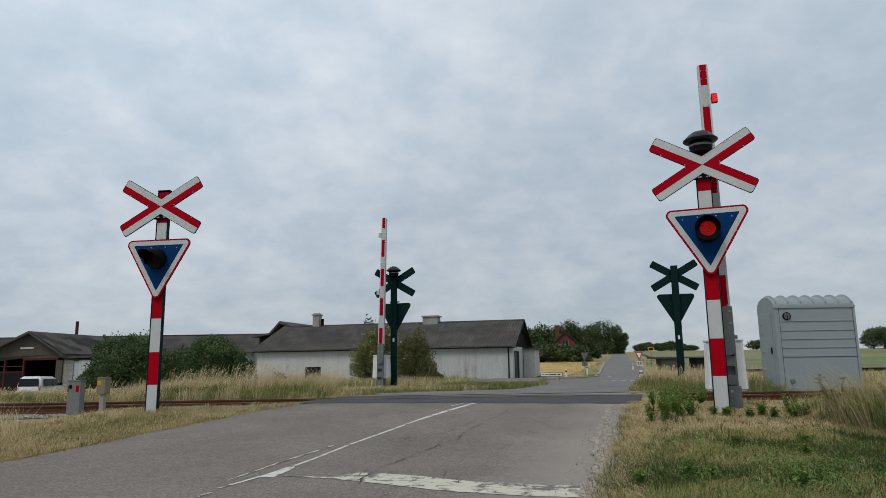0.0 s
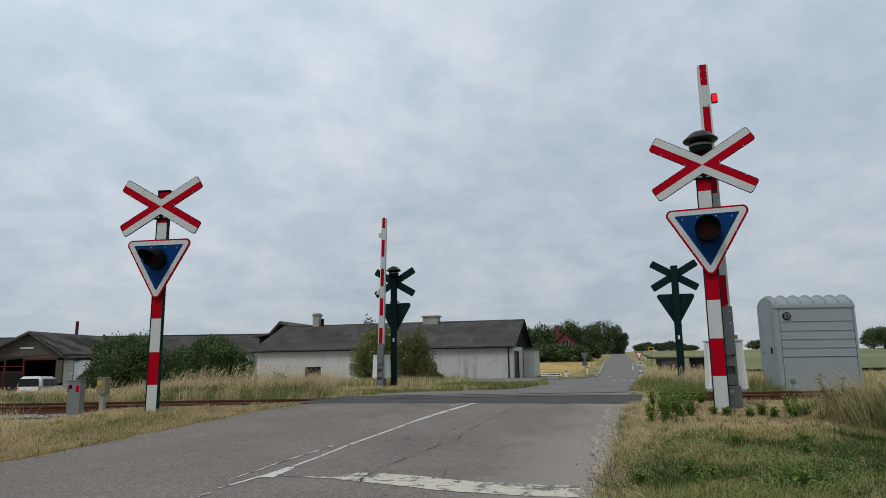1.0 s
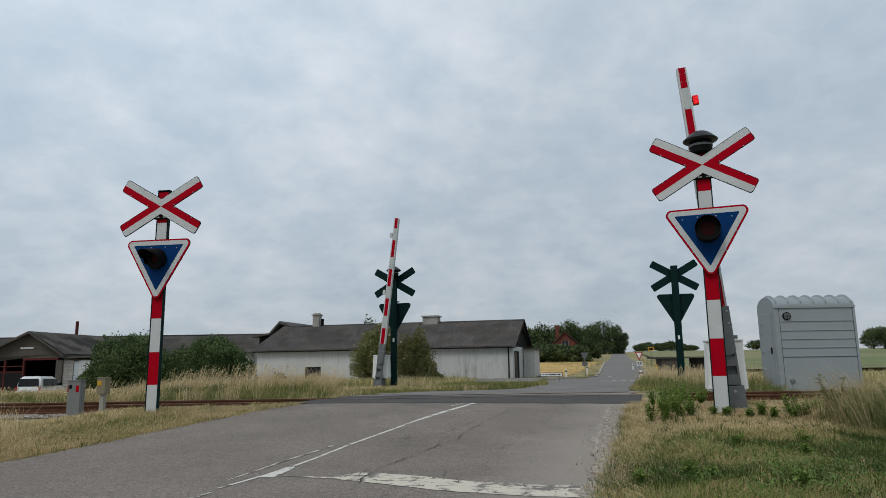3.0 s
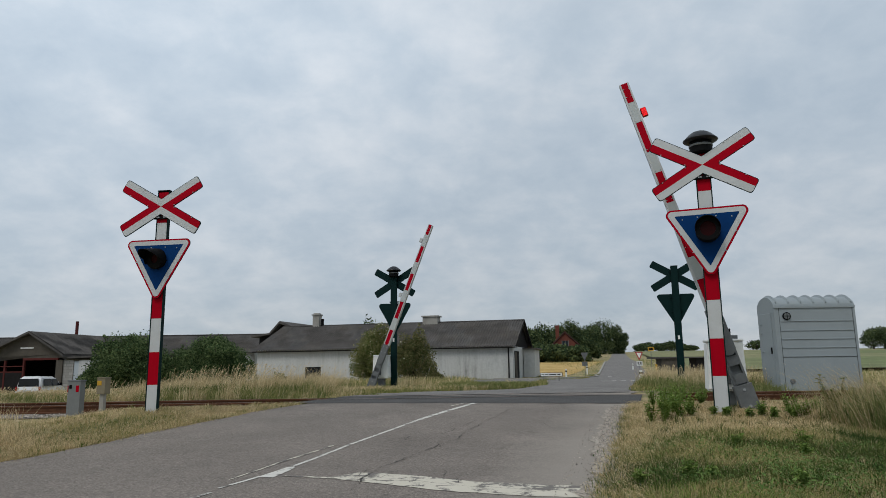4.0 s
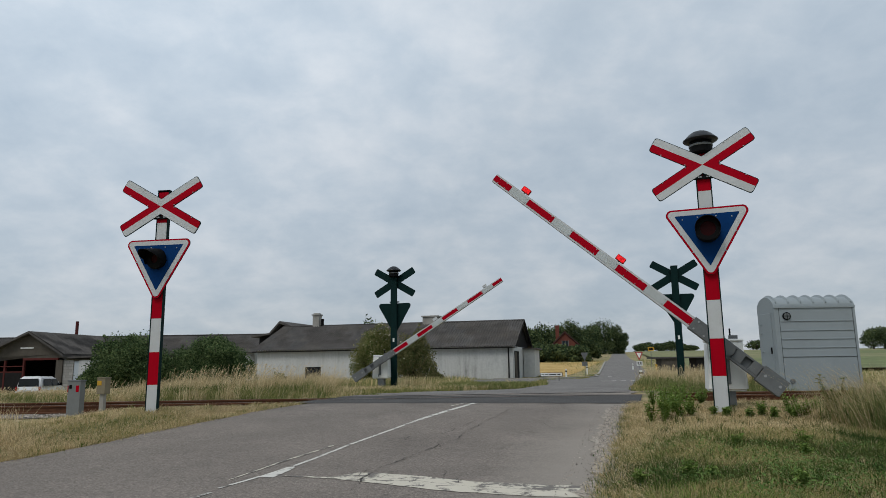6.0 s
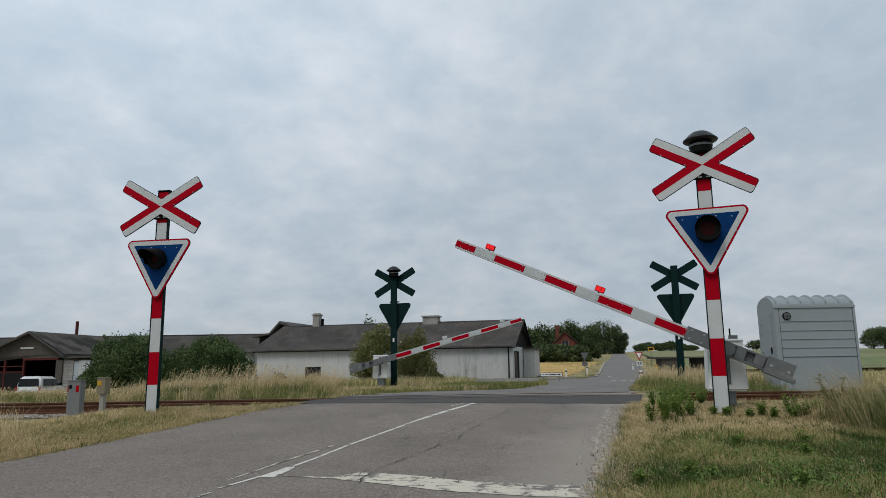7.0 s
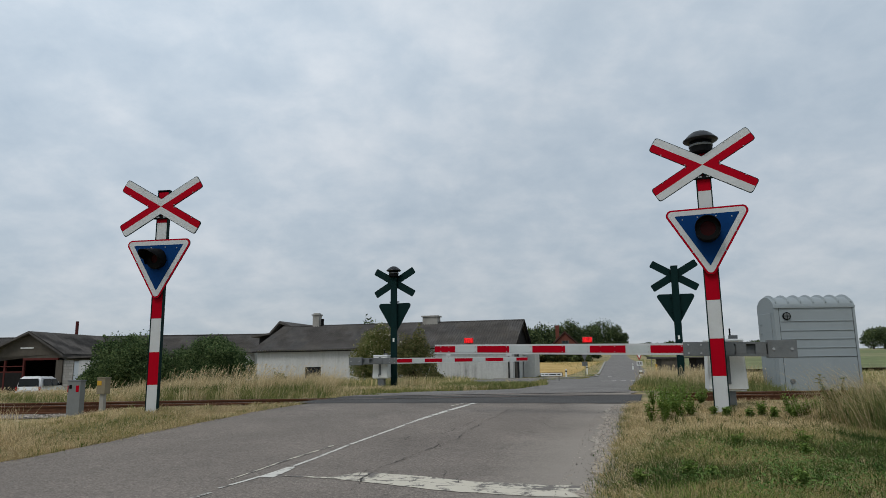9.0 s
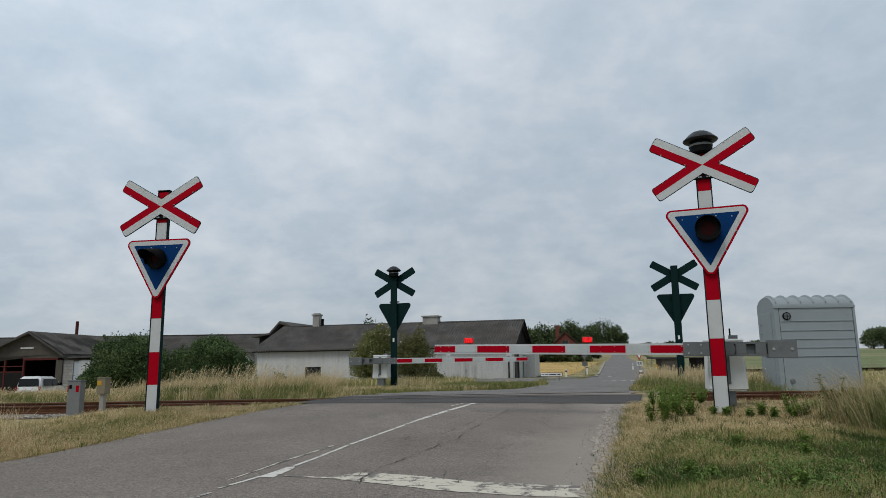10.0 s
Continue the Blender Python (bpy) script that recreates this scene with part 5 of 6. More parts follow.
def make_van():
    v = thing("parked_van", pose(-31.3, 53.0, g(-31.3, 53) - 0.05, 0, 0, 96) @ Matrix.Scale(1.05, 4), "white compact van parked in the farmyard", "van")
    # length along x (front +x), width along y
    prof = [(-2.05, 0.35), (-2.08, 0.75), (-2.02, 1.15), (-1.85, 1.72), (-1.6, 1.80), (0.15, 1.78), (0.55, 1.66), (1.15, 1.12), (1.85, 0.95), (2.05, 0.70), (2.05, 0.35)]
    bm = prism(bmesh.new(), prof, -0.86, 0.86)
    for w in bm.verts:
        if w.co.z > 1.2:
            w.co.y *= 0.80
    bmesh.ops.bevel(bm, geom=bm.edges[:], offset=0.10, segments=3, affect="EDGES")
    body = part("body", bm, M["car"], v, "white painted van body", smooth=False)
    part("rear_window", prism(bmesh.new(), [(-0.72, 1.08), (0.72, 1.08), (0.62, 1.64), (-0.62, 1.64)], -0.05, 0.03), M["glass"], v, at=pose(-1.98, 0, 0, 0, 0, -90) @ pose(0, 0, 0, 0, 0, 0))
    for s in (-1, 1):
        m = pose(0, s * 1.20, 0.05, s * 16, 0, 0)
        part("side_window", prism(bmesh.new(), [(-1.62, 1.08), (-0.45, 1.08), (-0.45, 1.60), (-1.48, 1.60)], -0.02, 0.02), M["glass"], v, at=m)
        part("side_window", prism(bmesh.new(), [(-0.33, 1.08), (0.88, 1.08), (0.42, 1.58), (-0.33, 1.60)], -0.02, 0.02), M["glass"], v, at=m)
        part("tail_light", boxes((-2.09, -2.0, s * 0.78 - 0.06, s * 0.78 + 0.06, 0.80, 1.08), bevel=0.01), M["tail"], v)
        for x in (-1.3, 1.3):
            wheel = part("wheel", tube(bmesh.new(), (x, s * 0.70, 0.31), (x, s * 0.88, 0.31), 0.31, n=20), M["rubber"], v)
            part("rim", tube(bmesh.new(), (x, s * 0.881, 0.31), (x, s * 0.89, 0.31), 0.19, n=16), M["steel"], wheel)
        part("door_mirror", boxes((0.72, 0.86, s * 0.98 - 0.09, s * 0.98 + 0.09, 1.12, 1.30), bevel=0.03), M["black"], v)
        part("side_trim", boxes((-1.0, 1.0, s * 0.868 - 0.012, s * 0.868 + 0.012, 0.55, 0.66), bevel=0.004), M["grey_box"], v)
    part("number_plate", boxes((-2.10, -2.075, -0.26, 0.26, 0.72, 0.84)), M["white"], v, "white plate on the tailgate")
    part("rear_wiper", boxes((-2.035, -2.005, -0.02, 0.36, 1.16, 1.19)), M["black"], v)
    part("bumper", boxes((-2.14, -2.02, -0.84, 0.84, 0.38, 0.62), bevel=0.03), M["grey_box"], v, "grey rear bumper")


make_van()


def make_brick_house():
    h = thing("brick_house", pose(18.8, 105, g(19, 105) - 0.5, 0, 0, -12) @ Matrix.Scale(0.95, 4), "red brick house with a steep tiled roof", "house")
    part("wall", prism(bmesh.new(), [(-2.4, -1), (2.4, -1), (2.4, 2.9), (0, 5.2), (-2.4, 2.9)], 0, 9), M["brick"], h, "red brick gable")
    part("roof", prism(bmesh.new(), [(-2.9, 2.55), (0, 5.3), (2.9, 2.55), (2.9, 2.75), (0, 5.55), (-2.9, 2.75)], -0.3, 9.3), M["tile_roof"], h, "brown tiled roof")
    ch = part("chimney", boxes((-1.6, -1.0, 2.0, 2.6, 3.8, 6.6)), M["brick"], h, "red brick chimney")
    win = part("window", boxes((-0.5, 0.5, -0.06, -0.01, 2.95, 3.95)), M["glass"], h)
    part("frame", boxes((-0.55, -0.46, -0.1, -0.061, 2.9, 4.0), (0.46, 0.55, -0.1, -0.061, 2.9, 4.0), (-0.03, 0.03, -0.1, -0.061, 2.9, 4.0)), M["steel"], win)


make_brick_house()


# ---- small roadside things ----
def make_track_box(x, y):
    b = thing("track_cabinet", pose(x, y, 0.021, 0, 0, -8) @ Matrix.Diagonal((0.78, 0.85, 0.97, 1)), "small grey steel cabinet with red reflectors by the rails", "cabinet")
    part("body", boxes((-0.135, 0.135, -0.09, 0.05, -0.05, 0.52), bevel=0.006), M["grey_box"], b)
    part("lid", boxes((-0.145, 0.145, -0.10, 0.06, 0.52, 0.545), bevel=0.005), M["steel"], b)
    part("reflector", boxes((0.045, 0.105, -0.098, -0.091, 0.36, 0.46)), M["red"], b, "red reflector")
    part("reflector", boxes((-0.134, -0.118, -0.098, -0.091, 0.36, 0.46)), M["red"], b)
    part("label_plate", boxes((-0.10, -0.045, -0.097, -0.091, 0.41, 0.47)), M["black"], b)


def make_post_box(x, y):
    b = thing("post_box_cabinet", pose(x, y, -0.023, 0, 0, -10) @ Matrix.Diagonal((0.66, 0.72, 0.95, 1)), "tan steel terminal box on a short concrete post", "cabinet")
    part("post", boxes((-0.055, 0.055, -0.05, 0.05, -0.05, 0.34)), M["concrete"], b, "short concrete post")
    part("box", boxes((-0.115, 0.115, -0.10, 0.10, 0.34, 0.61), bevel=0.008), M["tan_box"], b)
    part("lid", boxes((-0.125, 0.125, -0.11, 0.11, 0.61, 0.63), bevel=0.004), M["tan_box"], b)
    part("label_plate", boxes((-0.10, 0.02, -0.108, -0.101, 0.49, 0.57)), M["yellow"], b, "yellow warning label")


make_track_box(-5.68, 10.55)
make_post_box(-5.75, 11.5)


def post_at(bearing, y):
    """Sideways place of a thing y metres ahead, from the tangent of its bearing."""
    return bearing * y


def make_arrow_sign():
    y = 42.0
    x = 6.58
    z = g(x, y)
    s = thing("direction_sign", pose(x, y, z - 0.16, 0, 0, -5) @ Matrix.Diagonal((1.32, 1.0, 1.1, 1.0)), "low white direction sign with dark border on short posts", "road sign")
    part("panel", boxes((-0.5, 0.5, 0, 0.03, 0.42, 0.60), bevel=0.004), M["cabinet"], s)
    part("border", boxes((-0.52, 0.52, 0.004, 0.028, 0.40, 0.42), (-0.52, 0.52, 0.004, 0.028, 0.60, 0.62), (-0.52, -0.50, 0.004, 0.028, 0.40, 0.62), (0.50, 0.52, 0.004, 0.028, 0.40, 0.62)), M["black"], s)
    part("lettering_bar", boxes((-0.28, -0.16, -0.006, 0.0, 0.49, 0.54), (-0.10, 0.22, -0.006, 0.0, 0.49, 0.54), (0.28, 0.42, -0.006, 0.0, 0.48, 0.55)), M["black"], s)
    part("arrow_mark", boxes((-0.46, -0.34, -0.006, 0.0, 0.50, 0.53)), M["black"], s)
    for k in (-0.35, 0.35):
        part("post", boxes((k - 0.02, k + 0.02, 0.031, 0.06, -0.1, 0.56)), M["steel"], s)


def make_yield_sign(x, y, label, flip=False):
    s = thing("yield_sign", pose(x, y, g(x, y), 0, 0, 180 if flip else -6) @ Matrix.Diagonal((0.70, 1.0, 0.88, 1.0)), label, "road sign")
    part("post", tube(bmesh.new(), (0, 0.03, -0.2), (0, 0.03, 2.15), 0.03, n=10), M["steel"], s)
    tri = [(-0.46, 2.2), (0.46, 2.2), (0, 1.4)]
    part("plate", prism(bmesh.new(), rounded(tri, 0.05), -0.004, 0.006), M["steel"], s, "grey metal back of the sign")
    part("red_rim", prism(bmesh.new(), rounded(tri, 0.05), -0.008, -0.0045), M["red"], s)
    inner = [(x1 * 0.66, 1.93 + (z1 - 1.93) * 0.66) for x1, z1 in tri]
    part("white_field", prism(bmesh.new(), rounded(inner, 0.02), -0.012, -0.0085), M["cabinet"], s)
    plate = part("sub_plate", boxes((-0.33, 0.33, -0.004, 0.006, 0.92, 1.32)), M["steel" if flip else "cabinet"], s, "small plate below the sign")
    part("symbol", boxes((-0.22, -0.04, -0.008, -0.0045, 1.10, 1.25), (0.04, 0.22, -0.008, -0.0045, 1.10, 1.25), (-0.22, 0.22, -0.008, -0.0045, 0.97, 1.02)), M["black"], plate)


def make_reflector_post(x, y, h=0.95, material="cabinet", label="white plastic verge marker post"):
    s = thing("marker_post", pose(x, y, g(x, y)), label, "marker post", "verge marker posts")
    part("post", boxes((-0.06, 0.06, -0.03, 0.03, -0.1, h), bevel=0.015), M[material], s)
    part("band", boxes((-0.062, 0.062, -0.033, 0.033, h * 0.72, h * 0.86)), M["black" if material == "cabinet" else "yellow"], s)


make_arrow_sign()
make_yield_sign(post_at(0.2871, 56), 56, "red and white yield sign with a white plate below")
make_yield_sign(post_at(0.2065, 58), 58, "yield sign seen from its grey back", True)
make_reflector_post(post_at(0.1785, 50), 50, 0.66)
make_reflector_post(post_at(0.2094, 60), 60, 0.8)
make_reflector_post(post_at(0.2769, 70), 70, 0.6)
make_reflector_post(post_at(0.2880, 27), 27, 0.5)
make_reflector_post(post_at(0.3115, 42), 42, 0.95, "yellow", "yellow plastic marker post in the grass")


def make_chevron(x, y):
    s = thing("arrow_board", pose(x, y, g(x, y), 0, 0, -8) @ Matrix.Diagonal((0.72, 1.0, 0.95, 1.0)), "yellow and black arrow board on a thin pole", "road sign")
    part("pole", tube(bmesh.new(), (0, 0.03, -0.2), (0, 0.03, 2.5), 0.03, n=8), M["steel"], s)
    part("board", prism(bmesh.new(), [(-0.34, 2.1), (0.3, 2.1), (0.42, 2.28), (0.3, 2.46), (-0.34, 2.46)], -0.01, 0.01), M["yellow"], s)
    part("arrow_mark", boxes((-0.22, 0.24, -0.016, -0.011, 2.2, 2.36)), M["black"], s)


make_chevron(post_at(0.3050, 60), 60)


def make_shed(x, y, w, h, dp, label, material):
    s = thing("field_shed", pose(x, y, g(x, y), 0, 0, -6), label, "shed", "field sheds")
    n = max(4, int(w / 0.22))
    for k in range(n):
        x0 = -w / 2 + w * k / n
        part("board", boxes((x0 + 0.006, x0 + w / n - 0.006, 0, 0.03, -0.2, h - 0.1)), M[material], s)
    part("side_board", boxes((-w / 2, -w / 2 + 0.03, 0.03, dp, -0.2, h - 0.1), (w / 2 - 0.03, w / 2, 0.03, dp, -0.2, h - 0.1), (-w / 2, w / 2, dp, dp + 0.03, -0.2, h - 0.1)), M[material], s)
    part("roof", boxes((-w / 2 - 0.6, w / 2 + 0.1, -0.15, dp + 0.1, h - 0.1, h)), M["roof"], s, "flat dark roof")


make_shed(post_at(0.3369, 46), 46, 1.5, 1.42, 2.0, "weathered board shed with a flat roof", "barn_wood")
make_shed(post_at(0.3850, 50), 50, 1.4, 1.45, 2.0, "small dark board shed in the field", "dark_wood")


# ---- trees and bushes ----
def leaf_cloud(rng, blobs, n, size):
    """Leaves scattered through the outer part of rounded clumps: array of quads."""
    blobs = np.array(blobs, float)
    wts = blobs[:, 3] * blobs[:, 4] * blobs[:, 5]
    pick = rng.choice(len(blobs), n, p=wts / wts.sum())
    d = rng.normal(size=(n, 3))
    d /= np.linalg.norm(d, axis=1)[:, None]
    r = rng.uniform(0.45, 1.0, n) ** 0.5
    lump = 1 + 0.22 * np.sin(d[:, 0] * 7 + pick) * np.sin(d[:, 1] * 6 + pick * 2) * np.sin(d[:, 2] * 8 + pick * 3) + 0.10 * rng.normal(size=n)
    c = blobs[pick, :3] + d * blobs[pick, 3:6] * (r * lump)[:, None]
    u = rng.normal(size=(n, 3))
    u /= np.linalg.norm(u, axis=1)[:, None]
    w = np.cross(u, rng.normal(size=(n, 3)))
    w /= np.linalg.norm(w, axis=1)[:, None]
    s = size * rng.uniform(0.6, 1.4, n)[:, None]
    u, w = u * s, w * s * 0.62
    return np.stack([c - u, c - w * 0.9 + u * 0.1, c + u, c + w * 0.9 + u * 0.1], 1)


def make_tree(name, x, y, w, h, d, label, category, material, seed, n=5000, size=0.12, trunk=0.3, clumps=9, group="", low=0.30):
    rng = np.random.default_rng(seed)
    t = thing(name, pose(x, y, g(x, y)), label, category, group)
    blobs = []
    for k in range(clumps):
        a = rng.uniform(0, 2 * math.pi)
        rr = math.sqrt(rng.uniform(0, 1))
        zc = rng.uniform(low, 0.74)
        fall = math.sqrt(max(0.05, 1 - (2 * max(zc, 0.5) - 1) ** 2))
        blobs.append((math.cos(a) * rr * w * 0.33 * fall, math.sin(a) * rr * d * 0.33 * fall, h * zc, w * rng.uniform(0.14, 0.24), d * rng.uniform(0.14, 0.24), h * rng.uniform(0.14, 0.26)))
    blobs.append((0, 0, h * 0.45, w * 0.33, d * 0.33, h * 0.40))
    bm = bmesh.new()
    tube(bm, (0, 0, -0.3), (0.05 * w * 0.2, 0, h * 0.45), trunk, trunk * 0.5, n=9)
    for b in blobs[:-1]:
        tube(bm, (0, 0, h * rng.uniform(0.12, 0.4)), (b[0] * 0.9, b[1] * 0.9, b[2]), trunk * 0.4, trunk * 0.12, n=6)
    part("trunk", bm, M["bark"], t, "brown trunk with limbs")
    quads("crown", leaf_cloud(rng, blobs, n, size), M[material], "dense leafy crown", parent=t)
    return t


def make_bush(name, x, y, w, h, d, label, material, seed, n, size, clumps=26, flowers=0, shoots=14, lean=0.0, base=None):
    """A rounded shrub: clumps under a domed outline, with single shoots standing out of it."""
    rng = np.random.default_rng(seed)
    t = thing(name, pose(x, y, (g(x, y) if base is None else base)), label, "bush", "bushes by the farm")
    blobs, tips = [], []
    for k in range(clumps):
        a, rr = rng.uniform(0, 2 * math.pi), math.sqrt(rng.uniform(0, 1))
        px, py = math.cos(a) * rr, math.sin(a) * rr
        top = h * (1 - 0.55 * rr ** 2.6) * (1 + lean * px) * rng.uniform(0.86, 1.04)
        rz = h * rng.uniform(0.09, 0.16)
        z = rng.uniform(0.35, 1.0) ** 0.6 * (top - rz)
        blobs.append((px * w * 0.40, py * d * 0.40, max(z, rz * 0.8), w * rng.uniform(0.09, 0.15), d * rng.uniform(0.09, 0.15), rz))
    blobs.append((0, 0, h * 0.38, w * 0.36, d * 0.36, h * 0.36))
    for k in range(shoots):
        b = blobs[rng.integers(0, clumps)]
        tips.append((b[0] + rng.normal(0, 0.1), b[1] - 0.1, b[2] + b[5] * rng.uniform(1.0, 1.5), 0.07, 0.07, rng.uniform(0.10, 0.24)))
    bm = bmesh.new()
    for b in blobs[:-1:2] + tips:
        foot = Vector((rng.normal(0, 0.08) * w, rng.normal(0, 0.08) * d, -0.1))
        tube(bm, foot, (b[0], b[1], b[2]), 0.035, 0.008, n=5)
    part("stem", bm, M["bark"], t, "brown branching stems")
    leaves = [leaf_cloud(rng, blobs, n, size), leaf_cloud(rng, tips, shoots * 26, size)]
    quads("crown", np.concatenate(leaves), M[material], "dense uneven foliage", parent=t)
    if flowers:
        # flat flower heads, each a few petals-wide discs on the outside
        f = leaf_cloud(rng, [b[:3] + (b[3] * 1.12, b[4] * 1.12, b[5] * 1.12) for b in blobs[:-1]], flowers * 3, size * 1.1)
        mid = f.mean(1)
        keep = (np.hypot(mid[:, 0] / w, mid[:, 1] / d) > 0.18) & (mid[:, 2] > 0.3 * h)
        quads("blossom", f[keep], M["flower"], "cream flower heads", parent=t)
    return t


make_bush("bush", -16.7, 36.0, 4.9, 4.5, 4.2, "large dark green leafy bush behind the rails", "leaf", 1, 40000, 0.056, 40, 0, 18, 0.14, -0.9)
make_bush("bush", -12.6, 36.5, 5.4, 3.85, 4.4, "large dark green leafy bush behind the rails", "leaf", 2, 40000, 0.056, 40, 0, 18, -0.10, -0.8)
make_bush("bush", -18.9, 37.0, 2.6, 2.2, 2.4, "low green bush in front of the barn", "leaf", 3, 12000, 0.048, 16, 0, 6, 0.1, -0.9)
make_bush("bush", -14.8, 37.4, 3.0, 3.0, 3.0, "dark green leafy bush filling the hedge", "leaf", 17, 16000, 0.048, 16, 0, 6, 0.0, -0.9)
make_bush("elder_bush", -3.7, 36.4, 3.0, 3.75, 2.6, "elder bush with cream flower heads", "leaf_olive", 4, 26000, 0.046, 34, 230, 12, 0.25)
make_bush("elder_bush", -1.6, 36.0, 2.8, 3.2, 2.2, "brownish olive elder bush with few flower heads", "leaf_brown", 5, 17000, 0.046, 30, 40, 14, -0.15)
make_bush("bush", -11.9, 50.0, 1.7, 1.15, 1.2, "small green bush at the farm wall", "leaf", 6, 3000, 0.06, 12, 0, 5)
make_bush("bush", -0.55, 35.2, 1.1, 0.95, 1.0, "low dark bush beside the elder", "leaf_brown", 16, 3000, 0.04, 10, 0, 5)


def build_woods():
    rng = np.random.default_rng(11)
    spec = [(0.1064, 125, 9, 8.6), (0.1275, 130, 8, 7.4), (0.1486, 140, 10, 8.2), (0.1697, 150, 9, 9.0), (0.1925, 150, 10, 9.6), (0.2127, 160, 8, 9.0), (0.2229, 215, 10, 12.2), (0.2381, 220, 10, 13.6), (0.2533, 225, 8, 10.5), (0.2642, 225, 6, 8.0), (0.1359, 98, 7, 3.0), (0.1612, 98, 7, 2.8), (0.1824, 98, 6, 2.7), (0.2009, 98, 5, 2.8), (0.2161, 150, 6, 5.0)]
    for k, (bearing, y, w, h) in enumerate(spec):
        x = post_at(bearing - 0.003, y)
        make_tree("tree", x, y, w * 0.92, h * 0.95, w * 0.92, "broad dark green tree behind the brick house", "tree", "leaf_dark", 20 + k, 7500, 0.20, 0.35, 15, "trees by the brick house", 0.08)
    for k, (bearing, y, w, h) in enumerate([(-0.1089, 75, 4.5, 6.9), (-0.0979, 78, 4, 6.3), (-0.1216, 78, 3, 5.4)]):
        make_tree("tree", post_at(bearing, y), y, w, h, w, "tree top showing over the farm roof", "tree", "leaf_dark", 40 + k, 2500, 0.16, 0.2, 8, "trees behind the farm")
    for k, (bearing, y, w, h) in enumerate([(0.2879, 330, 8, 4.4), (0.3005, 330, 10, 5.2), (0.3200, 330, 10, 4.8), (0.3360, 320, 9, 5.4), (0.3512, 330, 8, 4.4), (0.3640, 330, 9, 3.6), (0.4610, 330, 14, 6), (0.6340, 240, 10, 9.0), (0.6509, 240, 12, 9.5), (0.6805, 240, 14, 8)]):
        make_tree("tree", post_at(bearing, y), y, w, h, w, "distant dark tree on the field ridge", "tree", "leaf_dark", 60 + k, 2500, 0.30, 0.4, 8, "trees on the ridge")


build_woods()


# ---- fields, grass and weeds ----
def build_fields():
    sheet("wheat_field", np.linspace(0, 1, 30), np.linspace(0, 1, 30), lambda u, k: (2 + 8 * k + u * (8.2 + 4.5 * k), 57 + 40 * k), M["wheat"], 0.045, "ripe golden wheat field", "field")
    sheet("crop_field", np.linspace(0, 1, 40), np.linspace(0, 1, 60), lambda u, k: (22 + 75 * k + u * (90 + 330 * k), 60 + 290 * k), M["field"], 0.3, "pale green crop field on the rise", "field")


def blades(name, xs, ys, hs, width, material, label, rng, lean=0.35, category="grass"):
    n = len(xs)
    z = gz(xs, ys)
    a = rng.uniform(0, 2 * math.pi, n)
    dx, dy = np.cos(a) * width * 0.5, np.sin(a) * width * 0.5
    b = rng.uniform(0, 2 * math.pi, n)
    l = np.abs(rng.normal(0, lean, n)) * hs
    ox, oy = np.cos(b) * l, np.sin(b) * l
    P = lambda fx, fz, s: np.stack([xs + ox * fx + dx * s, ys + oy * fx + dy * s, z + hs * fz], -1)
    arr = np.stack([np.stack([P(fx, fz, -s), P(fx, fz, s)], 1) for fx, fz, s in (((0, 0.0, 1.0), (1, 1, 0.4)) if lean >= 2 else ((0, -0.05, 1.0), (0.35, 0.6, 0.75), (1, 1, 0.12)))], 1)
    return strips(name, arr, material, label, category, "stuff")


def on_road(x, y, pad=0.0):
    u = (x - RO[0]) * RD[0] + (y - RO[1]) * RD[1]
    v = (x - RO[0]) * RN[0] + (y - RO[1]) * RN[1]
    q = y - TRACK(x)
    near = (v > -3.12 - pad) & (v < 2.80 + pad) & (q < 1.9)
    left, right = far_edges(y)
    far = (q >= 1.9) & (x > left - pad) & (x < right + pad)
    rails = (np.abs(q) < 1.0)
    side = (y > 35.8 - 0.02 * x) & (y < 48.7 - 0.02 * x) & (x < 16)
    return near | far | side, rails


def patch(rng, n, x0, x1, y0, y1, pad=0.0):
    x, y = rng.uniform(x0, x1, n), rng.uniform(y0, y1, n)
    r, t = on_road(x, y, pad)
    k = (np.abs(x) < 0.74 * np.abs(y) + 1.5) & ~r & ~t
    return x[k], y[k]


def clumpy(rng, x, y, scale, cut):
    """Keeps points in patches."""
    f = np.array([noise.noise(Vector((a * scale, b * scale, 3.7))) for a, b in zip(x, y)])
    k = f + rng.normal(0, 0.12, len(x)) > cut
    return x[k], y[k]


def seed_heads(name, x, y, h, rng, label, lean=0.3, head_w=0.011):
    """Thin stalks with a drooping seed head."""
    n = len(x)
    z = gz(x, y)
    b = rng.uniform(-0.6, 1.2, n)
    l = np.abs(rng.normal(0, lean, n)) * h
    tip = np.stack([x + np.cos(b) * l, y + np.sin(b) * l, z + h], -1)
    foot = np.stack([x, y, z], -1)
    a = rng.uniform(0, 2 * math.pi, n)
    w = np.stack([np.cos(a), np.sin(a), 0 * a], -1)
    thin = head_w * 0.27
    stalk = np.stack([foot - w * thin, foot + w * thin, tip + w * thin, tip - w * thin], 1)
    d = np.stack([np.cos(b) * 0.4, np.sin(b) * 0.4, 0.6 + 0 * b], -1) * rng.uniform(0.06, 0.13, n)[:, None]
    head = np.stack([tip, tip + d * 0.4 + w * head_w, tip + d, tip + d * 0.4 - w * head_w], 1)
    quads(name, np.concatenate([stalk, head]), M["straw"], label, "grass", "stuff")


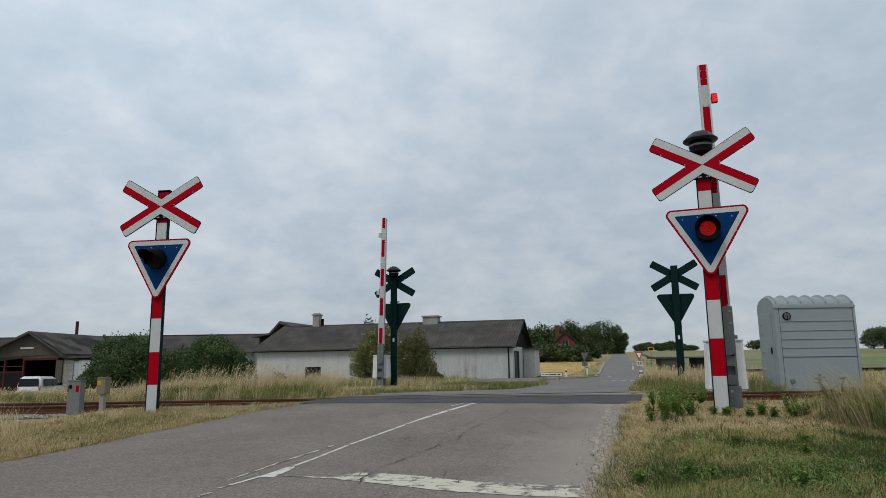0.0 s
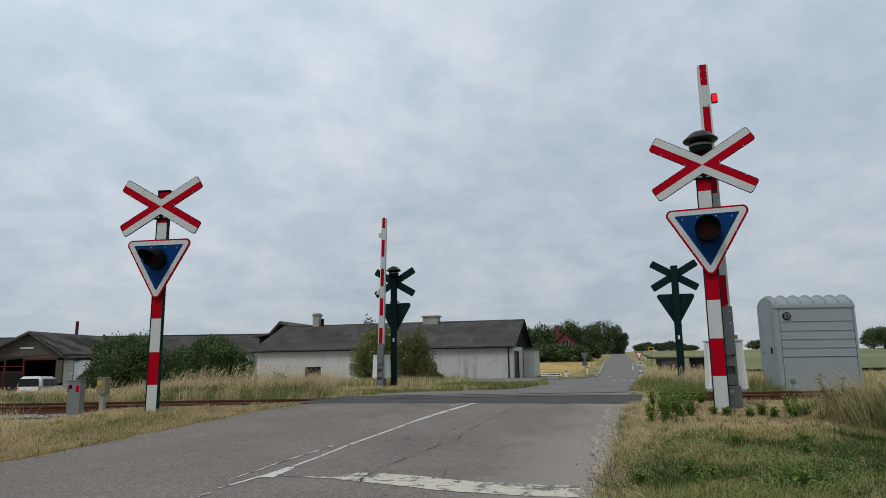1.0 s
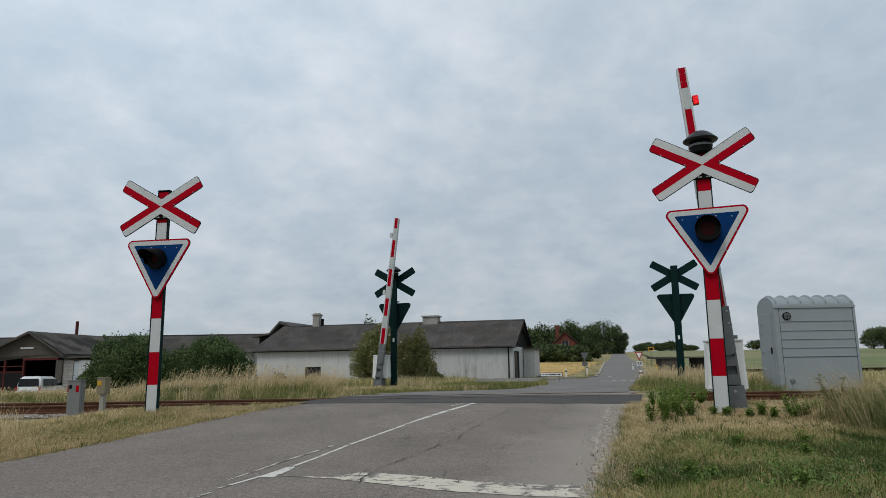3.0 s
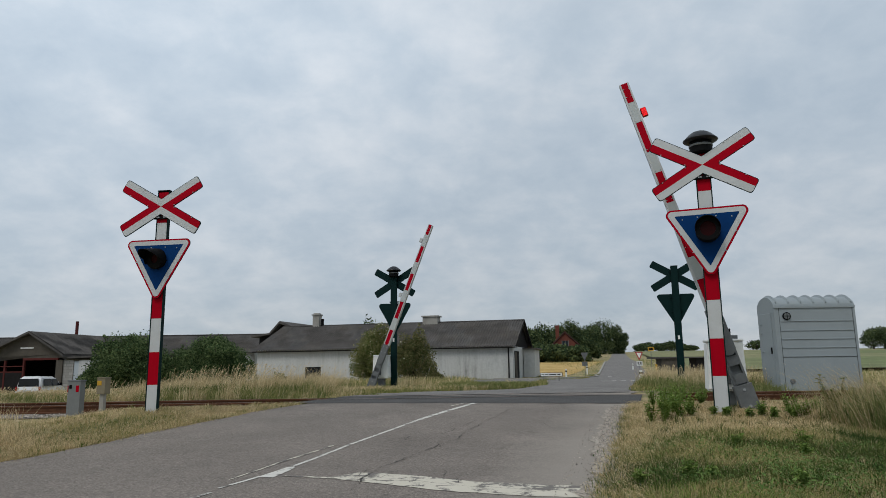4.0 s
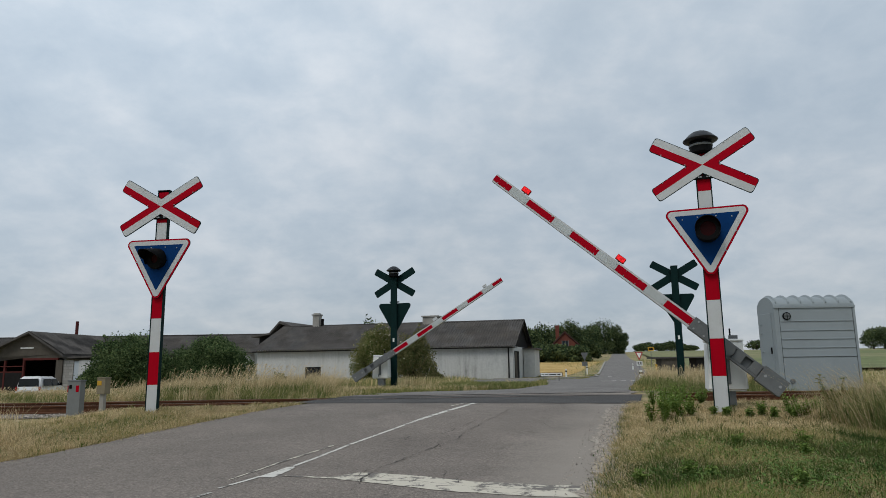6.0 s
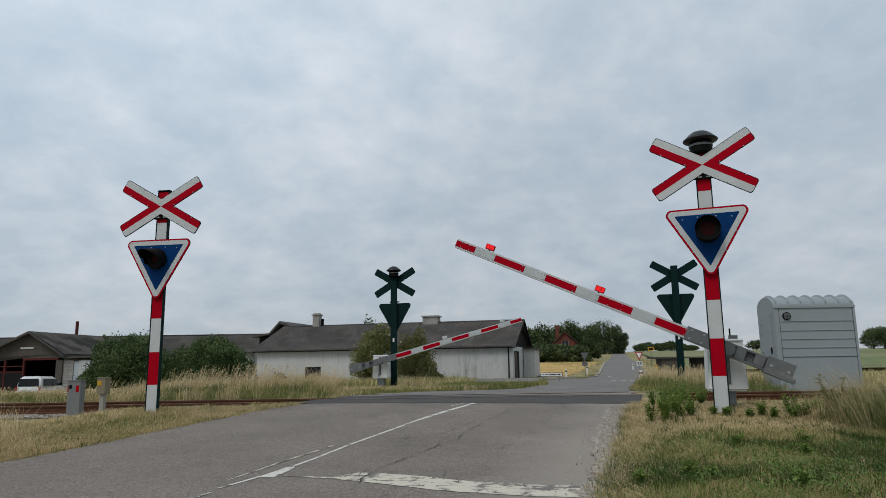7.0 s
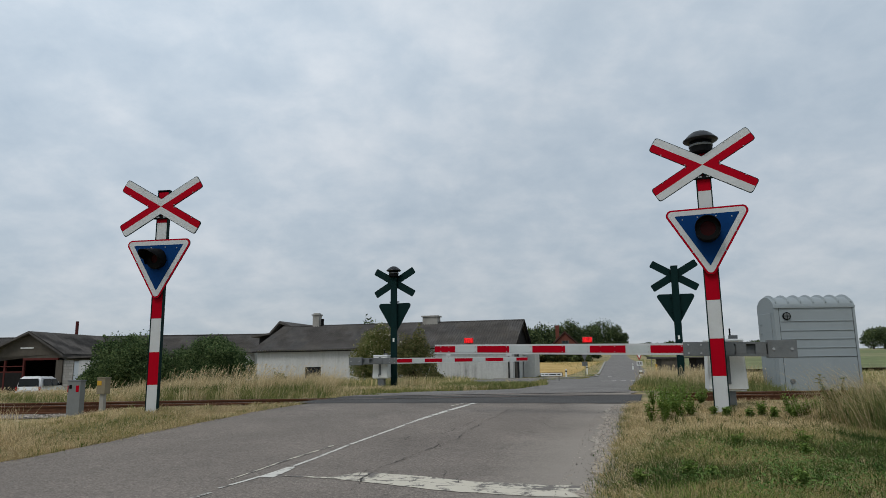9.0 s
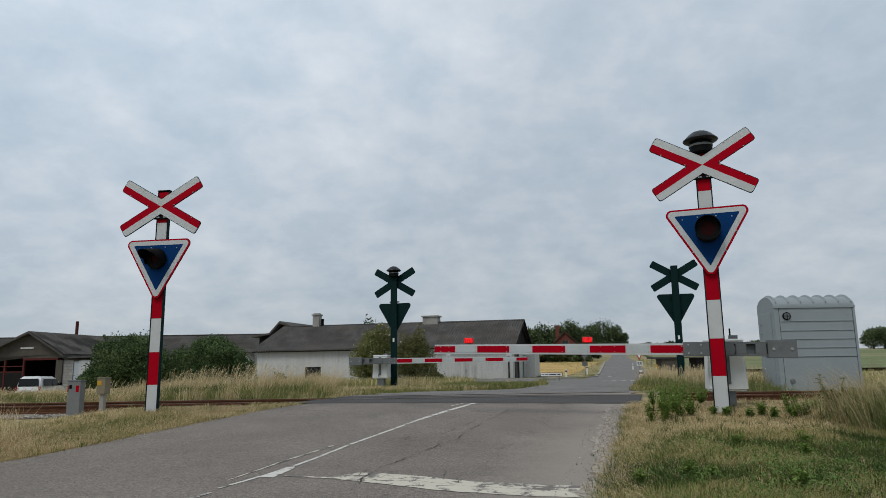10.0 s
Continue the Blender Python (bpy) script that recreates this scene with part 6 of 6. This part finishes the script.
def tufts(name, cx, cy, ch, per, spread, width, material, label, rng, gust=0.25):
    """Grass in tufts: each fans out from its foot, bends over and leans a little with the wind."""
    n = len(cx) * per
    k = np.repeat(np.arange(len(cx)), per)
    a = rng.uniform(0, 2 * math.pi, n)
    r = np.abs(rng.normal(0, 1, n)) * np.repeat(spread * rng.uniform(0.6, 1.5, len(cx)), per)
    x, y = cx[k] + np.cos(a) * r, cy[k] + np.sin(a) * r
    h = ch[k] * rng.uniform(0.4, 1.0, n) ** 0.7
    own = np.repeat(rng.normal(0, 0.16, len(cx)), per)
    ox = (np.cos(a) * 0.30 + gust + own + rng.normal(0, 0.15, n)) * h
    oy = (np.sin(a) * 0.30 + rng.normal(0, 0.15, n)) * h
    z = gz(x, y)
    b = rng.uniform(0, math.pi, n)
    dx, dy = np.cos(b) * width * 0.5, np.sin(b) * width * 0.5
    rows = []
    for f, fz, s in ((0.0, -0.05, 1.0), (0.36, 0.70, 0.75), (1.0, 1.0, 0.15)):
        p = [np.stack([x + ox * f + dx * s * e, y + oy * f + dy * s * e, z + h * fz], -1) for e in (-1, 1)]
        rows.append(np.stack(p, 1))
    return strips(name, np.stack(rows, 1), material, label, "grass", "stuff")


def leafy_cover(name, x, y, size, material, label, rng, lift=0.05):
    """Low broad leaves held more or less flat over the ground."""
    n = len(x)
    c = np.stack([x, y, gz(x, y) + rng.uniform(0.01, lift, n)], -1)
    a = rng.uniform(0, 2 * math.pi, n)
    u = np.stack([np.cos(a), np.sin(a), rng.normal(0.15, 0.35, n)], -1) * (size * rng.uniform(0.5, 1.4, n))[:, None]
    w = np.stack([-np.sin(a), np.cos(a), rng.normal(0, 0.3, n)], -1) * (size * rng.uniform(0.25, 0.5, n))[:, None]
    quads(name, np.stack([c - u, c - w, c + u, c + w], 1), material, label, "weeds", "stuff")


def dry_patch(x, y):
    """One where the verge has withered to straw, nought where it is green."""
    f = np.array([noise.noise(Vector((a * 0.75, b * 0.55, 3.7))) + 0.4 * noise.noise(Vector((a * 2.6, b * 1.9, 8.2))) for a, b in zip(x, y)])
    return smooth((f + 0.12) / 0.3)


def build_grass():
    rng = np.random.default_rng(5)
    # short mown verge near the camera
    x, y = patch(rng, 420000, 0.8, 9.5, 2.6, 13.9)
    k = (x < 0.72 * y + 0.4) & (rng.uniform(0, 1, len(x)) < np.clip(8.5 / y, 0, 1) ** 1.5)
    x, y = x[k], y[k]
    f = np.array([noise.noise(Vector((a * 1.1, b * 0.7, 1.3))) + 0.5 * noise.noise(Vector((a * 3.1, b * 2.2, 5.1))) for a, b in zip(x, y)])
    k = (5.9 - y) * 0.20 - 0.05 + 2.2 * f - 1.6 * smooth((y - 6.3) / 1.0) + rng.normal(0, 0.22, len(y)) + np.minimum(0, x - 2.3) * 0.6 > 0
    blades("lush_grass", x[k], y[k], rng.uniform(0.015, 0.085, k.sum()) * (0.6 + 0.4 * smooth(f[k] + 0.5)), 0.0042, M["lush"], "short lush green verge grass", rng, 1.2)
    x, y = x[~k], y[~k]
    k = np.maximum(dry_patch(x, y) * smooth((y - 6.6) / 1.6), 0.78 * smooth((y - 6.9) / 0.9)) < rng.uniform(0.0, 0.9, len(x))
    x, y = x[k], y[k]
    blades("mown_grass", x, y, rng.uniform(0.015, 0.075, len(x)), 0.0042, M["grass"], "short patchy verge grass, part green, part dry", rng, 1.3)
    x, y = patch(rng, 110000, -12, -1.0, 5.5, 13.6)
    k = (y < TRACK(x) - 2.1 - 0.9 * smooth((-4.8 - x) / 1.0)) & (dry_patch(x, y) < rng.uniform(0.0, 0.9, len(x)))
    x, y = x[k], y[k]
    blades("mown_grass", x, y, rng.uniform(0.015, 0.085, len(x)), 0.006, M["grass"], "short patchy verge grass, part green, part dry", rng, 1.1)
    x, y = patch(rng, 20000, -6, 6, -4, 2.6)
    blades("mown_grass", x, y, rng.uniform(0.015, 0.06, len(x)), 0.008, M["grass"], "short patchy verge grass beside the road", rng, 0.8)
    # green ground cover in patches
    x, y = patch(rng, 110000, 0.9, 6.5, 3.0, 7.6, 0.35)
    x, y = clumpy(rng, x, y, 0.7, 0.0)
    k = rng.uniform(0, 1, len(x)) < smooth((7.6 - y) / 2.2)
    x, y = x[k], y[k]
    k = rng.uniform(0, 1, len(x)) < 0.35
    blades("ground_cover", x[k], y[k], rng.uniform(0.02, 0.06, k.sum()), 0.008, M["weed"], "fresh green ground cover in patches", rng, 1.2)
    # a broad-leaved patch of bright green cover, and smaller ones round it
    for cx, cy, rx, ry, n in ((2.35, 4.5, 0.20, 0.30, 1500), (2.55, 5.1, 0.16, 0.22, 800), (2.5, 5.9, 0.22, 0.35, 800), (1.72, 4.7, 0.10, 0.14, 350), (3.0, 4.9, 0.22, 0.30, 600), (1.6, 5.4, 0.12, 0.18, 250), (2.2, 6.7, 0.25, 0.2, 250), (3.4, 6.0, 0.25, 0.3, 350), (1.9, 4.1, 0.12, 0.15, 300)):
        leafy_cover("leafy_cover", rng.normal(cx, rx, n), rng.normal(cy, ry, n), 0.014, M["cover"], "low broad-leaved green cover in the verge", rng, 0.085)
    # loose tufts that stand over the mown grass
    x, y = patch(rng, 1800, 1.2, 6.5, 3.4, 10.5, 0.3)
    k = x < 0.72 * y
    x, y = x[k], y[k]
    tufts("grass_tuft", x[::3], y[::3], rng.uniform(0.03, 0.085, len(x[::3])), 12, 0.05, 0.0035, M["straw"], "wispy dry tufts in the verge", rng, 0.1)
    tufts("grass_tuft", x[1::3], y[1::3], rng.uniform(0.04, 0.11, len(x[1::3])), 18, 0.05, 0.0045, M["lush"], "green grass tufts in the verge", rng, 0.1)
    x, y = patch(rng, 1300, -11, -2.2, 6.5, 12.8, 0.15)
    tufts("grass_tuft", x[::2], y[::2], rng.uniform(0.03, 0.11, len(x[::2])), 14, 0.05, 0.0045, M["straw"], "wispy dry tufts in the verge", rng, 0.1)
    tufts("grass_tuft", x[1::2], y[1::2], rng.uniform(0.04, 0.12, len(x[1::2])), 18, 0.05, 0.005, M["grass"], "green grass tufts in the verge", rng, 0.1)
    # straw lying on the verge
    x, y = patch(rng, 90000, 0.9, 8.5, 6.6, 11.8)
    x, y = clumpy(rng, x, y, 0.5, -0.15)
    x2, y2 = patch(rng, 9000, 0.9, 6.5, 3.2, 6.8)
    x, y = np.concatenate([x, x2]), np.concatenate([y, y2])
    blades("cut_straw", x, y, rng.uniform(0.015, 0.04, len(x)), 0.005, M["straw"], "dry cut straw lying on the verge", rng, 3.0)
    x, y = patch(rng, 60000, -12, -1.5, 5.5, 12.6)
    x, y = clumpy(rng, x, y, 0.45, -0.2)
    k = y < TRACK(x) - 2.8
    x, y = x[k], y[k]
    blades("cut_straw", x, y, rng.uniform(0.015, 0.04, len(x)), 0.005, M["straw"], "dry cut straw lying on the verge", rng, 3.0)
    # straw along the road edges
    u = rng.uniform(-2, 6.2, 9000)
    x, y = road_place(u, -3.2 - np.abs(rng.normal(0, 0.28, 9000)))
    blades("cut_straw", x, y, rng.uniform(0.02, 0.05, 9000), 0.006, M["straw"], "pale straw swept along the road edge", rng, 4.5)
    x, y = road_place(rng.uniform(-3, 6.2, 8000), 2.83 + np.abs(rng.normal(0, 0.22, 8000)))
    blades("cut_straw", x, y, rng.uniform(0.02, 0.06, 8000), 0.005, M["straw"], "pale straw swept along the road edge", rng, 2.2)
    # matted straw before the rails
    x, y = patch(rng, 90000, 2.9, 8.5, 7.6, 12.4)
    k = dry_patch(x, y) > rng.uniform(0.1, 1.0, len(x))
    x, y = x[k], y[k]
    blades("cut_straw", x, y, rng.uniform(0.02, 0.055, len(x)), 0.007, M["straw"], "matted pale straw before the rails", rng, 2.4)
    x, y = patch(rng, 90000, -9, -1.5, 6.0, 12.4)
    k = (y < TRACK(x) - 3.0) & (dry_patch(x, y) > rng.uniform(0.1, 1.0, len(x)))
    x, y = x[k], y[k]
    blades("cut_straw", x, y, rng.uniform(0.02, 0.05, len(x)), 0.006, M["straw"], "matted pale straw beside the rails", rng, 2.6)
    # hay raked flat before the crossing and along the road
    x, y = patch(rng, 90000, 2.0, 7.2, 6.7, 12.0, 0.05)
    k = (0.4 + 0.6 * dry_patch(x * 0.8 + 3, y * 1.4)) * smooth((y - 6.6) / 1.1) > rng.uniform(0.0, 1.0, len(x))
    blades("raked_hay", x[k], y[k], rng.uniform(0.012, 0.035, k.sum()), 0.0055, M["straw"], "pale hay raked flat before the crossing", rng, 4.0)
    x, y = patch(rng, 60000, -9.5, -2.4, 6.0, 12.2, 0.05)
    k = dry_patch(x * 0.9, y * 1.3 + 2) > rng.uniform(0.0, 1.0, len(x))
    blades("raked_hay", x[k], y[k], rng.uniform(0.02, 0.055, k.sum()), 0.006, M["straw"], "pale hay lying on the verge by the rails", rng, 3.2)
    for v0, sgn in ((-3.05, -1), (2.78, 1)):
        u = rng.uniform(-2.5, 6.0, 420)
        x, y = road_place(u, v0 + sgn * np.abs(rng.normal(0, 0.13, 420)))
        tufts("edge_grass", x[::2], y[::2], rng.uniform(0.03, 0.10, 210), 14, 0.05, 0.005, M["straw"], "dry grass fringe along the road edge", rng, -0.2 * sgn)
        tufts("edge_grass", x[1::2], y[1::2], rng.uniform(0.03, 0.10, 210), 14, 0.05, 0.005, M["grass"], "patchy grass fringe along the road edge", rng, -0.1 * sgn)
        x, y = road_place(rng.uniform(-2.5, 6.0, 600), v0 + sgn * np.abs(rng.normal(0.02, 0.12, 600)))
        blades("raked_hay", x, y, rng.uniform(0.012, 0.03, 600), 0.006, M["straw"], "pale hay stalks strewn over the road edge", rng, 7.0)
    # long loose straw strands
    x, y = patch(rng, 12000, 2.4, 7.0, 7.3, 11.2)
    blades("straw_strands", x, y, rng.uniform(0.012, 0.03, len(x)), 0.006, M["straw"], "long loose straw strands lying about", rng, 9.0)
    x, y = road_place(rng.uniform(-2, 6, 6000), -3.12 - np.abs(rng.normal(0, 0.4, 6000)))
    blades("straw_strands", x, y, rng.uniform(0.012, 0.03, 6000), 0.006, M["straw"], "long loose straw strands by the road", rng, 8.0)
    # ragged fringe along the far lane
    yy = rng.uniform(17.5, 60, 14000)
    left, right = far_edges(yy)
    x = np.where(rng.uniform(0, 1, 14000) < 0.5, left - np.abs(rng.normal(0, 0.3, 14000)) + 0.06, right + np.abs(rng.normal(0, 0.3, 14000)) - 0.06)
    blades("verge_grass", x, yy, rng.uniform(0.03, 0.14, 14000), 0.014, M["grass"], "ragged grass along the lane edge", rng, 0.6)
    # tall dry grass past the rails, in tufts of uneven height
    def standing(x, y):
        t = 0.33 + 0.67 * smooth((x + 10.2) / 4)
        t = t * (1 - 0.35 * smooth((x + 3.8) / 2.0)) * (1 - 0.40 * smooth((x + 0.6) / 1.4))
        return np.where((x > -3.2) & (y < 22.3), 0.28, t)
    x, y = patch(rng, 3600, -17, 2.3, 16.7, 23.0, 0.25)
    f = np.array([noise.noise(Vector((a * 0.55, b * 0.7, 6.1))) for a, b in zip(x, y)])
    h = standing(x, y) * np.clip(0.85 + 0.9 * f, 0.4, 1.25)
    dry = f + rng.normal(0, 0.2, len(x)) > 0.03
    tufts("tall_dry_grass", x[dry], y[dry], 0.60 * h[dry] * rng.uniform(0.6, 1.15, dry.sum()), 20, 0.10, 0.008, M["straw"], "tall pale dry grass beside the rails", rng)
    green = ~dry
    tufts("tall_green_grass", x[green], y[green], 0.44 * h[green] * rng.uniform(0.5, 1.1, green.sum()), 24, 0.12, 0.011, M["tall_green"], "tall green grass between the dry stalks", rng, 0.18)
    x, y = patch(rng, 2400, -17, 2.6, 16.5, 22.5, 0.15)
    tufts("tall_green_grass", x, y, 0.26 * (0.35 + 0.65 * standing(x, y)) * rng.uniform(0.5, 1.2, len(x)), 16, 0.14, 0.012, M["tall_green"], "green undergrowth of the tall grass", rng, 0.1)
    x, y = patch(rng, 5200, -16, 1.0, 16.9, 22.5, 0.3)
    x, y = clumpy(rng, x, y, 0.6, -0.05)
    h = standing(x, y)
    k = h > 0.3
    x, y, h = x[k], y[k], h[k]
    seed_heads("seeding_grass", x, y, rng.uniform(0.35, 0.80, len(x)) * h, rng, "pale seed heads above the dry grass", 0.4)
    x, y = patch(rng, 30000, -17, 6, 16.6, 22, 0.1)
    blades("verge_grass", x, y, rng.uniform(0.04, 0.14, len(x)), 0.010, M["grass"], "green grass at the foot of the tall grass", rng, 0.5)
    x, y = patch(rng, 30000, -34, -6, 17.5, 44, 0.3)
    blades("dry_meadow", x, y, rng.uniform(0.05, 0.14, len(x)), 0.016, M["tall"], "dry meadow grass before the farm", rng, 0.35)
    x, y = patch(rng, 9000, -22, -8, 17.3, 26, 0.3)
    seed_heads("seeding_grass", x, y, rng.uniform(0.04, 0.16, len(x)), rng, "pale seed heads in the meadow")
    x, y = patch(rng, 30000, -8, 7, 23, 50, 0.3)
    low = 1 - 0.88 * smooth((x / y - 0.02) / 0.05) * smooth((y - 21) / 3)
    blades("dry_meadow", x, y, rng.uniform(0.12, 0.42, len(x)) * low, 0.018, M["tall"], "dry grass along the farm wall", rng, 0.35)
    x, y = patch(rng, 700, 0.0, 3.3, 19.0, 23.0, 0.1)
    tufts("tall_green_grass", x, y, rng.uniform(0.08, 0.26, len(x)), 26, 0.10, 0.012, M["tall_green"], "green grass at the corner of the side road", rng, 0.1)
    # past the rails before the sheds and the hut
    x, y = patch(rng, 36000, 5.6, 24, 16.9, 40, 0.2)
    k = ~((x > 8.7) & (x < 11.4) & (y > 17.9) & (y < 20.0))
    x, y = x[k], y[k]
    low = np.where((x > 8.6) & (y < 18.4), 0.3, 1.0)
    blades("tall_dry_grass", x, y, rng.uniform(0.05, 0.20, len(x)) * low, 0.013, M["tall"], "dry grass round the hut", rng, 0.7)
    x, y = patch(rng, 520, 5.6, 8.8, 17.0, 22, 0.2)
    tufts("tall_green_grass", x, y, rng.uniform(0.10, 0.42, len(x)), 30, 0.10, 0.012, M["tall_weed"], "green weeds past the rails", rng, 0.05)
    x, y = patch(rng, 420, 6.2, 8.9, 18.5, 27, 0.3)
    tufts("tall_dry_grass", x, y, rng.uniform(0.18, 0.62, len(x)), 26, 0.13, 0.010, M["straw"], "pale dry grass past the rails", rng, 0.1)
    x, y = patch(rng, 1000, 6.3, 8.9, 18.5, 26, 0.3)
    seed_heads("seeding_grass", x, y, rng.uniform(0.2, 0.62, len(x)), rng, "pale seed heads past the rails")
    x, y = patch(rng, 26000, 14, 60, 38, 110, 0.5)
    blades("field_grass", x, y, rng.uniform(0.10, 0.28, len(x)), 0.03, M["tall"], "rough grass by the uphill lane", rng, 0.3)
    x, y = patch(rng, 6000, 10.5, 36, 56, 110, 0.2)
    right = far_edges(y)[1]
    k = (x < right - 4.3) & (x > right - 7.5)
    blades("field_grass", x[k], y[k], rng.uniform(0.08, 0.22, k.sum()), 0.02, M["tall"], "rough grass between wheat and lane", rng, 0.3)
    # tall grass by the near verge
    x, y = patch(rng, 700, -6.0, -5.0, 7.5, 8.3)
    blades("tall_dry_grass", x, y, rng.uniform(0.12, 0.42, len(x)), 0.006, M["straw"], "tall dry grass on the near verge", rng, 0.4)
    x, y = rng.normal(5.1, 0.4, 6000), rng.normal(7.2, 0.6, 6000)
    k = x > 4.5
    x, y = x[k], y[k]
    blades("tall_weeds", x, y, rng.uniform(0.12, 0.5, len(x)), 0.007, M["tall_weed"], "tall green weeds on the near verge", rng, 0.9)
    x, y = rng.normal(5.2, 0.35, 200), rng.normal(7.7, 0.5, 200)
    k = x > 4.75
    x, y = x[k], y[k]
    seed_heads("seeding_grass", x, y, rng.uniform(0.25, 0.52, len(x)), rng, "tall seeding grass among weeds", 1.0, 0.004)
    # pale arching grass behind the weeds, bent towards the road
    x, y = rng.normal(5.1, 0.26, 90), rng.normal(7.9, 0.4, 90)
    tufts("arching_grass", x, y, rng.uniform(0.35, 0.78, 90), 20, 0.07, 0.0035, M["straw"], "pale arching dry grass among the weeds", rng, -0.45)
    x, y = rng.uniform(4.3, 7.5, 160), rng.uniform(8.6, 11.5, 160)
    tufts("arching_grass", x, y, rng.uniform(0.05, 0.13, 160), 18, 0.06, 0.005, M["straw"], "pale dry grass on the verge", rng, -0.1)


def make_weed(x, y, h, seed, label="low broad-leaved green weed in the verge", material="weed", per=16, leaf=1.0):
    rng = np.random.default_rng(seed)
    w = thing("weed", pose(x, y, g(x, y)), label, "weed", "weeds in the verge")
    bm = bmesh.new()
    leaves = []
    for k in range(9):
        a, l = rng.uniform(0, 6.28), rng.uniform(0.1, 0.5) * h
        tip = Vector((math.cos(a) * l, math.sin(a) * l, h * rng.uniform(0.6, 1.0)))
        tube(bm, (0, 0, -0.02), tip, 0.006, 0.003, n=5)
        for i in range(per):
            f = rng.uniform(0.2, 1.0)
            p = np.array(tip) * f
            d = rng.normal(size=3)
            d[2] = abs(d[2]) * 0.3
            d /= np.linalg.norm(d)
            s = rng.uniform(0.03, 0.075) * leaf
            q = np.cross(d, (0, 0, 1.0))
            q = q / (np.linalg.norm(q) + 1e-6) * s * 0.32
            leaves.append([p, p + d * s * 0.5 + q, p + d * s + (0, 0, -s * 0.25), p + d * s * 0.5 - q])
    tagged(part("stem", bm, M[material], w), kind="stuff")
    quads("foliage", np.array(leaves), M[material], kind="stuff", parent=w)


def build_weeds():
    rng = np.random.default_rng(9)
    spots = [(2.78, 8.75, 0.36), (2.9, 9.0, 0.40), (3.0, 8.8, 0.30), (2.72, 9.1, 0.30), (3.08, 9.3, 0.34), (3.2, 8.95, 0.22), (3.35, 9.5, 0.33), (3.12, 9.8, 0.42), (3.5, 10.4, 0.32), (3.75, 10.9, 0.40), (3.95, 10.6, 0.24), (3.4, 11.2, 0.36), (4.2, 11.2, 0.26), (3.3, 10.1, 0.22),
             (4.02, 8.75, 0.20), (3.62, 8.85, 0.13), (3.5, 8.95, 0.12), (4.48, 8.9, 0.30), (4.58, 8.75, 0.22), (4.38, 8.65, 0.18), (3.85, 8.7, 0.13), (4.12, 8.6, 0.15), (5.0, 9.3, 0.2)]
    for k, (x, y, h) in enumerate(spots):
        make_weed(x, y, h, 100 + k, "upright green weed beside the crossing" if h > 0.28 else "low broad-leaved green weed in the verge", per=22, leaf=0.9)
    for x, y in ((1.72, 4.9), (1.80, 4.75), (1.45, 5.2), (2.6, 6.2), (2.9, 5.6), (2.2, 4.3), (3.3, 6.4)):
        k = int(x * 10)
        make_weed(x, y, rng.uniform(0.09, 0.15), 200 + k, per=26, leaf=0.62)
    for k in range(36):
        x, y = max(4.68, rng.normal(5.1, 0.28)), rng.normal(7.3, 0.45)
        make_weed(x, y, rng.uniform(0.25, 0.58), 300 + k, "tall leafy weed at the edge of the verge", "tall_weed", 34, 1.1)


build_fields()
build_grass()
build_weeds()


# ---- movement ----
ONSETS = (0.45, 1.38, 2.33, 3.29, 4.26, 5.22, 6.17, 7.13, 8.065, 9.07)


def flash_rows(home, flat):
    """In place of a flashing light, the drum turns from its dark face to the lit one, then to the fading one, then to
    dark again; a flat disc from dark to lit and back.
    """
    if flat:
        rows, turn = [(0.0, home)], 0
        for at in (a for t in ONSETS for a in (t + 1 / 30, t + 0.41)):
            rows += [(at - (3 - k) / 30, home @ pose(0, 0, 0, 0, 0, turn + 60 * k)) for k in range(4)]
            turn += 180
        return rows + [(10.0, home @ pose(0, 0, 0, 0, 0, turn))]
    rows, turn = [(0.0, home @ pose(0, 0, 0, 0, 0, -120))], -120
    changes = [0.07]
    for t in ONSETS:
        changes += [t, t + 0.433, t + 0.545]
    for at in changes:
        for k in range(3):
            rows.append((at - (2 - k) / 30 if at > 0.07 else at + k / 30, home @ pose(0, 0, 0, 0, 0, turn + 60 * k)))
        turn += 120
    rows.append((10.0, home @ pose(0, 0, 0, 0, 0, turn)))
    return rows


def motions():
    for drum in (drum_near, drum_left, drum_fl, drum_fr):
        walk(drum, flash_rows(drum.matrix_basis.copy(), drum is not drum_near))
    near = [(0.0, 89.7), (1.7, 89.7), (2.0, 90.4), (2.2, 90.1), (2.5, 89.0), (4.0, 73.9), (4.5, 66.2), (5.0, 57.85), (5.5, 49.2), (6.8, 27.1), (7.0, 24.1), (7.5, 16.5), (8.0, 10.0), (8.5, 4.2), (8.8, 1.6), (9.0, 1.0), (10.0, 1.0)]
    walk(arm_near, [(t, NEAR_HINGE @ pose(0, 0, 0, 0, a, 0)) for t, a in near])
    far = [(0.0, 88.6), (1.7, 88.6), (2.0, 89.1), (2.5, 87.6), (4.0, 69.0), (4.5, 60.3), (5.0, 50.9), (5.5, 41.8), (6.8, 18.2), (7.0, 15.1), (7.2, 11.9), (7.6, 6.4), (8.0, 2.7), (8.5, 0.4), (8.7, 0.0), (10.0, 0.0)]
    walk(arm_far, [(t, FAR_HINGE @ pose(0, 0, 0, 0, -a, 0)) for t, a in far])


motions()
